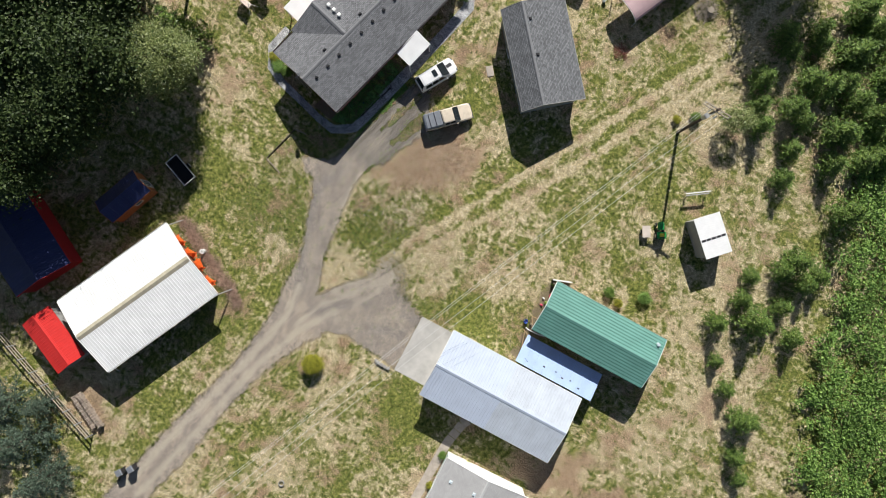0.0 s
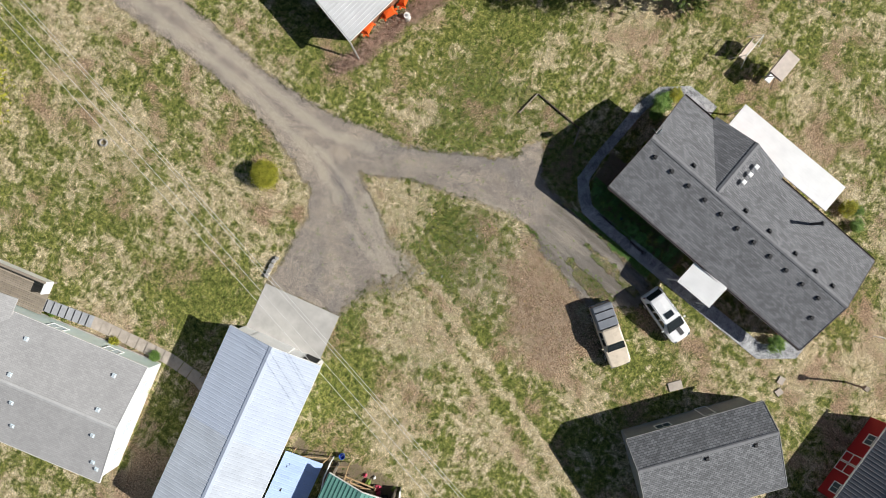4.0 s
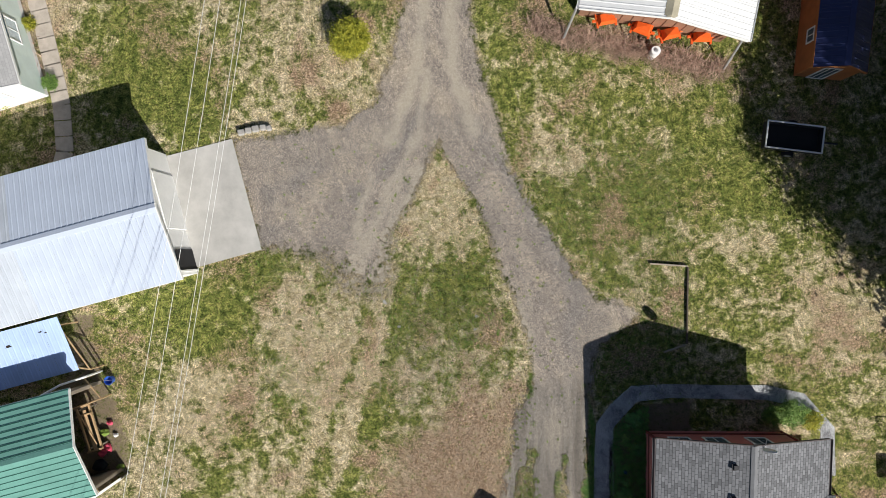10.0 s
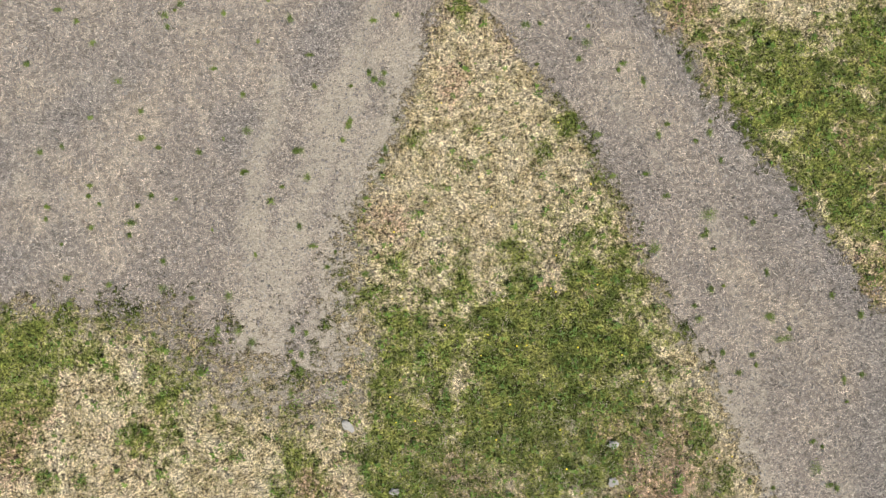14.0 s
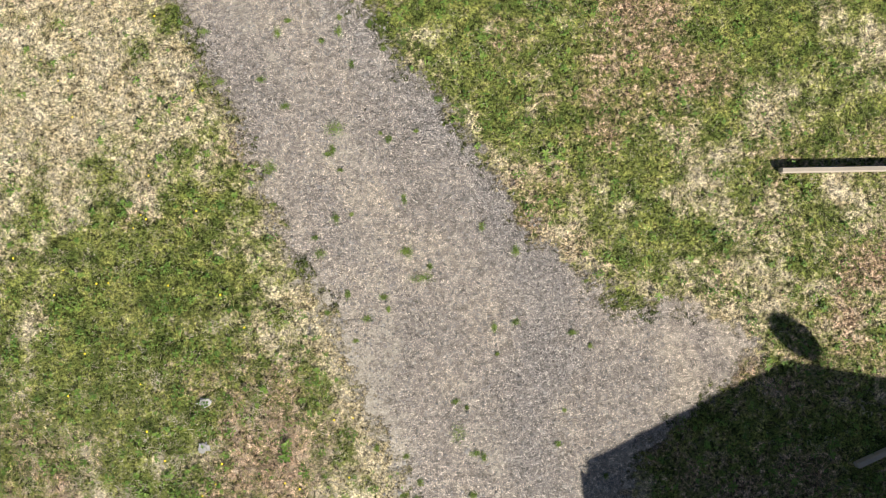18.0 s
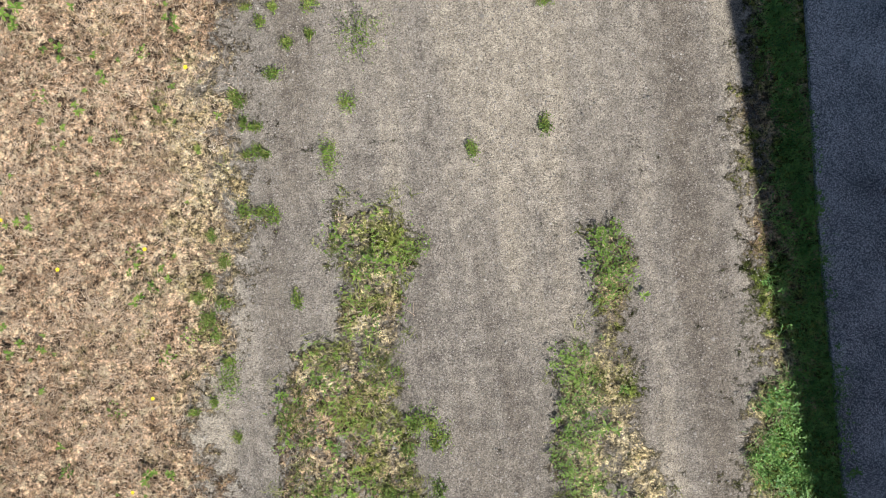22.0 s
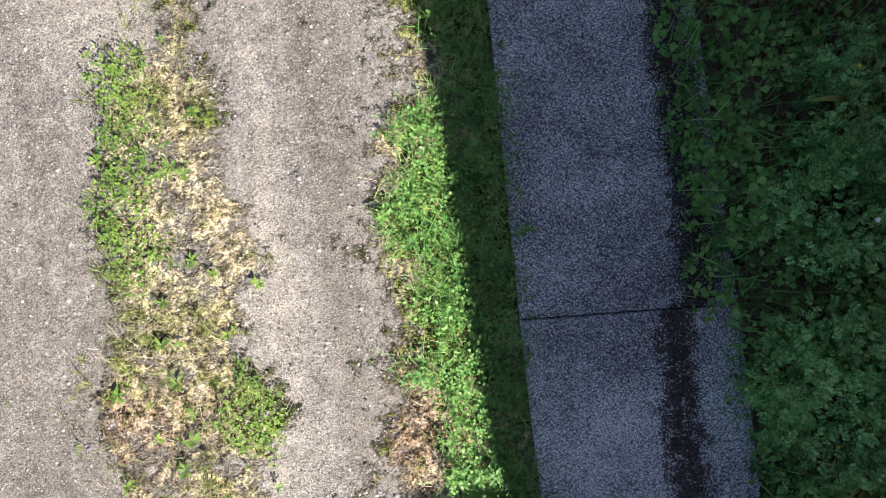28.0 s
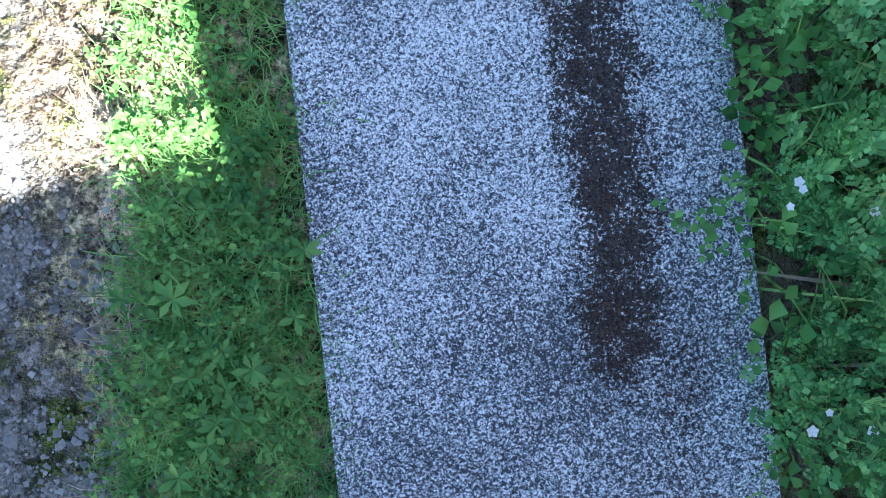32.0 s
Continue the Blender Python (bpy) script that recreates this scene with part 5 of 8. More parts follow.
cabin, cx, cyy = gable("cabin", "tiny orange wooden cabin with dark blue roof", "cabin", (20.35, 11.9), 84.0, 5.0, 2.75, 2.0, 0.75, (0.15, 0.1), CABIN_WOOD, NAVY_METAL, "metal", CABIN_WOOD, NAVY_METAL, gutter=False)
opening(cabin, "window", 0.8, 0.7, wall_pose("n", -0.6, 1.3, cyy + 0.01))
opening(cabin, "door", 0.9, 1.8, wall_pose("w", 0.2, 0.95, cx + 0.01), WHITE_PAINT, PANE, 2)
rshed, rx, ry = gable("red_shed", "red wooden shed with white-framed windows", "shed", (7.0, -38.6), 3.5, 7.3, 4.3, 2.3, 1.5, (0.15, 0.2), BARN_RED, SLATE_METAL, "metal", WHITE_PAINT, GREY_WALL, gutter=False)
for x in (-2.6, 1.8):
    opening(rshed, "window", 0.9, 0.9, wall_pose("n", x, 1.4, ry + 0.01))
for x in (-0.95, -0.1):
    d = opening(rshed, "double_door", 0.82, 1.9, wall_pose("n", x, 1.0, ry + 0.01), WHITE_PAINT, BARN_RED, 0)
    part("door_rail", box(0.7, 0.03, 0.09, (0, 0.03, 0)), WHITE_PAINT, d)
carport = thing("carport", "faded pink arched metal carport", "carport", pose(-4.05, -41.65, 0, 0, 0, -100.2))
def arch(t):
    return (1.75 * math.sin(t), 1.75 + 0.65 * math.cos(t))
for k in range(15):
    t0, t1 = -1.5 + k * 0.2, -1.3 + k * 0.2
    (y0, z0), (y1, z1) = arch(t0), arch(t1)
    lap = 0.03
    part("roof_sheet", loft([[(x, y0, z0 + (lap if t0 < 0 else 0)), (x, y1, z1 + (0 if t0 < 0 else lap)), (x, y1 * 0.985, z1 - 0.03), (x, y0 * 0.985, z0 - 0.03)] for x in (-4.75, 4.75)]), PINK_METAL, carport)
for x in (-4.6, -1.6, 1.6, 4.6):
    for y in (-1.72, 1.72):
        part("post", box(0.06, 0.06, 1.85, (x, y, 0.92)), GALV, carport)
for s in (1, -1):
    part("end_trim", loft([[(s * 4.77, *arch(t)) for t in np.linspace(-1.5, 1.5, 13)] + [(s * 4.77, y * 0.97, z - 0.08) for y, z in [arch(t) for t in np.linspace(1.5, -1.5, 13)]], [(s * 4.80, *arch(t)) for t in np.linspace(-1.5, 1.5, 13)] + [(s * 4.80, y * 0.97, z - 0.08) for y, z in [arch(t) for t in np.linspace(1.5, -1.5, 13)]]]), WHITE_PAINT, carport)
wshed = thing("pump_shed", "small shed with flat white roof and skylight strip", "shed", pose(-25.35, -26.15, 0, 0, 0, 151.3))
part("roof_sheet", box(4.2, 2.75, 0.07, (0, 0, 2.42), 0.01), WHITE_METAL, wshed)
for k in range(5):
    part("skylight", box(0.22, 0.42, 0.03, (0.25, -1.05 + k * 0.52, 2.47), 0.005), DARK_METAL, wshed)
for y in (-1.25, 1.25):
    part("wall", box(3.9, 0.1, 2.38, (0, y, 1.19)), GREY_WALL, wshed)
for x in (-1.9, 1.9):
    part("wall", box(0.1, 2.4, 2.38, (x, 0, 1.19)), GREY_WALL, wshed)


# ---- vehicles ----
def wheel(parent, x, y, r=0.34, wide=0.22):
    tyre = part("tyre", rod((x, y - wide / 2, r), (x, y + wide / 2, r), r, n=24), BLACK, parent)
    part("rim", rod((x, y - wide / 2 - 0.005, r), (x, y + wide / 2 + 0.005, r), r * 0.62, n=16), GALV, tyre)


def body_rings(rows, n=6):
    """Car-body rings across x: rows of x, half-width, bottom, belt height, top inset."""
    out = []
    for x, hw, z0, z1, inset in rows:
        out.append([(x, -hw * 0.94, z0), (x, -hw, z0 + (z1 - z0) * 0.45), (x, -hw * 0.975, z1 - 0.06), (x, -hw + inset, z1), (x, 0, z1 + 0.025), (x, hw - inset, z1), (x, hw * 0.975, z1 - 0.06), (x, hw, z0 + (z1 - z0) * 0.45), (x, hw * 0.94, z0), (x, 0, z0 - 0.01)])
    return out


def quad_pane(parent, name, pts, material=None, lift=0.0):
    bm = bmesh.new()
    c = [Vector(p) for p in pts]
    nrm = (c[1] - c[0]).cross(c[2] - c[0]).normalized()
    loft([[p + nrm * 0.012 for p in c], [p - nrm * 0.012 for p in c]], bm)
    return part(name, bm, material or GLASS, parent)


def cabin_shell(rows, parent, paint):
    """The roof and pillars: rows of x, half-width at belt, belt z, half-width at top, top z."""
    rings = [[(x, -b, zb), (x, -t, zt - 0.05), (x, -t + 0.10, zt), (x, 0, zt + 0.03), (x, t - 0.10, zt), (x, t, zt - 0.05), (x, b, zb)] for x, b, zb, t, zt in rows]
    return part("cabin", loft(rings), paint, parent, smooth=False)


# pickup: nose towards +x
truck = thing("pickup_truck", "cream pickup truck with a grey bed canopy", "pickup truck", pose(2.34, -16.72, 0, 0, 0, -120.5))
truck.scale = (1.0, 1.0, 0.91)
part("body", loft(body_rings([(-2.45, 0.80, 0.45, 0.98, 0.08), (-2.38, 0.86, 0.38, 1.02, 0.08), (-0.4, 0.88, 0.32, 1.02, 0.08), (1.0, 0.88, 0.32, 1.02, 0.08), (1.25, 0.87, 0.34, 1.02, 0.10), (2.2, 0.84, 0.36, 0.93, 0.14), (2.42, 0.74, 0.42, 0.84, 0.14), (2.5, 0.55, 0.48, 0.72, 0.12)])), CREAM, truck, smooth=False)
cabin_shell([(-0.62, 0.80, 1.0, 0.68, 1.52), (-0.50, 0.81, 1.0, 0.70, 1.60), (0.42, 0.81, 1.0, 0.70, 1.60), (0.55, 0.81, 1.0, 0.69, 1.57), (1.12, 0.80, 1.0, 0.74, 1.06)], truck, CREAM)
quad_pane(truck, "windshield", [(1.16, -0.72, 1.115), (1.16, 0.72, 1.115), (0.60, 0.62, 1.63), (0.60, -0.62, 1.63)])
for s in (1, -1):
    for x0, x1 in ((-0.48, 0.02), (0.06, 0.62)):
        quad_pane(truck, "side_window", [(x0, s * 0.815, 1.06), (x1, s * 0.815, 1.06), (x1 - 0.06, s * 0.735, 1.5), (x0 + 0.02, s * 0.735, 1.5)])
    m = part("mirror", box(0.10, 0.18, 0.14, (0.78, s * 1.0, 1.12), 0.02), CREAM, truck)
    part("headlight", box(0.06, 0.3, 0.14, (2.46, s * 0.55, 0.72), 0.02), PANE, truck)
    part("tail_light", box(0.04, 0.12, 0.3, (-2.46, s * 0.72, 0.8), 0.01), RED_TRIM, truck)
    wheel(truck, 1.6, s * 0.78), wheel(truck, -1.5, s * 0.78)
bed = part("canopy", loft([[(x, -w0, 1.02), (x, -w1, z - 0.06), (x, -w1 + 0.08, z), (x, 0, z + 0.02), (x, w1 - 0.08, z), (x, w1, z - 0.06), (x, w0, 1.02)] for x, w0, w1, z in ((-2.44, 0.82, 0.74, 1.34), (-2.3, 0.84, 0.78, 1.42), (-0.75, 0.84, 0.78, 1.44), (-0.66, 0.82, 0.74, 1.38))]), TOPPER, truck, "grey canopy over the bed")
for x in (-1.95, -1.35):
    part("roof_rail", box(0.06, 1.4, 0.05, (x, 0, 1.48), 0.01), DARK_METAL, bed)
part("bumper", box(0.14, 1.6, 0.18, (2.5, 0, 0.5), 0.04), CHROME, truck)
part("bumper", box(0.14, 1.6, 0.16, (-2.5, 0, 0.5), 0.04), CHROME, truck)
part("wiper", rod((1.1, -0.3, 1.10), (0.85, 0.1, 1.34), 0.01), BLACK, truck)

suv = thing("suv", "white compact SUV with dark sunroof and roof rails", "car", pose(6.18, -19.05, 0, 0, 0, -105.0))
part("body", loft(body_rings([(-2.2, 0.72, 0.45, 0.95, 0.1), (-2.08, 0.84, 0.35, 1.02, 0.1), (-0.8, 0.90, 0.26, 1.02, 0.08), (0.8, 0.90, 0.26, 1.0, 0.1), (1.05, 0.89, 0.28, 1.0, 0.14), (1.85, 0.84, 0.32, 0.90, 0.2), (2.1, 0.70, 0.38, 0.78, 0.2), (2.2, 0.48, 0.44, 0.66, 0.16)])), CAR_WHITE, suv)
cabin_shell([(-2.12, 0.76, 1.0, 0.70, 1.08), (-1.78, 0.79, 1.0, 0.64, 1.60), (-1.55, 0.80, 1.0, 0.66, 1.64), (0.05, 0.81, 1.0, 0.68, 1.64), (0.30, 0.81, 1.0, 0.66, 1.60), (1.12, 0.80, 1.0, 0.74, 1.05)], suv, CAR_WHITE)
quad_pane(suv, "windshield", [(1.14, -0.72, 1.115), (1.14, 0.72, 1.115), (0.35, 0.62, 1.655), (0.35, -0.62, 1.655)])
quad_pane(suv, "rear_window", [(-2.10, 0.62, 1.13), (-2.10, -0.62, 1.13), (-1.82, -0.55, 1.58), (-1.82, 0.55, 1.58)])
quad_pane(suv, "sunroof", [(-0.45, -0.34, 1.685), (0.0, -0.34, 1.685), (0.0, 0.34, 1.685), (-0.45, 0.34, 1.685)])
part("hood_scoop_patch", box(0.62, 0.36, 0.012, (1.5, 0.12, 0.985), 0.004, pose(0, 0, 0, 0, 6, 4)), DARK_METAL, suv, "dark patch on the hood")
for s in (1, -1):
    for x0, x1 in ((-1.70, -0.95), (-0.90, -0.20), (-0.15, 0.62)):
        quad_pane(suv, "side_window", [(x0, s * 0.815, 1.06), (x1, s * 0.815, 1.06), (min(x1 - 0.05, 0.22), s * 0.70, 1.54), (x0 + 0.05, s * 0.70, 1.54)])
    part("roof_rail", rod((-1.6, s * 0.62, 1.69), (0.0, s * 0.62, 1.69), 0.02), CHROME, suv)
    part("mirror", box(0.12, 0.2, 0.14, (0.72, s * 1.0, 1.1), 0.03), CAR_WHITE, suv)
    part("headlight", box(0.2, 0.22, 0.12, (2.05, s * 0.58, 0.75), 0.03), PANE, suv)
    part("tail_light", box(0.06, 0.14, 0.4, (-2.12, s * 0.68, 0.95), 0.02), RED_TRIM, suv)
    wheel(suv, 1.35, s * 0.79, 0.33), wheel(suv, -1.35, s * 0.79, 0.33)

trailer = thing("utility_trailer", "dark utility trailer with pale top rails", "trailer", pose(18.43, 6.2, 0, 0, 0, -6.5))
part("floor_board", box(2.9, 1.35, 0.06, (0, 0, 0.42)), BLACK, trailer)
for s in (1, -1):
    part("side_board", box(2.98, 0.04, 0.45, (0, s * 0.69, 0.65)), DARK_METAL, trailer)
    part("top_rail", box(3.06, 0.08, 0.06, (0, s * 0.70, 0.90), 0.01), WHITE_PAINT, trailer)
    part("end_board", box(0.04, 1.38, 0.45, (s * 1.49, 0, 0.65)), DARK_METAL, trailer)
    part("top_rail", box(0.08, 1.4, 0.06, (s * 1.5, 0, 0.90), 0.01), WHITE_PAINT, trailer)
    wheel(trailer, 0.0, s * 0.84, 0.3, 0.18)
part("tow_bar", box(1.1, 0.08, 0.08, (2.0, 0, 0.4)), DARK_METAL, trailer)

mower = thing("garden_tractor", "green garden tractor parked on the grass", "tractor", pose(-21.7, -23.4, 0, 0, 0, -45))
part("hood", loft([[(x, -w, 0.45), (x, -w, z - 0.08), (x, -w * 0.7, z), (x, w * 0.7, z), (x, w, z - 0.08), (x, w, 0.45)] for x, w, z in ((0.1, 0.28, 0.95), (0.7, 0.27, 0.9), (0.95, 0.2, 0.8))]), TRACTOR_GREEN, mower)
part("fender", box(0.7, 0.95, 0.08, (-0.45, 0, 0.72), 0.03), TRACTOR_GREEN, mower)
part("seat", box(0.42, 0.45, 0.16, (-0.45, 0, 0.85), 0.05), plain("yellow_seat_vinyl", (0.8, 0.6, 0.05), 0.5), mower)
part("backrest", box(0.1, 0.44, 0.35, (-0.66, 0, 1.05), 0.04), BLACK, mower)
part("steering_wheel", rod((0.0, 0, 1.05), (-0.04, 0, 1.09), 0.18, n=16), BLACK, mower)
for s in (1, -1):
    wheel(mower, -0.5, s * 0.42, 0.32, 0.24), wheel(mower, 0.65, s * 0.38, 0.2, 0.16)
cart = thing("dump_cart", "small pale dump cart behind the tractor", "cart", pose(-20.65, -22.3, 0, 0, 0, -45))
part("tub", loft([[(-0.5, -0.35, 0.3), (0.5, -0.35, 0.3), (0.5, 0.35, 0.3), (-0.5, 0.35, 0.3)], [(-0.6, -0.42, 0.62), (0.6, -0.42, 0.62), (0.6, 0.42, 0.62), (-0.6, 0.42, 0.62)]]), CANVAS, cart)
for s in (1, -1):
    wheel(cart, 0, s * 0.42, 0.2, 0.1)

# orange machines under the barn's end
for k, (x, y, a) in enumerate(((8.5, 12.5, 10), (10.4, 12.0, -20), (11.9, 11.75, 15), (13.6, 11.6, 0))):
    o = thing("farm_implement", "orange farm implement parked at the barn end", "implement", pose(x, y, 0, 0, 0, a), "implements at the barn")
    part("frame_bar", box(1.5, 0.14, 0.12, (0, 0, 0.5), 0.02), ORANGE, o)
    part("frame_bar", box(0.12, 0.8, 0.12, (0.5, 0.0, 0.5), 0.02), ORANGE, o)
    part("frame_bar", box(0.12, 0.8, 0.12, (-0.5, 0.0, 0.5), 0.02), ORANGE, o)
    part("hood", loft([[(-0.45, -0.3, 0.56), (0.5, -0.3, 0.56), (0.5, 0.3, 0.56), (-0.45, 0.3, 0.56)], [(-0.35, -0.2, 0.8 + 0.1 * k), (0.35, -0.22, 0.9), (0.35, 0.22, 0.9), (-0.35, 0.2, 0.8)]]), ORANGE, o)
    for s in (1, -1):
        part("tine", rod((s * 0.5, 0.4, 0.5), (s * 0.55, 0.55, 0.02), 0.03), DARK_METAL, o)
        part("tine", rod((s * 0.5, -0.4, 0.5), (s * 0.55, -0.5, 0.02), 0.03), DARK_METAL, o)
can = thing("plastic_drum", "white plastic drum by the barn end", "drum", pose(11.1, 10.75, 0))
part("drum", rod((0, 0, 0), (0, 0, 0.8), 0.26, 0.25, n=18), WHITE_PAINT, can)
part("lid", rod((0, 0, 0.8), (0, 0, 0.86), 0.1, n=12), GALV, can)

# ---- yard things ----
def bin_thing(x, y, a):
    b = thing("wheeled_bin", "dark wheeled rubbish bin at the drive", "rubbish bin", pose(x, y, 0, 0, 0, a), "bins by the drive")
    part("body", loft([[(-0.25, -0.25, 0.03), (0.25, -0.25, 0.03), (0.25, 0.25, 0.03), (-0.25, 0.25, 0.03)], [(-0.32, -0.32, 1.0), (0.32, -0.32, 1.0), (0.32, 0.32, 1.0), (-0.32, 0.32, 1.0)]]), DARK_METAL, b)
    part("lid", loft([[(-0.35, -0.35, 1.0), (0.35, -0.35, 1.0), (0.35, 0.35, 1.0), (-0.35, 0.35, 1.0)], [(-0.26, -0.3, 1.1), (0.3, -0.3, 1.06), (0.3, 0.3, 1.06), (-0.26, 0.3, 1.1)]]), TOPPER, b, "grey hinged lid")
    for s in (1, -1):
        part("wheel", rod((-0.3, s * 0.22, 0.1), (-0.3, s * 0.28, 0.1), 0.1, n=14), BLACK, b)


bin_thing(1.55, 33.0, 70), bin_thing(0.95, 31.95, 75)
kerb = [(-11.1, 6.42, 0.3, 0.22, 12), (-10.72, 6.53, 0.27, 0.22, 5), (-10.33, 6.62, 0.30, 0.24, 14), (-9.93, 6.69, 0.27, 0.22, 8), (-9.6, 6.66, 0.22, 0.2, 20)]
for k, (x, y, a, b, turn) in enumerate(kerb):
    s = part("garden_block", box(a * 1.25, b * 1.5, 0.24, (0, 0, 0.11), 0.05), BLOCK, None)
    s.matrix_basis = pose(x, y, 0, 0, 0, turn)
    tagged(s, "pale rough concrete garden block at the apron", "block", "garden blocks")
ring = tagged(part("fire_ring", loft([[(r * math.cos(a), r * math.sin(a), z) for a in np.linspace(0, 6.283, 18, endpoint=False)] for r, z in ((0.30, 0), (0.30, 0.2), (0.24, 0.2), (0.24, 0.02))], caps=False), BLOCK, None), "pale ring of an old planter in the lawn", "planter")
ring.matrix_basis = pose(-11.3, 22.7, 0)
for k, (x, y, w, d, a) in enumerate(((2.55, -23.3, 1.1, 0.7, -35), (8.1, -29.3, 0.6, 0.5, 10), (7.3, -29.75, 0.55, 0.5, -15))):
    s = part("stepping_stone", box(w, d, 0.1, (0, 0, 0.03), 0.02), OLD_CONCRETE, None)
    s.matrix_basis = pose(x, y, 0, 0, 0, a)
    tagged(s, "square worn concrete stepping stone in the grass", "paving stone", "stepping stones")
# short pale timbers; the long dark bar stands in for a frame's cast shadow
edge = thing("timber_edging", "weathered timbers and a dark bar for a shadow line at a lawn corner", "edging")
for a, b in (((11.05, -0.55), (13.1, -0.68)), ((13.12, -0.72), (13.08, -4.9)), ((12.98, -4.95), (11.85, -5.35))):
    d = Vector(b) - Vector(a)
    o = part("timber", box(d.length, 0.09, 0.12, (0, 0, 0.07), 0.015), WEATHERED if d.length < 3 else POLE_WOOD, edge)
    o.matrix_basis = pose((a[0] + b[0]) / 2, (a[1] + b[1]) / 2, 0, 0, 0, math.degrees(math.atan2(d.y, d.x)))
stick = tagged(part("fallen_branch", rod((2.81, -2.3, 0.09), (2.66, -1.67, 0.08), 0.03, 0.02, 7, rod((2.66, -1.67, 0.08), (2.63, -1.13, 0.06), 0.022, 0.012, 7)), BARK, None), "bare dead branch on the mound edge", "branch")

swing = thing("garden_swing", "pale metal garden swing seat on the lawn", "swing", pose(25.75, -10.9, 0, 0, 0, 0))
part("seat", box(1.5, 0.55, 0.08, (0, 0, 0.5), 0.02), CANVAS, swing)
part("backrest", box(1.5, 0.08, 0.55, (0, 0.3, 0.82), 0.02), CANVAS, swing)
part("top_bar", rod((-1.0, 0, 1.75), (1.0, 0, 1.75), 0.03), WHITE_PAINT, swing)
for s in (1, -1):
    for y in (-0.6, 0.6):
        part("leg", rod((s * 1.0, 0, 1.75), (s * 1.1, y, 0.0), 0.025), WHITE_PAINT, swing)
    part("hanger", rod((s * 0.75, 0, 1.75), (s * 0.75, 0.1, 0.5), 0.012), WHITE_PAINT, swing)
cswing = thing("canopy_swing", "canopied garden swing with beige fabric top", "swing", pose(25.95, -13.55, 0, 0, 0, 0))
part("canopy", loft([[(-1.1, -0.6, 1.72), (1.1, -0.6, 1.72), (1.1, 0.6, 1.72), (-1.1, 0.6, 1.72)], [(-1.05, -0.55, 1.82), (1.05, -0.55, 1.82), (1.05, 0.55, 1.85), (-1.05, 0.55, 1.85)]]), CANVAS, cswing)
part("seat", box(1.6, 0.5, 0.1, (-0.3, 0, 0.5), 0.03), WHITE_PAINT, cswing)
part("backrest", box(1.6, 0.08, 0.5, (-0.3, 0.28, 0.8), 0.02), WHITE_PAINT, cswing)
for s in (1, -1):
    for y in (-0.7, 0.7):
        part("leg", rod((s * 1.0, 0, 1.72), (s * 1.05, y, 0), 0.025), DARK_METAL, cswing)
drier = thing("rotary_drier", "pale rotary clothes drier on a thin pole", "clothes drier", pose(15.3, -32.6, 0))
part("pole", rod((0, 0, 0), (0, 0, 1.9), 0.025), GALV, drier)
for k in range(4):
    a = k * math.pi / 2 + 0.4
    part("arm", rod((0, 0, 1.4), (1.0 * math.cos(a), 1.0 * math.sin(a), 1.95), 0.015), WHITE_PAINT, drier)
post = thing("bird_feeder", "tall wooden post with a small feeder", "feeder", pose(11.2, -33.2, 0))
part("post", box(0.12, 0.12, 2.2, (0, 0, 1.1), 0.01), WEATHERED, post)
part("box", box(0.35, 0.35, 0.3, (0, 0, 2.3), 0.02), WEATHERED, post)
rail = thing("sawhorse_rail", "pale rail on two dark leg frames", "rail", pose(-21.65, -28.8, 0, 0, 0, 50))
part("rail", box(2.6, 0.12, 0.1, (0, 0, 1.02), 0.01), WHITE_PAINT, rail)
part("rail", box(2.4, 0.1, 0.08, (0.1, 0.2, 1.0), 0.01), GALV, rail)
for s in (1, -1):
    for y in (-0.3, 0.4):
        part("leg", rod((s * 1.0, 0.1, 1.0), (s * 1.05, y, 0), 0.04), WEATHERED, rail)

# utility pole and wires
pole = thing("utility_pole", "tall dark wooden utility pole with crossarms", "utility pole", pose(-16.0, -32.2, 0))
part("pole", rod((0, 0, 0), (0.1, -0.3, 9.3), 0.17, 0.12, 12), POLE_WOOD, pole)
for y, z in ((-0.15, 8.8), (-0.42, 8.85)):
    arm = part("crossarm", box(2.7, 0.1, 0.12, (0.1, y, z), 0.01, pose(0, 0, 0, 0, 0, 12)), WEATHERED, pole)
for s in (-1.2, -0.4, 0.4, 1.2):
    part("insulator", rod((0.1 + s, -0.28 + 0.2 * s, 8.9), (0.1 + s, -0.28 + 0.2 * s, 9.08), 0.05, 0.03), GALV, pole)
for s in (-0.4, 0.0, 0.4):
    part("fuse_holder", rod((0.1 + s, -0.05, 8.6), (0.15 + s, 0.2, 8.2), 0.05), WHITE_PAINT, pole)
part("transformer", rod((0.3, 0.3, 7.2), (0.3, 0.3, 8.0), 0.25, n=16), GALV, pole)
for k, (dx, z1, dz) in enumerate(((-0.9, 9.05, 0), (-0.25, 9.05, 0), (0.65, 9.05, 0), (0.85, 9.0, 0))):
    bm = bmesh.new()
    a, b = Vector((-15.9 + dx, -32.4, z1)), Vector((-4.3 + dx, 45.0, z1 + 0.2))
    pts = []
    for i in range(41):
        t = i / 40
        p = a.lerp(b, t)
        p.z -= 4 * 2.0 * t * (1 - t)
        pts.append(p)
    loft([[(p.x - 0.012, p.y, p.z), (p.x, p.y, p.z + 0.012), (p.x + 0.012, p.y, p.z), (p.x, p.y, p.z - 0.012)] for p in pts], bm)
    tagged(part("overhead_wire", bm, WIRE, None), "thin pale overhead wire from the pole", "wire", "overhead wires")
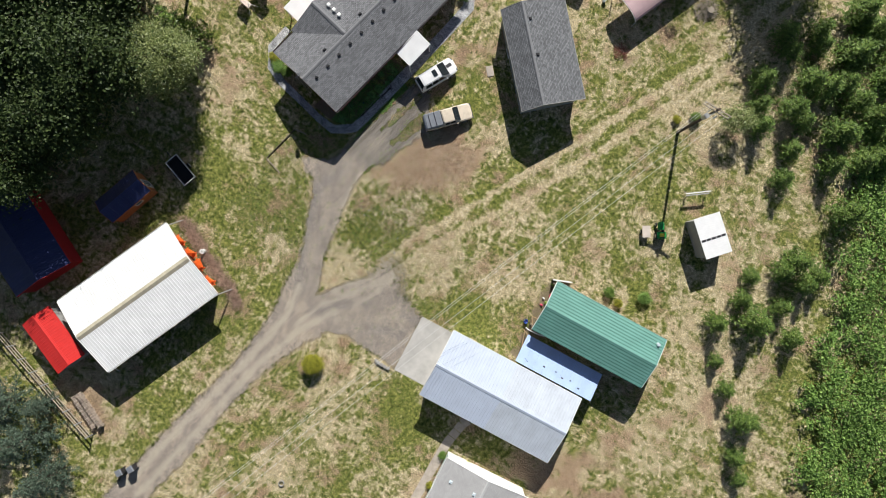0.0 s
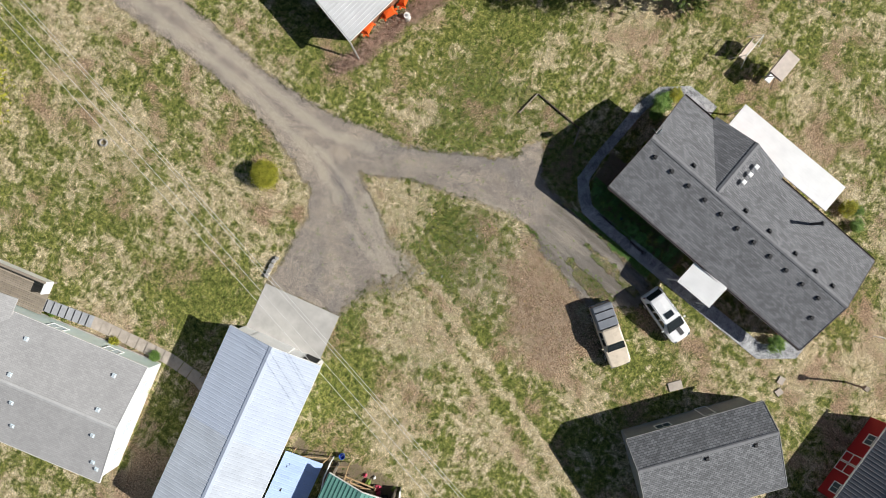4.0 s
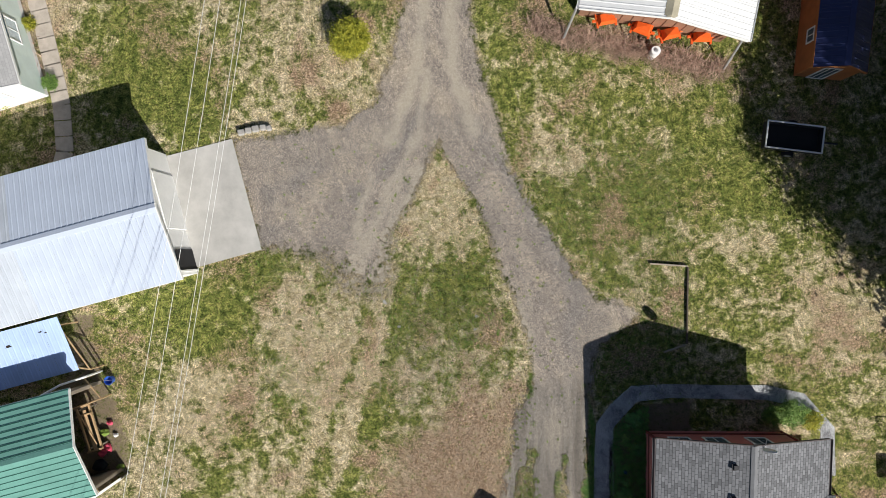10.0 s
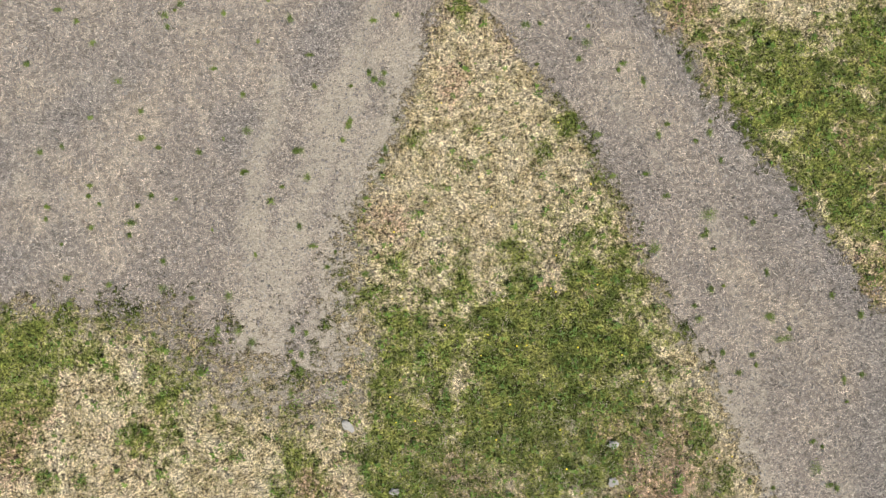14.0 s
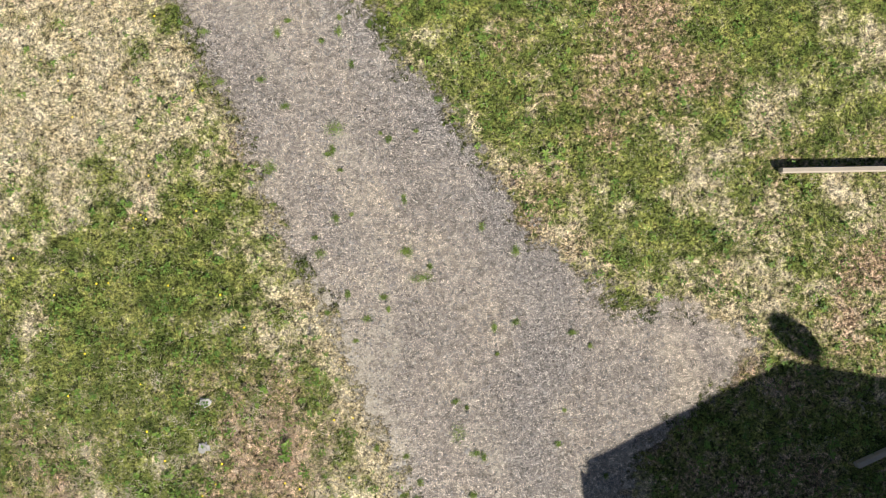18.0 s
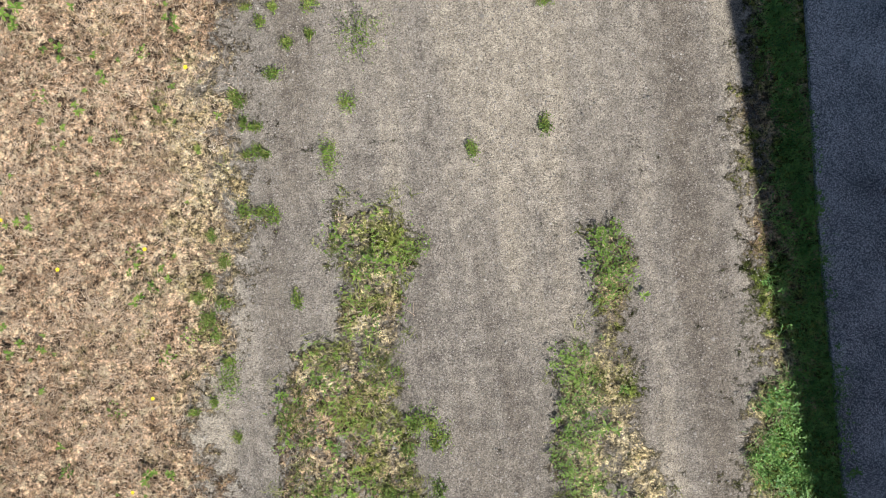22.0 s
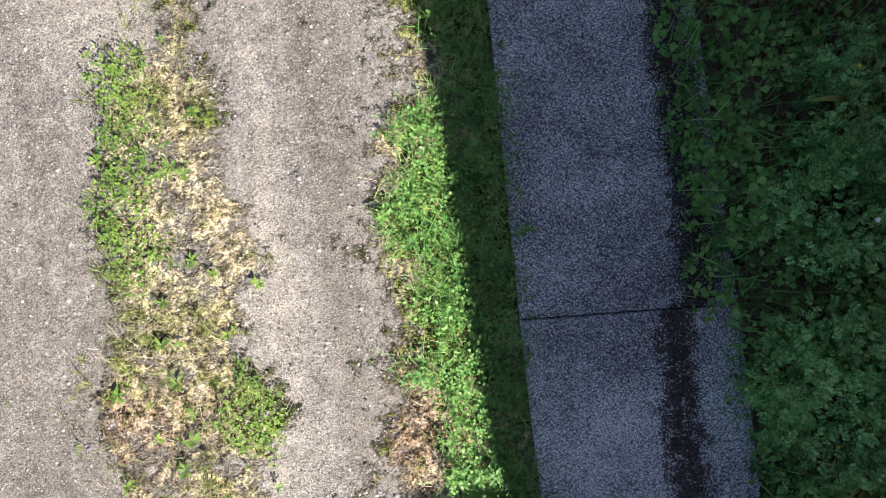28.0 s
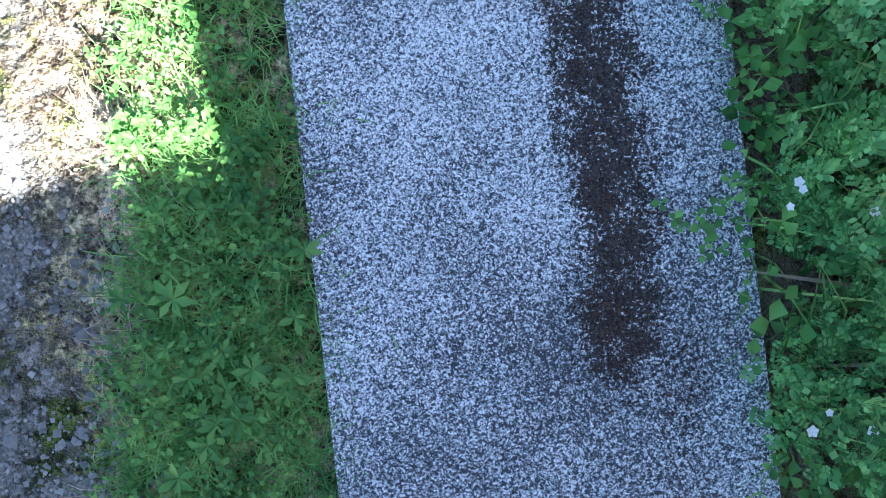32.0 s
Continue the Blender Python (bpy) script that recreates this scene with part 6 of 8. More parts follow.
far_pole = thing("utility_pole", "tall dark wooden utility pole beyond the yard", "utility pole", pose(-4.3, 45.2, 0))
part("pole", rod((0, 0, 0), (0, 0, 9.5), 0.17, 0.12, 12), POLE_WOOD, far_pole)
part("crossarm", box(2.4, 0.1, 0.12, (0, 0, 9.15), 0.01), WEATHERED, far_pole)

# stored lumber and clutter at the green shed's open end
rack = thing("lumber_rack", "long pale timber frame lying at the green shed", "rack", pose(-18.85, -9.45, 0, 0, 0, -72))
for y in (-0.34, 0.34):
    part("side_rail", box(2.5, 0.09, 0.12, (0, y, 0.72), 0.01), FRESH_WOOD, rack)
for x in (-1.2, -0.75, 1.2):
    part("cross_bar", box(0.09, 0.85, 0.09, (x, 0, 0.82), 0.01), FRESH_WOOD, rack)
part("plank", box(2.2, 0.2, 0.04, (0.1, 0.05, 0.8), 0.005), FRESH_WOOD, rack)
part("brace", rod((-1.1, -0.3, 0.8), (0.9, 0.25, 0.9), 0.035), FRESH_WOOD, rack)
for x in (-1.05, 1.05):
    for y in (-0.3, 0.3):
        part("leg", box(0.07, 0.07, 0.68, (x, y, 0.34)), WEATHERED, rack)
frame_ = thing("pole_frame", "rough pole frame at the open lean-to end", "frame")
for a, b in (((-19.9, -3.9, 1.75), (-18.5, -6.2, 1.3)), ((-18.5, -6.2, 1.3), (-19.5, -6.05, 1.35)), ((-18.5, -6.2, 1.3), (-18.5, -6.25, 0)), ((-19.95, -3.9, 1.75), (-19.95, -3.9, 0)), ((-19.0, -6.75, 1.0), (-18.15, -7.8, 0.9)), ((-19.75, -8.45, 0.95), (-18.05, -7.8, 0.95)), ((-18.1, -7.82, 0.95), (-18.1, -7.82, 0)), ((-19.7, -8.42, 0.95), (-19.7, -8.42, 0)), ((-19.0, -6.75, 1.0), (-19.0, -6.75, 0))):
    part("pole", rod(a, b, 0.045, 0.04, 7), FRESH_WOOD, frame_)
wing = thing("low_wing_wall", "low white board wall beside the open shed end", "wall", pose(-17.85, -12.6, 0, 0, 0, 35))
part("board", box(1.95, 0.08, 0.9, (0, 0, 0.45), 0.01), GREY_WALL, wing)
part("cap", box(2.0, 0.14, 0.06, (0, 0, 0.93), 0.01), WHITE_PAINT, wing)
curb = thing("eave_rail", "bent white pipe rail from the green shed's corner", "rail")
for a, b in (((-20.2, -7.3, 2.6), (-19.5, -6.85, 2.2)), ((-19.5, -6.85, 2.2), (-18.6, -6.55, 1.5)), ((-18.6, -6.55, 1.5), (-18.6, -6.55, 0.0))):
    part("pipe", rod(a, b, 0.06, 0.06, 10), WHITE_PAINT, curb)
for k, (x, y, m, r) in enumerate(((-18.2, -10.7, PINK_PAINT, 0.28), (-18.5, -11.0, PINK_PAINT, 0.2), (-18.1, -9.35, PINK_PAINT, 0.16), (-17.8, -10.0, WHITE_PAINT, 0.14), (-18.6, -11.6, BLACK, 0.35), (-18.35, -9.85, LEAF_WEED, 0.24), (-17.5, -11.7, LEAF_WEED, 0.2))):
    o = part("heap", lump(r, (1.1, 0.8, 0.7), 0.5, (0, 0, r * 0.5), k, 2), m, None)
    o.matrix_basis = pose(x, y, 0)
    tagged(o, "crumpled heap of stored cloth and sacks" if k < 5 else "small bushy potted plant at the shed end", "heap" if k < 5 else "plant", "heaps at the green shed" if k < 5 else "potted plants")
bucket = thing("bucket", "blue plastic bucket on the grass", "bucket", pose(-18.05, -7.0, 0))
part("tub", loft([[(r * math.cos(a), r * math.sin(a), z) for a in np.linspace(0, 6.283, 16, endpoint=False)] for r, z in ((0.18, 0), (0.24, 0.38), (0.22, 0.38), (0.165, 0.03))]), BLUE_PLASTIC, bucket)
part("handle", rod((-0.24, 0, 0.38), (0.24, 0.05, 0.42), 0.012), GALV, bucket)

# firewood, fence and clutter
def stack(name, label, at, heading, n, rows, group):
    top = thing(name, label, "firewood", pose(*at, 0, 0, 0, heading))
    log = part("log", rod((0, -0.2, 0), (0, 0.2, 0), 0.08, 0.07, 6), FIREWOOD, top)
    for i in range(n):
        for j in range(rows):
            again(log, pose(-n * 0.08 + i * 0.165 + 0.05 * RNG.uniform(-1, 1), RNG.uniform(-0.06, 0.06), 0.08 + j * 0.14, 0, RNG.uniform(0, 180), RNG.uniform(-12, 12)))
    bpy.data.objects.remove(log)


stack("firewood_stack", "long row of split pale firewood", (8.3, 30.7), -12, 26, 5, "")
stack("firewood_stack", "second row of split firewood", (8.6, 31.3), -12, 24, 4, "")
stack("firewood_stack", "grey firewood row beside the red shed", (1.9, -41.5), -65, 22, 5, "")
fence = thing("fence", "low dark board fence behind the barn", "fence")
for k in range(9):
    a, b = Vector((6.4 + k * 1.75, 32.6 - k * 0.17)), Vector((8.15 + k * 1.75, 32.43 - k * 0.17))
    part("post", box(0.1, 0.1, 1.3, (a.x, a.y, 0.65)), GALV, fence)
    for z in (0.35, 0.75, 1.15):
        o = part("board", box((b - a).length, 0.03, 0.14, (0, 0, 0)), WEATHERED, fence)
        o.matrix_basis = pose((a.x + b.x) / 2, (a.y + b.y) / 2, z, 0, 0, math.degrees(math.atan2(b.y - a.y, b.x - a.x)))
for k, (x, y, label, m) in enumerate(((-1.0, -36.8, "white plastic bucket by the carport", WHITE_PAINT), (-0.2, -37.4, "blue bucket by the carport", BLUE_PLASTIC), (0.1, -39.2, "pale green tub by the carport", VENT_PALE), (0.7, -41.2, "dark drum lying in the shade", BLACK), (-0.2, -40.6, "dark drum near the carport", BLACK))):
    o = thing("bucket" if k < 3 else "drum", label, "bucket" if k < 3 else "drum", pose(x, y, 0))
    h, r = (0.36, 0.2) if k < 3 else (0.8, 0.3)
    part("tub", loft([[(q * math.cos(a), q * math.sin(a), z) for a in np.linspace(0, 6.283, 16, endpoint=False)] for q, z in ((r * 0.85, 0), (r, h), (r * 0.92, h), (r * 0.78, 0.04))]), m, o)
cartb = thing("wheelbarrow", "orange and black wheelbarrow by the red shed", "wheelbarrow", pose(3.9, -41.6, 0, 0, 0, 30))
part("tray", loft([[(-0.4, -0.25, 0.35), (0.4, -0.25, 0.35), (0.4, 0.25, 0.35), (-0.4, 0.25, 0.35)], [(-0.6, -0.38, 0.65), (0.55, -0.34, 0.6), (0.55, 0.34, 0.6), (-0.6, 0.38, 0.65)]]), ORANGE, cartb)
for s in (1, -1):
    part("handle", rod((-1.1, s * 0.28, 0.6), (0.7, s * 0.15, 0.25), 0.025), WEATHERED, cartb)
part("wheel", rod((0.75, -0.05, 0.2), (0.75, 0.05, 0.2), 0.2, n=16), BLACK, cartb)
def twig_heap(name, label, x, y, r, n, paint, seed, group=""):
    """A low tangle of thrown-together sticks."""
    g = np.random.default_rng(seed)
    bm = bmesh.new()
    for _ in range(n):
        k, a, t = r * math.sqrt(g.uniform()) * 0.8, g.uniform(0, 6.28), g.uniform(0, 6.28)
        l = r * g.uniform(0.3, 0.8)
        c = Vector((k * math.cos(a), k * math.sin(a), 0.03 + 0.32 * r * g.uniform() * (1 - k / r)))
        d = Vector((math.cos(t), math.sin(t), g.uniform(-0.2, 0.25))) * l / 2
        rod(c - d + Vector((0, 0, 0.05)), c + d + Vector((0, 0, 0.05)), r * 0.022 * g.uniform(0.5, 1.6), 0.006, 5, bm)
    o = part(name, bm, paint, None)
    o.matrix_basis = pose(x, y, 0)
    tagged(o, label, "heap", group)


twig_heap("brush_heap", "reddish heap of brush and scrap in the grass", -5.95, -34.2, 1.0, 90, plain("reddish_sticks", (0.26, 0.11, 0.08), 0.9, piece=0.3), 9)
stump = part("tree_stump", rod((0, 0, 0), (0, 0, 0.5), 0.4, 0.33, 14), WEATHERED, None)
stump.matrix_basis = pose(-9.7, -43.6, 0)
tagged(stump, "grey sawn tree stump amid cut brush", "stump")
twig_heap("cut_brush", "low grey heap of cut brush round a stump", -9.3, -43.4, 1.5, 150, WEATHERED, 20, "brush heaps")
twig_heap("cut_brush", "low grey heap of cut brush in the grass", -8.2, -39.3, 0.8, 70, BARK, 21, "brush heaps")
# flat pale lumps added in place of light-grey patches in the turf
for k, (x, y, w, d) in enumerate(((1.68, -3.42, 0.32, 0.2), (1.62, -4.13, 0.26, 0.26), (-3.29, -2.72, 0.22, 0.4), (-2.5, -4.05, 0.2, 0.3))):
    o = part("half_buried_stone", lump(1, (w * 0.3, d * 0.3, 0.014), 1.2, (0, 0, 0), 30 + k, 2), BLOCK, None)
    o.matrix_basis = pose(x, y, float(land(np.array([x]), np.array([y]))[0]) + 0.02, 0, 0, 25 * k)
    tagged(o, "pale flat lump for a light-grey patch in the turf", "stone", "sunken stones")

# ---- walks round the houses ----
walk_pave = tagged(new("pavement"), "exposed-aggregate concrete walk round the house", "pavement", kind="structure")
WALK = [(12.9, -28.3, 1.5), (10.4, -28.4, 1.5), (8.75, -26.6, 1.2), (8.66, -23.2, 1.12), (8.66, -20.7, 1.12), (8.66, -18.3, 1.12), (8.66, -15.9, 1.12), (8.66, -13.47, 1.13), (8.64, -11.05, 1.03), (8.68, -9.35, 0.95), (9.35, -8.5, 0.95), (10.25, -7.62, 0.9), (12.2, -7.45, 0.75), (14.8, -7.5, 0.75), (17.4, -7.5, 0.8), (19.3, -7.9, 0.8), (20.75, -9.5, 0.8), (20.8, -12.0, 0.8)]
sides = []
for i, (x, y, w) in enumerate(WALK):
    a, b = Vector(WALK[max(0, i - 1)][:2]), Vector(WALK[min(len(WALK) - 1, i + 1)][:2])
    if 3 <= i <= 8:
        d = Vector((0.04, 1.0))
    else:
        d = (b - a).normalized()
    nrm = Vector((-d.y, d.x)) * w / 2
    sides.append((Vector((x, y)) + nrm, Vector((x, y)) - nrm, d))
# slabs between the open joints; the bends within them are cast in one
for a, b in ((0, 2), (2, 4), (4, 5), (5, 7), (7, 12), (12, 14), (14, 17)):
    run = [(l.copy(), r.copy()) for l, r, _ in sides[a:b + 1]]
    for q, k, sign in ((0, a, 1), (-1, b, -1)):
        for side in run[q]:
            side += sides[k][2] * 0.003 * sign
    pts = [l for l, _ in run] + [r for _, r in reversed(run)]
    bm = slab([tuple(p) for p in pts], -0.12, 0.03)
    top_edges = [e for e in bm.edges if all(v.co.z > 0 for v in e.verts)]
    bmesh.ops.bevel(bm, geom=top_edges, offset=0.006, segments=2, affect="EDGES")
    part("slab", bm, AGGREGATE, walk_pave)
side_walk = tagged(new("side_path"), "cracked pale concrete path by the mobile home", "path", kind="structure")
LINE = [(-22.55, 14.5), (-21.6, 10.8), (-20.9, 7.9), (-20.7, 5.3), (-20.9, 4.6)]
places = []
for a, b in zip(LINE, LINE[1:]):
    a, b = Vector(a), Vector(b)
    m = max(1, round((b - a).length / 0.82))
    places += [(a.lerp(b, (j + 0.5) / m), b - a) for j in range(m)]
for p, q in places:
    o = part("slab", box(0.815, 0.95, 0.12, (0, 0, -0.035), 0.008), OLD_CONCRETE, side_walk)
    o.matrix_basis = pose(p.x, p.y, 0, 0, 0, math.degrees(math.atan2(q.y, q.x)))
pot = thing("glazed_pot", "round teal glazed pot among the bed plants", "pot", pose(9.76, -11.81, 0.0))
part("bowl", loft([[(r * math.cos(a), r * math.sin(a), z) for a in np.linspace(0, 6.283, 24, endpoint=False)] for r, z in ((0.055, 0), (0.088, 0.12), (0.092, 0.22), (0.082, 0.27), (0.070, 0.27), (0.078, 0.22), (0.06, 0.2))]), GLAZED, pot, smooth=True)


# ---- trees and bushes ----
def tube_arrays(a, b, r0, r1, n=6):
    a, b = np.array(a, float), np.array(b, float)
    d = (b - a) / max(1e-6, np.linalg.norm(b - a))
    u = np.cross(d, (0.3, 0.9, 0.1))
    u /= np.linalg.norm(u)
    w = np.cross(d, u)
    t = np.linspace(0, 2 * np.pi, n, endpoint=False)[:, None]
    ring = np.cos(t) * u + np.sin(t) * w
    v = np.concatenate([a + ring * r0, b + ring * r1])
    i = np.arange(n)
    return v, [np.stack([i, (i + 1) % n, (i + 1) % n + n, i + n], 1)]


def fir_meshes(h, r, seed, leaves=26, paint=None, size=0.16, name="fir"):
    """A fir as a trunk and a crown of whorled branches set with short sprays."""
    g = np.random.default_rng(seed)
    wood, sprays = [tube_arrays((0, 0, 0), (0, 0, h * 0.95), 0.035 * h / 2 + 0.02, 0.01)], []
    for z in np.arange(0.08 * h, h, 0.075 * h + 0.05):
        k = 1 - z / h
        for a in g.uniform(0, 2 * np.pi) + np.arange(7) * 2 * np.pi / 7 + g.normal(0, 0.2, 7):
            ln = r * (k ** 0.8) * g.uniform(0.75, 1.15) + 0.08
            tip = np.array([np.cos(a) * ln, np.sin(a) * ln, z + ln * g.uniform(0.0, 0.3)])
            root = np.array([0, 0, z])
            wood.append(tube_arrays(root, tip, 0.012 + 0.008 * h / 3, 0.004, 4))
            n = max(5, int(leaves * ln / r))
            t = g.uniform(0.12, 1.0, n)[:, None]
            p = root + (tip - root) * t + g.normal(0, 0.05 * ln + 0.015, (n, 3)) * (1, 1, 0.4)
            sprays.append(leaf_arrays(p, g.uniform(0.7, 1.4, n) * size, g, 0.5, 0.3, 0.05))
    return raw_mesh("trunk", *merged(*wood), BARK), raw_mesh("crown", *merged(*sprays), paint or NEEDLES)


def broad_meshes(h, r, seed, n_clump=70, leaves=110, size=0.2, paint=None, low=0.3):
    """A broad-leaved tree: tapered trunk, limbs to clumps, an uneven crown with gaps."""
    g = np.random.default_rng(seed)
    wood, crown = [tube_arrays((0, 0, 0), (0.1, 0.05, h * 0.5), 0.016 * h, 0.01 * h, 9)], []
    lobes = g.normal(0, 1, (7, 3))
    lobes /= np.linalg.norm(lobes, axis=1)[:, None]
    for _ in range(n_clump):
        d = g.normal(0, 1, 3)
        d /= np.linalg.norm(d)
        bulge = 0.72 + 0.45 * max(0, (lobes @ d).max() - 0.5)
        k = g.uniform(0.45, 1.0) ** 0.5 * bulge
        c = np.array([d[0] * r * k, d[1] * r * k, h * (low + (1 - low) / 2) + d[2] * h * (1 - low) / 2 * k])
        if g.uniform() < 0.5:
            wood.append(tube_arrays((0, 0, h * g.uniform(0.25, 0.5)), c, 0.008 * h, 0.01, 5))
        q = r * g.uniform(0.13, 0.24)
        p = c + g.normal(0, 1, (leaves, 3)) * (q, q, q * 0.55)
        crown.append(leaf_arrays(p, g.uniform(0.6, 1.3, leaves) * size, g, 0.6, 0.6, 0.1))
    return raw_mesh("trunk", *merged(*wood), BARK), raw_mesh("crown", *merged(*crown), paint or LEAF_WOOD)


def plant(name, label, category, meshes, x, y, turn=0.0, scale=1.0, group=""):
    o = thing(name, label, category, pose(x, y, -0.02, 0, 0, turn), group)
    o.scale = (scale,) * 3
    for me in meshes:
        c = new(me.name.split(".")[0], me)
        c.parent = o
    return o


FIRS = [fir_meshes(3.4, 1.7, s, 34, None, 0.3) for s in (1, 2, 3)]
YOUNG = [(-18.5, -45.9), (-18.4, -41.8), (-24.7, -47.0), (-23.3, -49.6), (-24.0, -53.6), (-19.2, -49.4), (-22.0, -44.8), (-21.0, -53.5), (-24.4, -41.5), (-29.5, -40.3), (-27.0, -46.7), (-27.6, -50.5), (-20.0, -39.7), (-31.6, -26.3), (-32.5, -24.0), (-32.2, -20.5), (-35.0, -17.6),
         (-37.7, -16.1), (-43.1, -11.7), (-38.9, -24.5), (-36.4, -23.7), (-42.0, -15.4), (-36.1, -26.2), (-33.5, -28.9), (-45.1, -10.4), (-28.5, -43.6), (-31.5, -46.0), (-34.0, -37.5), (-36.5, -31.0), (-16.9, -46.8), (-32.4, -44.1), (-23.6, -50.3), (-26.9, -35.8), (-31.6, -42.6), (-23.1, -53.2), (-27.6, -42.9), (-20.5, -48.4), (-33.4, -43.5), (-29.4, -47.1), (-23.5, -45.3), (-21.9, -53.1), (-21.5, -38.1), (-22.7, -41.6), (-34.7, -23.0), (-36.1, -29.5), (-40.8, -14.8), (-33.8, -30.5), (-26.5, -53.0), (-25.5, -38.5)]
for k, (x, y) in enumerate(YOUNG):
    small = 0.7 if -40 < y < -9 and k < 25 and k >= 13 else 1.0
    plant("young_fir", "young bushy green fir in rough grass", "fir tree", FIRS[k % 3], x, y, 47 * k, small * (0.85 + 0.12 * (k % 4)), "young firs")
SPRUCE = fir_meshes(9.0, 3.0, 8, 110, NEEDLES_BLUE, 0.27)
for k, (x, y, s) in enumerate(((10.2, 35.6, 1.0), (6.2, 37.0, 0.85), (14.8, 35.2, 1.05), (11.8, 32.9, 0.55))):
    plant("spruce", "blue-grey spruce beyond the fence", "spruce tree", SPRUCE, x, y, 70 * k, s, "spruces by the fence")
PALE = broad_meshes(11.5, 3.7, 21, 150, 210, 0.2, LEAF_PALE, 0.2)
plant("pale_leaved_tree", "tall tree with pale shining leaves at the wood edge", "tree", PALE, 25.2, -1.2, 0, 0.9)
DARK = [broad_meshes(14.0, 4.6, s, 130, 100, 0.32, LEAF_WOOD, 0.25) for s in (31, 32, 33)]
WOOD = [(28.5, 2.6, 1.05), (33.0, -3.0, 1.1), (27.8, 8.6, 0.95), (34.0, 8.0, 1.15), (28.0, 15.2, 0.9), (33.0, 16.5, 1.05), (39.0, 1.0, 1.2), (39.5, 11.0, 1.2), (31.5, -8.5, 0.8), (38.0, -8.0, 1.1), (32.0, 24.0, 1.0), (38.5, 21.0, 1.15), (46.0, 6.5, 1.0), (44.0, -3.0, 1.2), (44.5, 16.0, 1.2)]
for k, (x, y, s) in enumerate(WOOD):
    plant("dark_wood_tree", "tall dark-leaved tree of the shady wood", "tree", DARK[k % 3], x, y, 83 * k, s, "trees of the wood")
plant("fir", "dark fir at the edge of the lawn", "fir tree", fir_meshes(9.5, 2.3, 41, 46, NEEDLES, 0.3), 26.6, -4.4)
for k, (x, y, s) in enumerate(((-9.0, -57.0, 0.95), (3.5, -54.5, 0.9), (9.5, -57.0, 0.95), (-2.5, -60.0, 0.9))):
    plant("dark_wood_tree", "tall dark-leaved tree beyond the carport", "tree", DARK[k % 3], x, y, 50 * k + 20, s, "trees beyond the carport")
plant("yellow_tree", "round tree with yellow-green leaves by the lawn", "tree", broad_meshes(6.0, 4.3, 51, 110, 90, 0.24, LEAF_YELLOW, 0.15), -14.6, 33.2)
plant("round_bush", "clipped round bush with bright yellow-green leaves", "bush", broad_meshes(1.5, 0.98, 52, 130, 150, 0.085, LEAF_YELLOW, 0.02), -5.1, 11.35)
plant("small_pale_tree", "small sparse tree with pale leaves under the wires", "tree", broad_meshes(3.2, 1.7, 53, 50, 60, 0.16, LEAF_PALE, 0.2), -19.2, -36.6)
SHRUB = [broad_meshes(1.0, 0.75, s, 40, 70, 0.10, p, 0.05) for s, p in ((61, LEAF_BRUSH), (62, LEAF_WEED), (63, LEAF_YELLOW))]
for k, (x, y, s) in enumerate(((18.6, -8.5, 1.0), (17.6, -8.7, 0.8), (19.7, -8.9, 0.8), (9.9, -27.0, 0.9), (11.2, -27.6, 0.7), (21.4, -24.6, 0.9), (20.9, -26.0, 0.7), (21.8, -25.4, 0.6), (-22.6, 12.2, 0.55), (-21.4, 9.0, 0.6), (-23.9, 17.3, 0.45), (-24.0, 8.0, 0.6), (-27.0, 7.4, 0.6), (-22.3, -15.2, 0.8), (-23.7, -15.0, 0.6),
                                (-25.3, -17.2, 0.9), (-16.2, -34.4, 0.8), (-15.0, -33.0, 0.6))):
    plant("shrub", ("low green shrub in a house bed", "bright leafy plant beside a wall", "yellow-green low shrub beside a wall")[k % 3], "shrub", SHRUB[k % 3], x, y, 61 * k, s, "shrubs")


def scatter(per_m2, x0, x1, y0, y1, keep, rng):
    """Random places in a rectangle, kept with the chance that keep(x, y) gives."""
    n = int(per_m2 * (x1 - x0) * (y1 - y0))
    x, y = rng.uniform(x0, x1, n), rng.uniform(y0, y1, n)
    ok = rng.uniform(0, 1, n) < keep(x, y)
    return x[ok], y[ok]


def grass(per_m2, rect, keep, h, w, rng, lean=(0.2, 0.9), tuft=0, spread_=0.03, fine=False):
    """Grass blades; with tuft, that many to a clump, thrown outwards from its heart."""
    x, y = scatter(per_m2 / max(1, tuft), *rect, keep, rng)
    if tuft:
        size = np.repeat(rng.gamma(3.0, 0.33, len(x)), tuft)
        x, y = np.repeat(x, tuft) + rng.normal(0, spread_, len(size)) * size, np.repeat(y, tuft) + rng.normal(0, spread_, len(size)) * size
    else:
        size = np.ones(len(x))
    n = len(x)
    p = np.c_[x, y, land(x, y) - 0.004]
    hh = rng.uniform(*h, n) * (0.6 + 0.4 * size)
    return (sliver_arrays if fine else blade_arrays)(p, hh, rng.uniform(*w, n), rng.uniform(*lean, n), rng)


def leafage(per_m2, rect, keep, size, high, rng, tilt=0.45, narrow=0.55):
    x, y = scatter(per_m2, *rect, keep, rng)
    n = len(x)
    p = np.c_[x, y, land(x, y) + rng.uniform(*high, n)]
    return leaf_arrays(p, rng.uniform(*size, n), rng, tilt, narrow)


def rosettes(per_m2, rect, keep, size, rng, n=9, narrow=0.34, high=0.02):
    x, y = scatter(per_m2, *rect, keep, rng)
    return rosette_arrays(np.c_[x, y, land(x, y) + rng.uniform(0.5, 1.5, len(x)) * high], rng.uniform(*size, len(x)), rng, n, narrow)


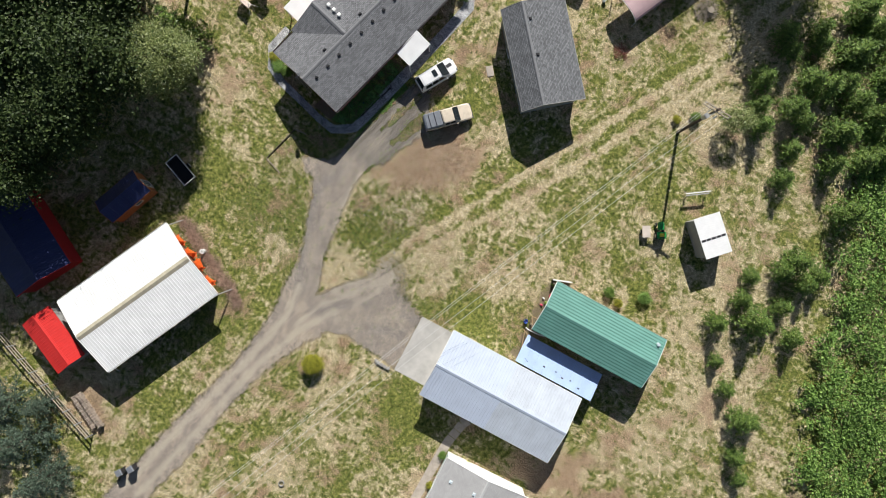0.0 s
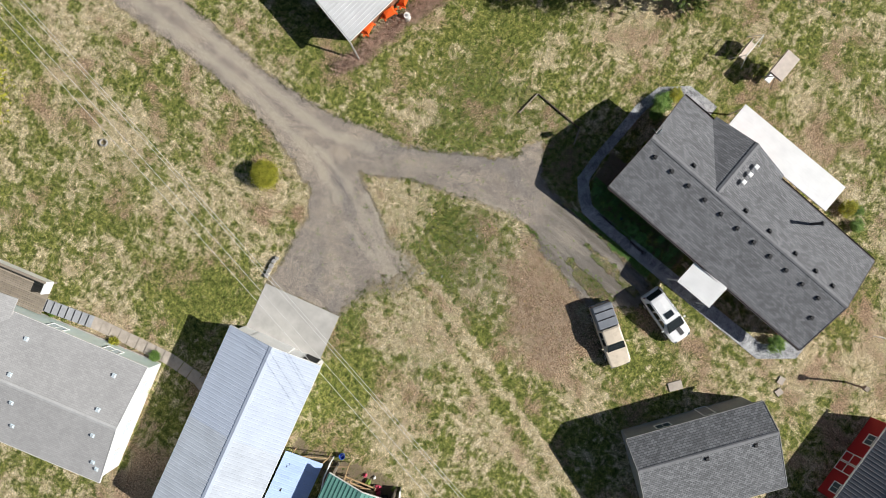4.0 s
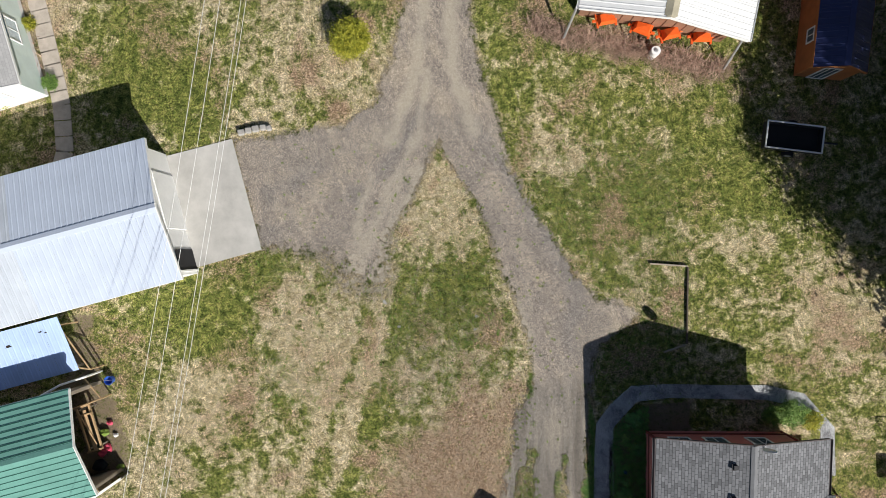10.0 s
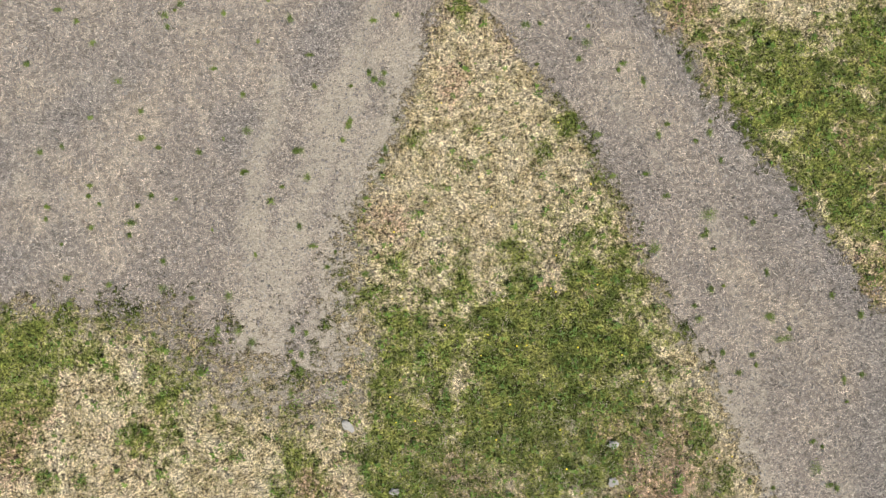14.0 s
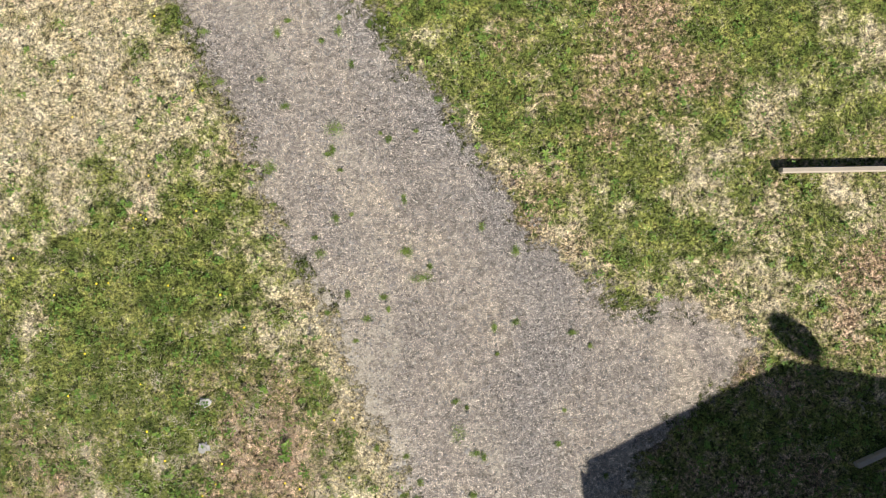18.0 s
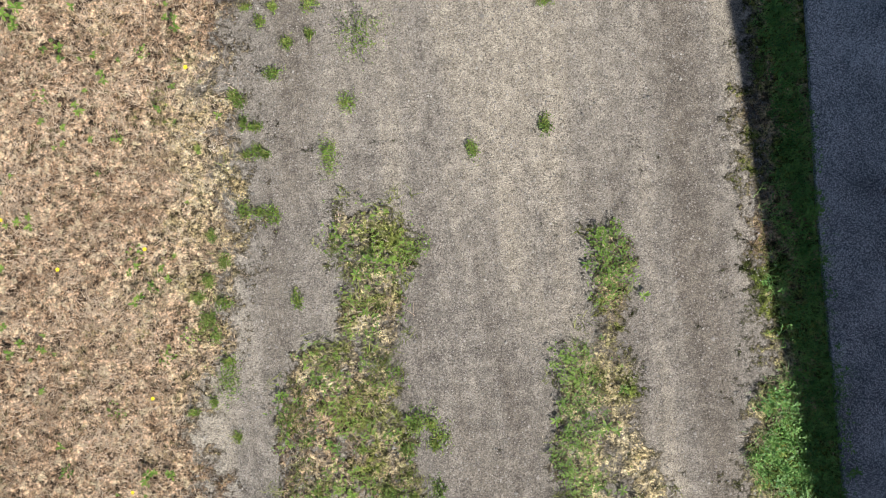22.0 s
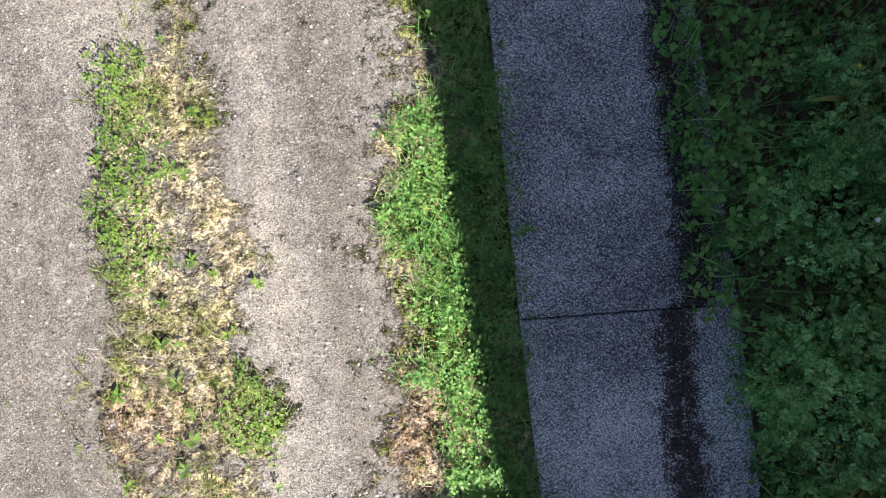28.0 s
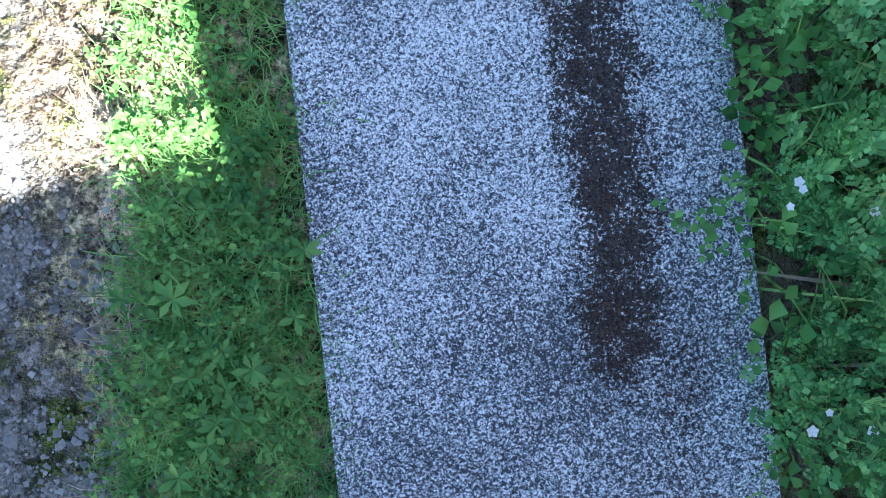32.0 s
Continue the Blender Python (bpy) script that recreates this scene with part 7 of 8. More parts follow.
# brambles along the far edge
BRUSH_EDGE = [(-24.7, -55), (-32.7, -40.4), (-36.3, -34.9), (-40.8, -29.3), (-44.3, -21.3), (-48, -16.6), (-51.7, -13.5), (-58, -8), (-75, -20), (-60, -60), (-30, -70)]
BG = np.random.default_rng(70)
cx_, cy_ = scatter(1.1, -66, -24, -62, -8, lambda x, y: soft(outside(x, y, BRUSH_EDGE) + 1.2 * bumps(x, y, 0.15, 8), 1.5), BG)
heap = BG.uniform(0.5, 1.5, len(cx_)) * (1 + 0.7 * fbm(cx_, cy_, 0.12, 71, 3))
n = 80
hr, ha, hk = np.repeat(heap, n), BG.uniform(0, 6.28, len(heap) * n), np.sqrt(BG.uniform(0, 1, len(heap) * n))
bx, by = np.repeat(cx_, n) + hr * hk * np.cos(ha), np.repeat(cy_, n) + hr * hk * np.sin(ha)
bz = 0.15 + hr * 1.25 * np.sqrt(1 - 0.9 * hk * hk) * BG.uniform(0.75, 1.05, len(hr))
stuff("brambles", leaf_arrays(np.c_[bx, by, bz], BG.uniform(0.16, 0.36, len(bx)), BG, 0.5, 0.6), LEAF_BRUSH, "tangled green brambles along the far edge", "brambles")
bx, by = scatter(30, -48, -17, -58, -9, lambda x, y: np.clip(bumps(x, y, 0.16, 14) * 0.6, 0, 1) * soft(outside(x, y, BRUSH_EDGE) - 9, 4), BG)
stuff("rough_weeds", leaf_arrays(np.c_[bx, by, BG.uniform(0.05, 0.5, len(bx))], BG.uniform(0.09, 0.22, len(bx)), BG, 0.6, 0.5), LEAF_BRUSH, "bright weeds among the young firs", "weeds")
BRUSH_ROW = [(4.95, 12.2), (6.43, 11.65), (8.41, 11.4), (10.38, 10.95), (12.11, 10.5), (14.58, 9.9)]
bx, by = scatter(420, 4.2, 15.4, 9.0, 13.0, lambda x, y: soft(along(x, y, BRUSH_ROW) - 0.5 + 0.25 * bumps(x, y, 0.5, 74), 0.35), BG)
bz = 0.55 * np.clip(1 - (along(bx, by, BRUSH_ROW) / 0.95) ** 2, 0, 1) * np.clip(0.65 + 0.5 * bumps(bx, by, 0.7, 75), 0.15, 1) * BG.uniform(0.2, 1, len(bx))
stuff("cut_stalks", blade_arrays(np.c_[bx, by, bz], BG.uniform(0.15, 0.5, len(bx)), BG.uniform(0.01, 0.03, len(bx)), BG.uniform(0.6, 1.6, len(bx)), BG), DEAD_BRUSH, "heaped row of dead cut stalks before the barn", "dead stalks")
bx, by = scatter(45, -30.5, -21.2, 6.9, 15, lambda x, y: soft(np.minimum(along(x, y, [(-23.7, 14.6), (-22.6, 11.0), (-21.9, 8.6)]), along(x, y, [(-21.6, 8.4), (-30.0, 7.4)])) - 0.35, 0.3) * np.clip(0.4 + 1.2 * bumps(x, y, 0.6, 73), 0, 1), BG)
stuff("dead_bed_plants", blade_arrays(np.c_[bx, by, 0 * bx], BG.uniform(0.15, 0.5, len(bx)), BG.uniform(0.02, 0.05, len(bx)), BG.uniform(0.3, 1.2, len(bx)), BG), DEAD_BRUSH, "withered brown plants in the bed by the mobile home", "dead plants")

# ---- turf, weeds and stones under the low part of the flight ----
VG = np.random.default_rng(80)


def turf_parts(x, y):
    gravel, pale, soil, dryness, brown, _ = cover(x, y)
    open_ = np.clip(1 - 1.6 * gravel - soil, 0, 1)
    lush = np.clip(0.5 - 1.0 * (dryness + 1.7 * fbm(x, y, 5.0, 24, 3)), 0.06, 0.80)
    return open_, lush, np.clip(brown * 1.6 - 0.15, 0, 1)


def within(rect, w=1.6):
    """One well inside a rectangle, falling raggedly to nought at its rim."""
    x0, x1, y0, y1 = rect
    return lambda x, y: np.clip(np.minimum(np.minimum(x - x0, x1 - x), np.minimum(y - y0, y1 - y)) / w + 0.5 * bumps(x, y, 0.9, 68) * (x < x1 - w), 0, 1)


def keep_green(x, y):
    o, l, b = turf_parts(x, y)
    return o * l ** 1.3 * 0.9


def keep_straw(x, y):
    o, l, b = turf_parts(x, y)
    return o * (1 - l) * (1 - b) * 0.9


def keep_brown(x, y):
    o, l, b = turf_parts(x, y)
    return o * (1 - l * 0.7) * b


FAR, NEAR = (-11.0, 13.5, -9.0, 6.5), (-3.6, 5.4, -16.0, -2.0)
far_edge, near_edge = within(FAR), within(NEAR)
NEAR_FINE = dict(tuft=12, spread_=0.03, fine=True)
stuff("lawn_grass", merged(grass(2500, FAR, lambda x, y: keep_green(x, y) * far_edge(x, y), (0.025, 0.07), (0.005, 0.010), VG, (0.3, 1.3), 10, 0.03, True), grass(3000, NEAR, lambda x, y: keep_green(x, y) * (1 - turf_parts(x, y)[2]) * near_edge(x, y), (0.025, 0.08), (0.004, 0.009), VG, (0.3, 1.3), **NEAR_FINE)), BLADE_LUSH, "short green grass blades of the lawn", "grass")
stuff("straw_grass", merged(grass(2500, FAR, lambda x, y: keep_straw(x, y) * far_edge(x, y), (0.02, 0.06), (0.004, 0.009), VG, (0.6, 1.5), 10, 0.03, True), grass(3200, NEAR, lambda x, y: keep_straw(x, y) * near_edge(x, y), (0.025, 0.075), (0.004, 0.009), VG, (0.6, 1.5), **NEAR_FINE)), BLADE_DRY, "straw-dry grass of the lawn", "grass")
stuff("brown_grass", grass(5200, NEAR, lambda x, y: keep_brown(x, y) * near_edge(x, y), (0.025, 0.085), (0.003, 0.0075), VG, (0.6, 1.6), 14, 0.035, True), BLADE_BROWN, "dead brown grass in the fork", "grass")


def clumps(per_m2, rect, keep, r, n, leaf, rng):
    """Low domes of small broad leaves."""
    x, y = scatter(per_m2, *rect, keep, rng)
    r = np.repeat(rng.gamma(3.0, r / 3, len(x)), n)
    a, k = rng.uniform(0, 6.28, len(r)), np.sqrt(rng.uniform(0, 1, len(r)))
    x, y = np.repeat(x, n) + r * k * np.cos(a), np.repeat(y, n) + r * k * np.sin(a)
    z = land(x, y) + 0.012 + r * 0.55 * (1 - k * k) * rng.uniform(0.5, 1.0, len(r))
    return leaf_arrays(np.c_[x, y, z], rng.uniform(*leaf, len(r)), rng, 0.4, 0.7)


stuff("lawn_weeds", merged(clumps(11, FAR, lambda x, y: keep_green(x, y) * far_edge(x, y), 0.09, 22, (0.02, 0.05), VG), clumps(2.5, FAR, lambda x, y: turf_parts(x, y)[0] * far_edge(x, y), 0.06, 16, (0.018, 0.04), VG), clumps(5, NEAR, lambda x, y: turf_parts(x, y)[0] * np.clip(0.15 + 1.4 * turf_parts(x, y)[1], 0, 1), 0.05, 20, (0.014, 0.03), VG)), LEAF_WEED, "flat broad-leaved weeds in the lawn", "weeds")


def inside(poly, w=0.06, wob=0.2):
    return lambda x, y: soft(outside(x, y, poly) + wob * (0.22 * bumps(x, y, 0.45, 11) + 0.10 * bumps(x, y, 1.7, 12)), w)


CLOSE = (7.35, 8.25, -16.2, -7.2)
stuff("verge_grass", merged(grass(6500, CLOSE, inside(VERGE), (0.03, 0.09), (0.0022, 0.005), VG, (0.4, 1.4), 16, 0.02), grass(16000, (7.5, 8.15, -16.2, -14.2), inside(VERGE), (0.03, 0.075), (0.0015, 0.0032), VG, (0.3, 1.2), 16, 0.02), grass(7000, (7.95, 8.2, -16.2, -9.0), lambda x, y: np.clip(0.55 + 0.6 * bumps(x, y, 2.0, 38), 0, 1) * soft(x - 8.12 - 0.02 * bumps(x, y, 2.5, 39), 0.05), (0.03, 0.10), (0.002, 0.004), VG, (0.4, 1.2))), BLADE_DEEP, "lush green grass between drive and walk", "grass")
stuff("verge_straw", merged(grass(5000, (7.45, 7.85, -16.2, -12.2), lambda x, y: soft(np.abs(outside(x, y, VERGE)) - 0.03, 0.07) * np.clip(0.4 + bumps(x, y, 1.6, 34), 0, 1), (0.03, 0.10), (0.0015, 0.003), VG, (0.6, 1.5), 10, 0.025), grass(3200, (8.0, 8.2, -16.2, -9.0), lambda x, y: soft(np.abs(x - 8.1) - 0.02, 0.05) * np.clip(0.3 + bumps(x, y, 2.2, 35), 0, 1), (0.03, 0.08), (0.0015, 0.003), VG, (0.7, 1.6))), BLADE_BROWN, "dead brown grass along the walk and drive edges", "grass")
stuff("verge_weeds", merged(leafage(2600, CLOSE, lambda x, y: inside(VERGE)(x, y) * (0.5 + 0.5 * bumps(x, y, 1.6, 33) > 0.45), (0.010, 0.026), (0.02, 0.08), VG, 0.5, 0.8), leafage(3200, (7.4, 7.9, -14.6, -12.2), lambda x, y: inside(VERGE)(x, y) * np.clip(0.4 + bumps(x, y, 3.0, 36), 0, 1), (0.010, 0.024), (0.01, 0.06), VG, 0.5, 0.8), rosettes(45, CLOSE, inside(VERGE), (0.022, 0.055), VG, 9, 0.34, 0.05), rosettes(130, (7.6, 8.12, -15.8, -14.15), lambda x, y: inside(VERGE)(x, y) * np.clip(0.5 + bumps(x, y, 2.0, 71), 0, 1), (0.025, 0.06), VG, 8, 0.4, 0.065), rosettes(900, (7.6, 8.12, -15.8, -14.15), lambda x, y: inside(VERGE)(x, y) * (bumps(x, y, 2.4, 72) > 0.1), (0.012, 0.022), VG, 3, 0.85, 0.07), rosettes(700, CLOSE, lambda x, y: inside(VERGE)(x, y) * (bumps(x, y, 2.2, 37) > 0.2), (0.012, 0.024), VG, 3, 0.8, 0.06)), LEAF_VERGE, "broad bright weeds between drive and walk", "weeds")
MID = (5.6, 7.1, -16.7, -10.7)
LEFT = (3.4, 5.3, -15.6, -10.3)


def patchy(poly, seed, level, scale=1.3):
    f = inside(poly)
    return lambda x, y: f(x, y) * (bumps(x, y, scale, seed) > level)


def near_line(poly, a, b, seed, level):
    """Patches within a polygon, denser towards one side."""
    f = inside(poly, 0.1, 0.5)
    return lambda x, y: f(x, y) * np.clip((bumps(x, y, 1.5, seed) + 0.7 * bumps(x, y, 4.0, seed + 50) - level + a * (b - x)) * 1.6, 0, 1)


stuff("island_grass", merged(grass(2600, MID, near_line(ISLAND_MID, 1.2, 6.2, 41, 0.1), (0.03, 0.09), (0.003, 0.006), VG, (0.4, 1.3), 14, 0.025), grass(3000, LEFT, near_line(ISLAND_LEFT, 0, 0, 42, -0.35), (0.03, 0.08), (0.003, 0.007), VG, (0.4, 1.3), 14, 0.025)), BLADE_LUSH, "green grass strips on the gravel drive", "grass")
stuff("island_straw", merged(grass(3800, MID, lambda x, y: inside(ISLAND_MID)(x, y) * np.clip(0.15 + 0.7 * bumps(x, y, 1.8, 43), 0, 1) * np.clip((-11.5 - y) * 1.5, 0.1, 1), (0.02, 0.07), (0.0012, 0.003), VG, (0.6, 1.5), 12, 0.03), grass(1800, LEFT, patchy(ISLAND_LEFT, 44, 0.75), (0.02, 0.07), (0.002, 0.005), VG, (0.6, 1.5), 12, 0.03)), BLADE_DRY, "dead straw in the drive's grass strips", "grass")
clover = lambda x, y: inside(ISLAND_MID, 0.04, 0.6)(x, y) * np.clip(0.75 + 0.5 * bumps(x, y, 3.5, 47), 0, 1) * np.clip(soft(outside(x, y, [(6.38, -10.88), (6.66, -10.9), (6.69, -11.4), (6.42, -11.5)]), 0.10) + soft(along(x, y, [(6.14, -11.95), (6.18, -12.4), (6.05, -12.65), (6.12, -12.9)]) - 0.12, 0.12) + soft(along(x, y, [(6.77, -13.66), (6.74, -13.8)]) - 0.16, 0.12), 0, 1)
stuff("clover_mats", merged(rosettes(3200, MID, clover, (0.010, 0.019), VG, 3, 0.85, 0.035), leafage(5000, MID, clover, (0.008, 0.017), (0.015, 0.065), VG, 0.45, 0.8), rosettes(45, MID, near_line(ISLAND_MID, 0, 0, 45, -0.2), (0.03, 0.06), VG), rosettes(400, MID, near_line(ISLAND_MID, 0, 0, 48, 0.4), (0.010, 0.02), VG, 3, 0.8, 0.02), rosettes(30, LEFT, near_line(ISLAND_LEFT, 0, 0, 46, 0.0), (0.03, 0.06), VG), rosettes(1500, LEFT, near_line(ISLAND_LEFT, 0, 0, 49, -0.1), (0.010, 0.02), VG, 3, 0.8, 0.02)), LEAF_WEED, "dense clover-like weed mats on the drive", "weeds")
stuff("brown_weeds", merged(grass(3200, (5.9, 7.1, -16.6, -14.5), lambda x, y: np.clip((7.02 - x) * 3, 0, 1) * np.clip(0.45 + 0.8 * bumps(x, y, 1.6, 65), 0, 1), (0.02, 0.07), (0.0015, 0.004), VG, (0.7, 1.6), 14, 0.03)), BLADE_BROWN, "dead brown weeds on the drive by the porch", "weeds")
stuff("lawn_rosettes", merged(rosettes(26, NEAR, lambda x, y: turf_parts(x, y)[0] * np.clip(0.3 + 0.8 * bumps(x, y, 0.9, 66), 0, 1), (0.02, 0.05), VG, 8, 0.4, 0.05), rosettes(9, FAR, lambda x, y: turf_parts(x, y)[0] * np.clip(0.3 + 0.8 * bumps(x, y, 0.7, 67), 0, 1), (0.03, 0.08), VG, 8, 0.4, 0.05)), LEAF_WEED, "small green rosettes dotted over the dry lawn", "weeds")
# single weeds on the gravel
tufts = [(4.82, -9.28, 0.15), (4.49, -10.18, 0.12), (5.58, -10.25, 0.07), (6.15, -10.12, 0.08), (3.55, -11.79, 0.13), (4.01, -10.59, 0.07), (4.13, -11.25, 0.05), (4.99, -12.27, 0.09), (4.44, -9.24, 0.05), (4.12, -9.5, 0.06), (6.25, -9.17, 0.04), (7.81, -9.88, 0.06), (4.46, -9.0, 0.05), (4.67, -9.79, 0.06),
         (5.03, -10.96, 0.1), (4.92, -12.28, 0.08), (5.04, -12.8, 0.06), (5.19, -13.15, 0.08), (5.21, -13.44, 0.06), (5.12, -13.73, 0.08), (4.77, -13.67, 0.1), (7.6, -7.2, 0.12), (5.2, -1.8, 0.13), (4.0, 0.7, 0.14), (6.73, -1.48, 0.1), (4.96, -1.35, 0.08), (2.9, 0.15, 0.12), (5.58, -4.34, 0.11), (5.18, -5.55, 0.11), (7.17, -6.19, 0.07), (5.72, -5.34, 0.07)]
tufts += [(4.62 + 0.09 * math.sin(7 * k), -6.5 - 0.085 * k, 0.13 + 0.05 * math.sin(3 * k)) for k in range(17)]
rim = [(4.56, -8.3), (4.3, -8.7), (3.95, -8.9), (3.85, -9.4), (3.74, -10.0), (3.72, -10.4), (3.58, -10.8), (3.4, -11.2), (3.25, -11.7), (3.05, -12.2)]
for (ax, ay), (bx, by) in zip(rim, rim[1:]):
    for _ in range(4):
        k = VG.uniform()
        tufts.append((ax + (bx - ax) * k + VG.normal(0.1, 0.16), ay + (by - ay) * k + VG.normal(0, 0.1), VG.uniform(0.02, 0.055)))
for _ in range(26):
    tufts.append((VG.uniform(4.5, 5.3), VG.uniform(-15.5, -12.2), VG.uniform(0.03, 0.08)))
for _ in range(420):
    x, y = VG.uniform(-9, 8), VG.uniform(-8.5, 6)
    tufts.append((x, y, VG.uniform(0.025, 0.07)))
bits, sprigs = [], []
for x, y, r in tufts:
    if not -16.5 < y or x < -9.5 or cover(np.array([x]), np.array([y]))[0][0] < 0.25:
        continue
    n = int(70 + 1700 * r)
    q = VG.normal(0, r * 0.6, (n, 2)) * VG.uniform(0.5, 1.3, 2) + (x, y)
    bits.append(leaf_arrays(np.c_[q, land(q[:, 0], q[:, 1]) + VG.uniform(0.004, r * 0.3, n)], VG.uniform(0.008, 0.02, n), VG, 0.5, 0.6))
    sprigs.append(blade_arrays(np.c_[q[: n // 2], land(q[: n // 2, 0], q[: n // 2, 1])], VG.uniform(0.02, 0.06, n // 2), VG.uniform(0.002, 0.005, n // 2), VG.uniform(0.4, 1.2, n // 2), VG))
stuff("gravel_weeds", merged(*bits), LEAF_WEED, "small green weeds in the gravel", "weeds")
stuff("gravel_grass", merged(*sprigs), BLADE_LUSH, "sprigs of grass in the gravel", "grass")


def stone_arrays(x, y, r, rng):
    """Small angular stones: squashed, twisted pyramids half sunk in the fines."""
    n = len(x)
    a = rng.uniform(0, 2 * np.pi, n)
    base = np.array([(1, 0, -0.2), (0, 1, -0.2), (-1, 0, -0.2), (0, -1, -0.2), (0.2, 0.1, 0.75)])
    v = base[None] * rng.uniform(0.65, 1.25, (n, 5, 1)) * r[:, None, None]
    c, s = np.cos(a)[:, None], np.sin(a)[:, None]
    v = np.stack([v[..., 0] * c - v[..., 1] * s, v[..., 0] * s + v[..., 1] * c, v[..., 2]], -1)
    v = v + np.c_[x, y, land(x, y) + r * 0.15][:, None]
    k = np.arange(n)[:, None, None] * 5
    f = np.array([(0, 1, 4), (1, 2, 4), (2, 3, 4), (3, 0, 4)])
    return v.reshape(-1, 3), [(k + f[None]).reshape(-1, 3)]


def stone_paint():
    g = Nodes("gravel_stones")
    c = g.ramp(g.island(), (0.0, (0.075, 0.070, 0.068)), (0.5, (0.21, 0.193, 0.18)), (0.9, (0.34, 0.318, 0.295)), (1.0, (0.46, 0.435, 0.40)))
    return g.done(g.mix(0.3, c, g.ramp(g.noise(90, 3), (0.3, (0.12, 0.11, 0.10)), (0.7, (0.36, 0.335, 0.305)))), 0.85, 0, 0.3)


STONE = stone_paint()
on_gravel = lambda x, y: np.clip(cover(x, y)[0] * 1.4 - 0.3, 0, 1)
sx_, sy_ = scatter(2400, 3.2, 8.0, -16.3, -6.5, on_gravel, VG)
tx_, ty_ = scatter(560, -10.0, 9.0, -6.5, 7.5, on_gravel, VG)
ux_, uy_ = scatter(4200, 6.7, 7.66, -16.3, -14.25, lambda x, y: np.clip(0.5 + 0.8 * bumps(x, y, 1.5, 61), 0.1, 1), VG)
stuff("gravel_stones", merged(stone_arrays(ux_, uy_, VG.gamma(1.6, 0.0028, len(ux_)) + 0.003, VG), stone_arrays(sx_, sy_, VG.gamma(1.6, 0.0015, len(sx_)) + 0.0025, VG), stone_arrays(tx_, ty_, VG.gamma(2.0, 0.0034, len(tx_)) + 0.006, VG)), STONE, "loose grey gravel stones on the drive", "gravel")

# ---- the shaded bed along the house ----
BED = (8.95, 11.0, -17.2, -8.0)
in_bed = lambda x, y: soft(outside(x, y, BED_FRONT) - 0.02, 0.07)
mound_ = lambda x, y: 0.10 + 0.12 * np.clip(0.5 + 0.6 * bumps(x, y, 0.8, 51), 0, 1)
x, y = scatter(420, *BED, lambda x, y: in_bed(x, y) * np.clip(0.75 + 0.6 * bumps(x, y, 1.1, 52), 0.25, 1), VG)
stuff("ground_cover_plants", leaf_arrays(np.c_[x, y, VG.uniform(0.15, 1.0, len(x)) * mound_(x, y) * np.clip((x - 8.9) * 3, 0.25, 1)], VG.uniform(0.022, 0.055, len(x)), VG, 0.4, 0.75, 0.1), LEAF_BED, "dense dark-green ground-cover leaves in the bed", "ground cover")
MOUNDS = [(9.62, -13.95, 0.42, 0.58), (9.43, -14.5, 0.2, 0.28), (9.42, -15.02, 0.26, 0.34), (9.52, -15.65, 0.3, 0.34), (9.75, -13.0, 0.38, 0.5), (9.8, -12.4, 0.25, 0.3), (10.1, -9.0, 0.4, 0.4), (10.5, -15.2, 0.3, 0.3)]


def mounded(x, y):
    """Height of the shrub mounds over the bed."""
    h = np.zeros_like(x)
    for mx, my, mr, mh in MOUNDS:
        q = ((x - mx) ** 2 + (y - my) ** 2) / mr ** 2 + 0.5 * bumps(x, y, 2.2, 63) + 0.3 * bumps(x, y, 6.0, 69)
        h = np.maximum(h, mh * np.sqrt(np.clip(1 - q, 0, 1)))
    return h


x, y = scatter(620, *BED, lambda x, y: in_bed(x, y) * (mounded(x, y) < 0.1) * np.clip(0.7 + 0.7 * bumps(x, y, 1.3, 55), 0.1, 1) * np.where(y > -14.25, 1.0, 0.3), VG)
stuff("creeping_bramble", rosette_arrays(np.c_[x, y, 0.04 + VG.uniform(0.2, 1.15, len(x)) * mound_(x, y) * np.clip((x - 8.9) * 3, 0.2, 1)], VG.uniform(0.03, 0.058, len(x)), VG, 3, 0.85, 0.35, 0.15), LEAF_BED, "three-lobed dark-green leaves of creeping bramble", "ground cover")
x, y = scatter(7000, 9.0, 10.9, -16.2, -8.6, lambda x, y: (mounded(x, y) > 0.05) * np.clip(0.45 + 1.1 * bumps(x, y, 4.5, 70), 0.03, 1), VG)
z = mounded(x, y) * VG.uniform(0.45, 1.0, len(x))
stuff("feathery_foliage", sprig_arrays(np.c_[x, y, z], VG.uniform(0.028, 0.06, len(x)), VG, 3, 0.5, (0.2, 1.3)), LEAF_SHRUB, "bright feathery shoots of the bed shrubs", "foliage")
x, y = scatter(170, 9.5, 10.8, -16.3, -14.1, lambda x, y: np.clip(0.5 + 0.8 * bumps(x, y, 1.0, 64), 0, 1), VG)
stuff("dead_strap_leaves", blade_arrays(np.c_[x, y, VG.uniform(0.01, 0.08, len(x))], VG.uniform(0.12, 0.3, len(x)), VG.uniform(0.008, 0.02, len(x)), VG.uniform(1.0, 1.8, len(x)), VG, 0.55), BLADE_BROWN, "dead brown strap leaves fallen between the shrubs", "dead leaves")
x, y = scatter(420, *BED, in_bed, VG)
stuff("bed_grass", blade_arrays(np.c_[x, y, 0 * x], VG.uniform(0.1, 0.35, len(x)), VG.uniform(0.004, 0.009, len(x)), VG.uniform(0.3, 1.0, len(x)), VG), BLADE_DEEP, "thin grass among the bed plants", "grass")
runner = [(9.25, -11.3), (9.05, -11.6), (9.2, -13.3), (9.15, -13.9), (9.25, -14.05), (9.1, -13.45), (9.3, -14.3), (9.12, -14.6)]
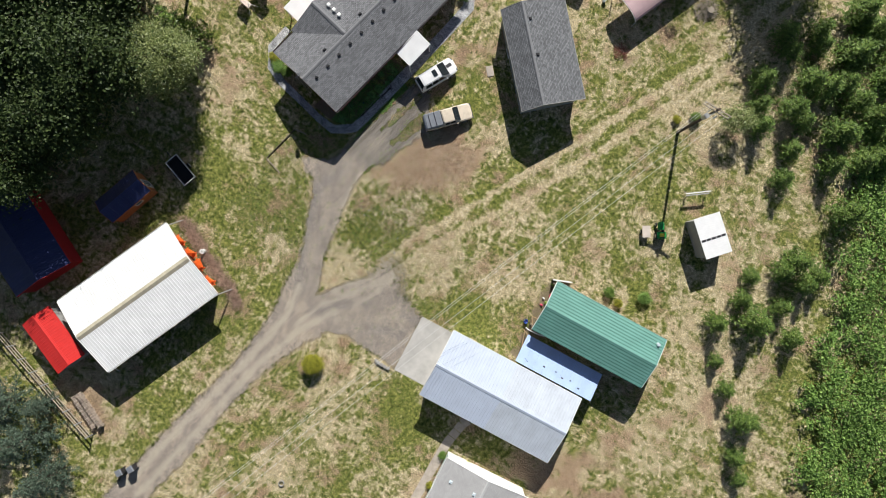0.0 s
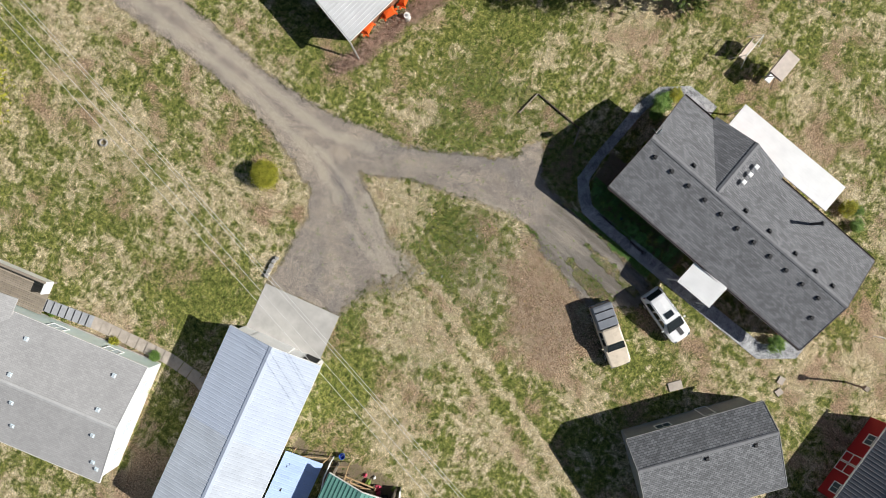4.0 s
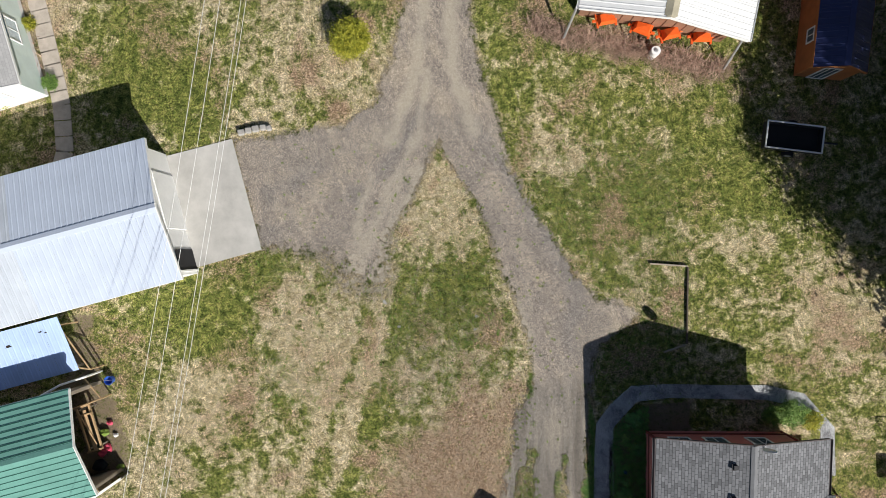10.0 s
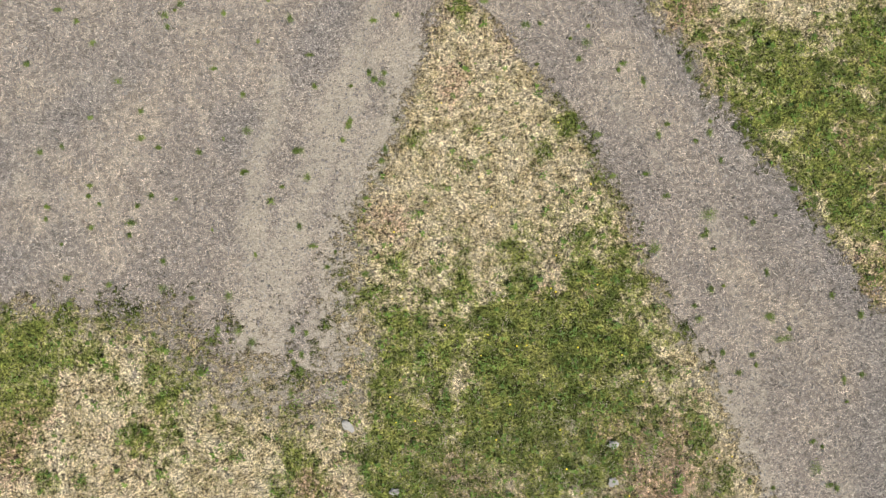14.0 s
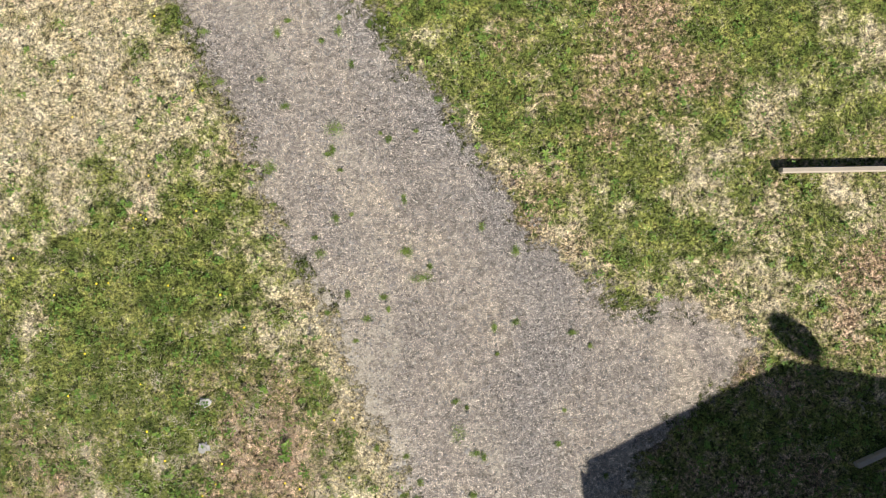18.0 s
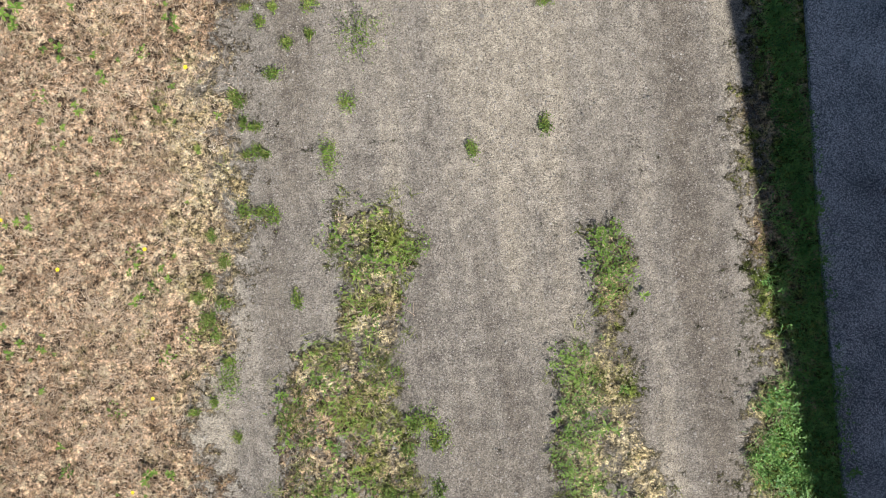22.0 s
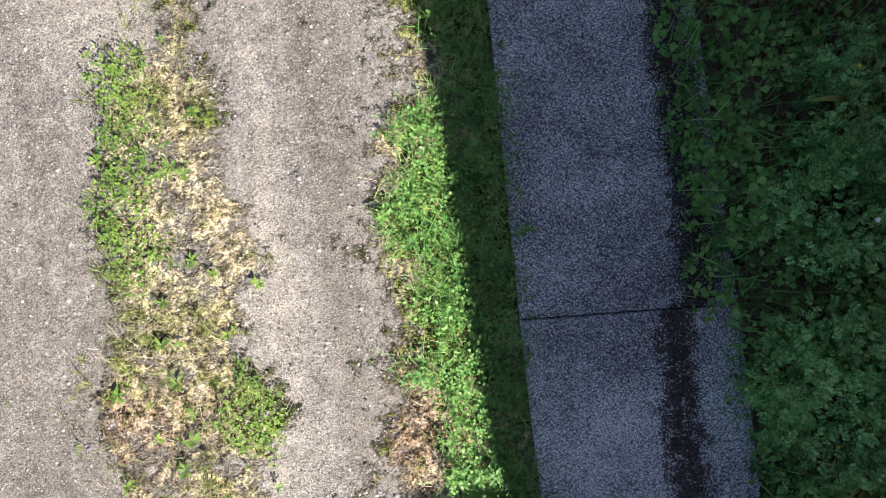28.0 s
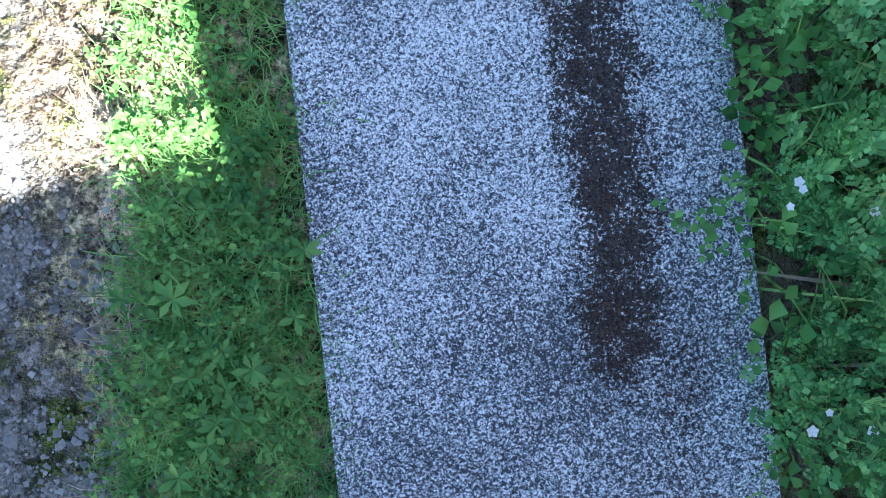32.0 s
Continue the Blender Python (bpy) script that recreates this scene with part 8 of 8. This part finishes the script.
bits = []
for x, y in runner:
    n = 16
    q = VG.normal(0, 0.07, (n, 2)) + (x, y)
    bits.append(rosette_arrays(np.c_[q, VG.uniform(0.04, 0.12, n)], VG.uniform(0.02, 0.036, n), VG, 3, 0.8, 0.3, 0.2))
stuff("creeping_leaves", merged(*bits), LEAF_BED, "round creeping leaves over the walk's edge", "ground cover")


def cinquefoil(seed, r, h):
    """A twiggy shrub of fine divided leaves."""
    g = np.random.default_rng(seed)
    wood, leaves = [], []
    for _ in range(46):
        a, k = g.uniform(0, 2 * np.pi), g.uniform(0.2, 1.0) ** 0.6
        tip = np.array([np.cos(a) * r * k, np.sin(a) * r * k, h * (1.05 - 0.55 * k * k) * g.uniform(0.75, 1.05)])
        wood.append(tube_arrays((0, 0, 0.02), tip, 0.006, 0.002, 4))
        n = 26
        t = g.uniform(0.45, 1.0, n)[:, None]
        p = tip * t + g.normal(0, 0.05, (n, 3)) * (1, 1, 0.5)
        leaves.append(sprig_arrays(p, g.uniform(0.03, 0.065, n), g, 3, 0.48))
    return raw_mesh("stem", *merged(*wood), BARK), raw_mesh("foliage", *merged(*leaves), LEAF_SHRUB)


CINQ = [cinquefoil(s, 0.52, 0.55) for s in (91, 92)]
shrubs = [(9.75, -13.0, 0.9), (9.64, -13.95, 0.95), (9.43, -14.55, 0.42), (10.5, -15.2, 0.7), (10.35, -16.4, 1.0), (9.65, -16.4, 0.8), (10.3, -9.0, 0.8), (10.5, -10.6, 0.7), (9.43, -15.02, 0.5), (9.53, -15.65, 0.55)]
for k, (x, y, s) in enumerate(shrubs):
    plant("flowering_shrub", "leafy green shrub with small pale flowers in the shade", "shrub", CINQ[k % 2], x, y, 77 * k, s, "shrubs of the bed")


def flower_arrays(p, r, rng, petals=5):
    """Open five-petalled flowers."""
    out = []
    for c, q in zip(p, r):
        a = rng.uniform(0, 6.28) + np.arange(petals) * 2 * np.pi / petals
        v, f = [], []
        for k, t in enumerate(a):
            d, s = np.array([np.cos(t), np.sin(t), 0.15]), np.array([-np.sin(t), np.cos(t), 0])
            v += [c, c + d * q * 0.6 + s * q * 0.42, c + d * q, c + d * q * 0.6 - s * q * 0.42]
            f.append([4 * k, 4 * k + 1, 4 * k + 2, 4 * k + 3])
        out.append((np.array(v), [np.array(f)]))
    return merged(*out)


fl = []
for x, y, s in shrubs:
    for _ in range(5):
        a, k = VG.uniform(0, 6.28), VG.uniform(0.1, 0.5)
        fl.append((x + k * s * np.cos(a), y + k * s * np.sin(a), 0.6 * s * (1.0 - 0.5 * k)))
fl = np.array(fl)
stuff("white_flowers", flower_arrays(fl, VG.uniform(0.010, 0.016, len(fl)), VG), PETAL_WHITE, "small white open flowers on the shrubs", "flowers")
fy = np.c_[VG.uniform(9.45, 10.6, 16), VG.uniform(-14.2, -9.5, 16), VG.uniform(0.2, 0.4, 16)]
lawn_y = np.c_[VG.uniform(-4, 5, 130), VG.uniform(-14, 4, 130)]
ok = cover(lawn_y[:, 0], lawn_y[:, 1])[0] < 0.3
lawn_y = lawn_y[ok]
fz = np.c_[lawn_y, land(lawn_y[:, 0], lawn_y[:, 1]) + 0.06]
stuff("yellow_flowers", merged(flower_arrays(fy, VG.uniform(0.009, 0.014, 16), VG), flower_arrays(fz, VG.uniform(0.014, 0.022, len(fz)), VG)), PETAL_YELLOW, "small yellow flowers in lawn and bed", "flowers")


def straps(x, y, n, length, seed):
    g = np.random.default_rng(seed)
    out = []
    for _ in range(n):
        a, l = g.uniform(0, 6.28), length * g.uniform(0.6, 1.1)
        d, s = np.array([np.cos(a), np.sin(a), 0]), np.array([-np.sin(a), np.cos(a), 0])
        lean, w = g.uniform(0.5, 1.1), g.uniform(0.010, 0.020)
        t = np.linspace(0, 1, 6)
        c = np.array([x, y, 0]) + g.normal(0, 0.05, 3) * (1, 1, 0) + d * (lean * l * t ** 1.3)[:, None] + np.array([0, 0, 1.0]) * (l * (t - 0.55 * lean * t * t))[:, None]
        wd = (w * np.array([1, 1, 0.95, 0.8, 0.5, 0.05]))[:, None] * s
        v = np.stack([c - wd, c + wd], 1).reshape(-1, 3)
        k = np.arange(5)[:, None] * 2
        out.append((v, [k + [0, 1, 3, 2]]))
    return merged(*out)


for k, (x, y, n) in enumerate(((9.78, -14.42, 30), (10.05, -14.9, 14), (9.7, -15.95, 18), (10.3, -14.45, 10), (10.0, -12.6, 8), (9.8, -9.9, 10))):
    o = new("strap_leaved_plant", raw_mesh("strap_leaved_plant", *straps(x, y, n, 0.5, 95 + k), LEAF_STRAP))
    tagged(o, "clump of long arching yellow-green strap leaves", "plant", "strap-leaved clumps")


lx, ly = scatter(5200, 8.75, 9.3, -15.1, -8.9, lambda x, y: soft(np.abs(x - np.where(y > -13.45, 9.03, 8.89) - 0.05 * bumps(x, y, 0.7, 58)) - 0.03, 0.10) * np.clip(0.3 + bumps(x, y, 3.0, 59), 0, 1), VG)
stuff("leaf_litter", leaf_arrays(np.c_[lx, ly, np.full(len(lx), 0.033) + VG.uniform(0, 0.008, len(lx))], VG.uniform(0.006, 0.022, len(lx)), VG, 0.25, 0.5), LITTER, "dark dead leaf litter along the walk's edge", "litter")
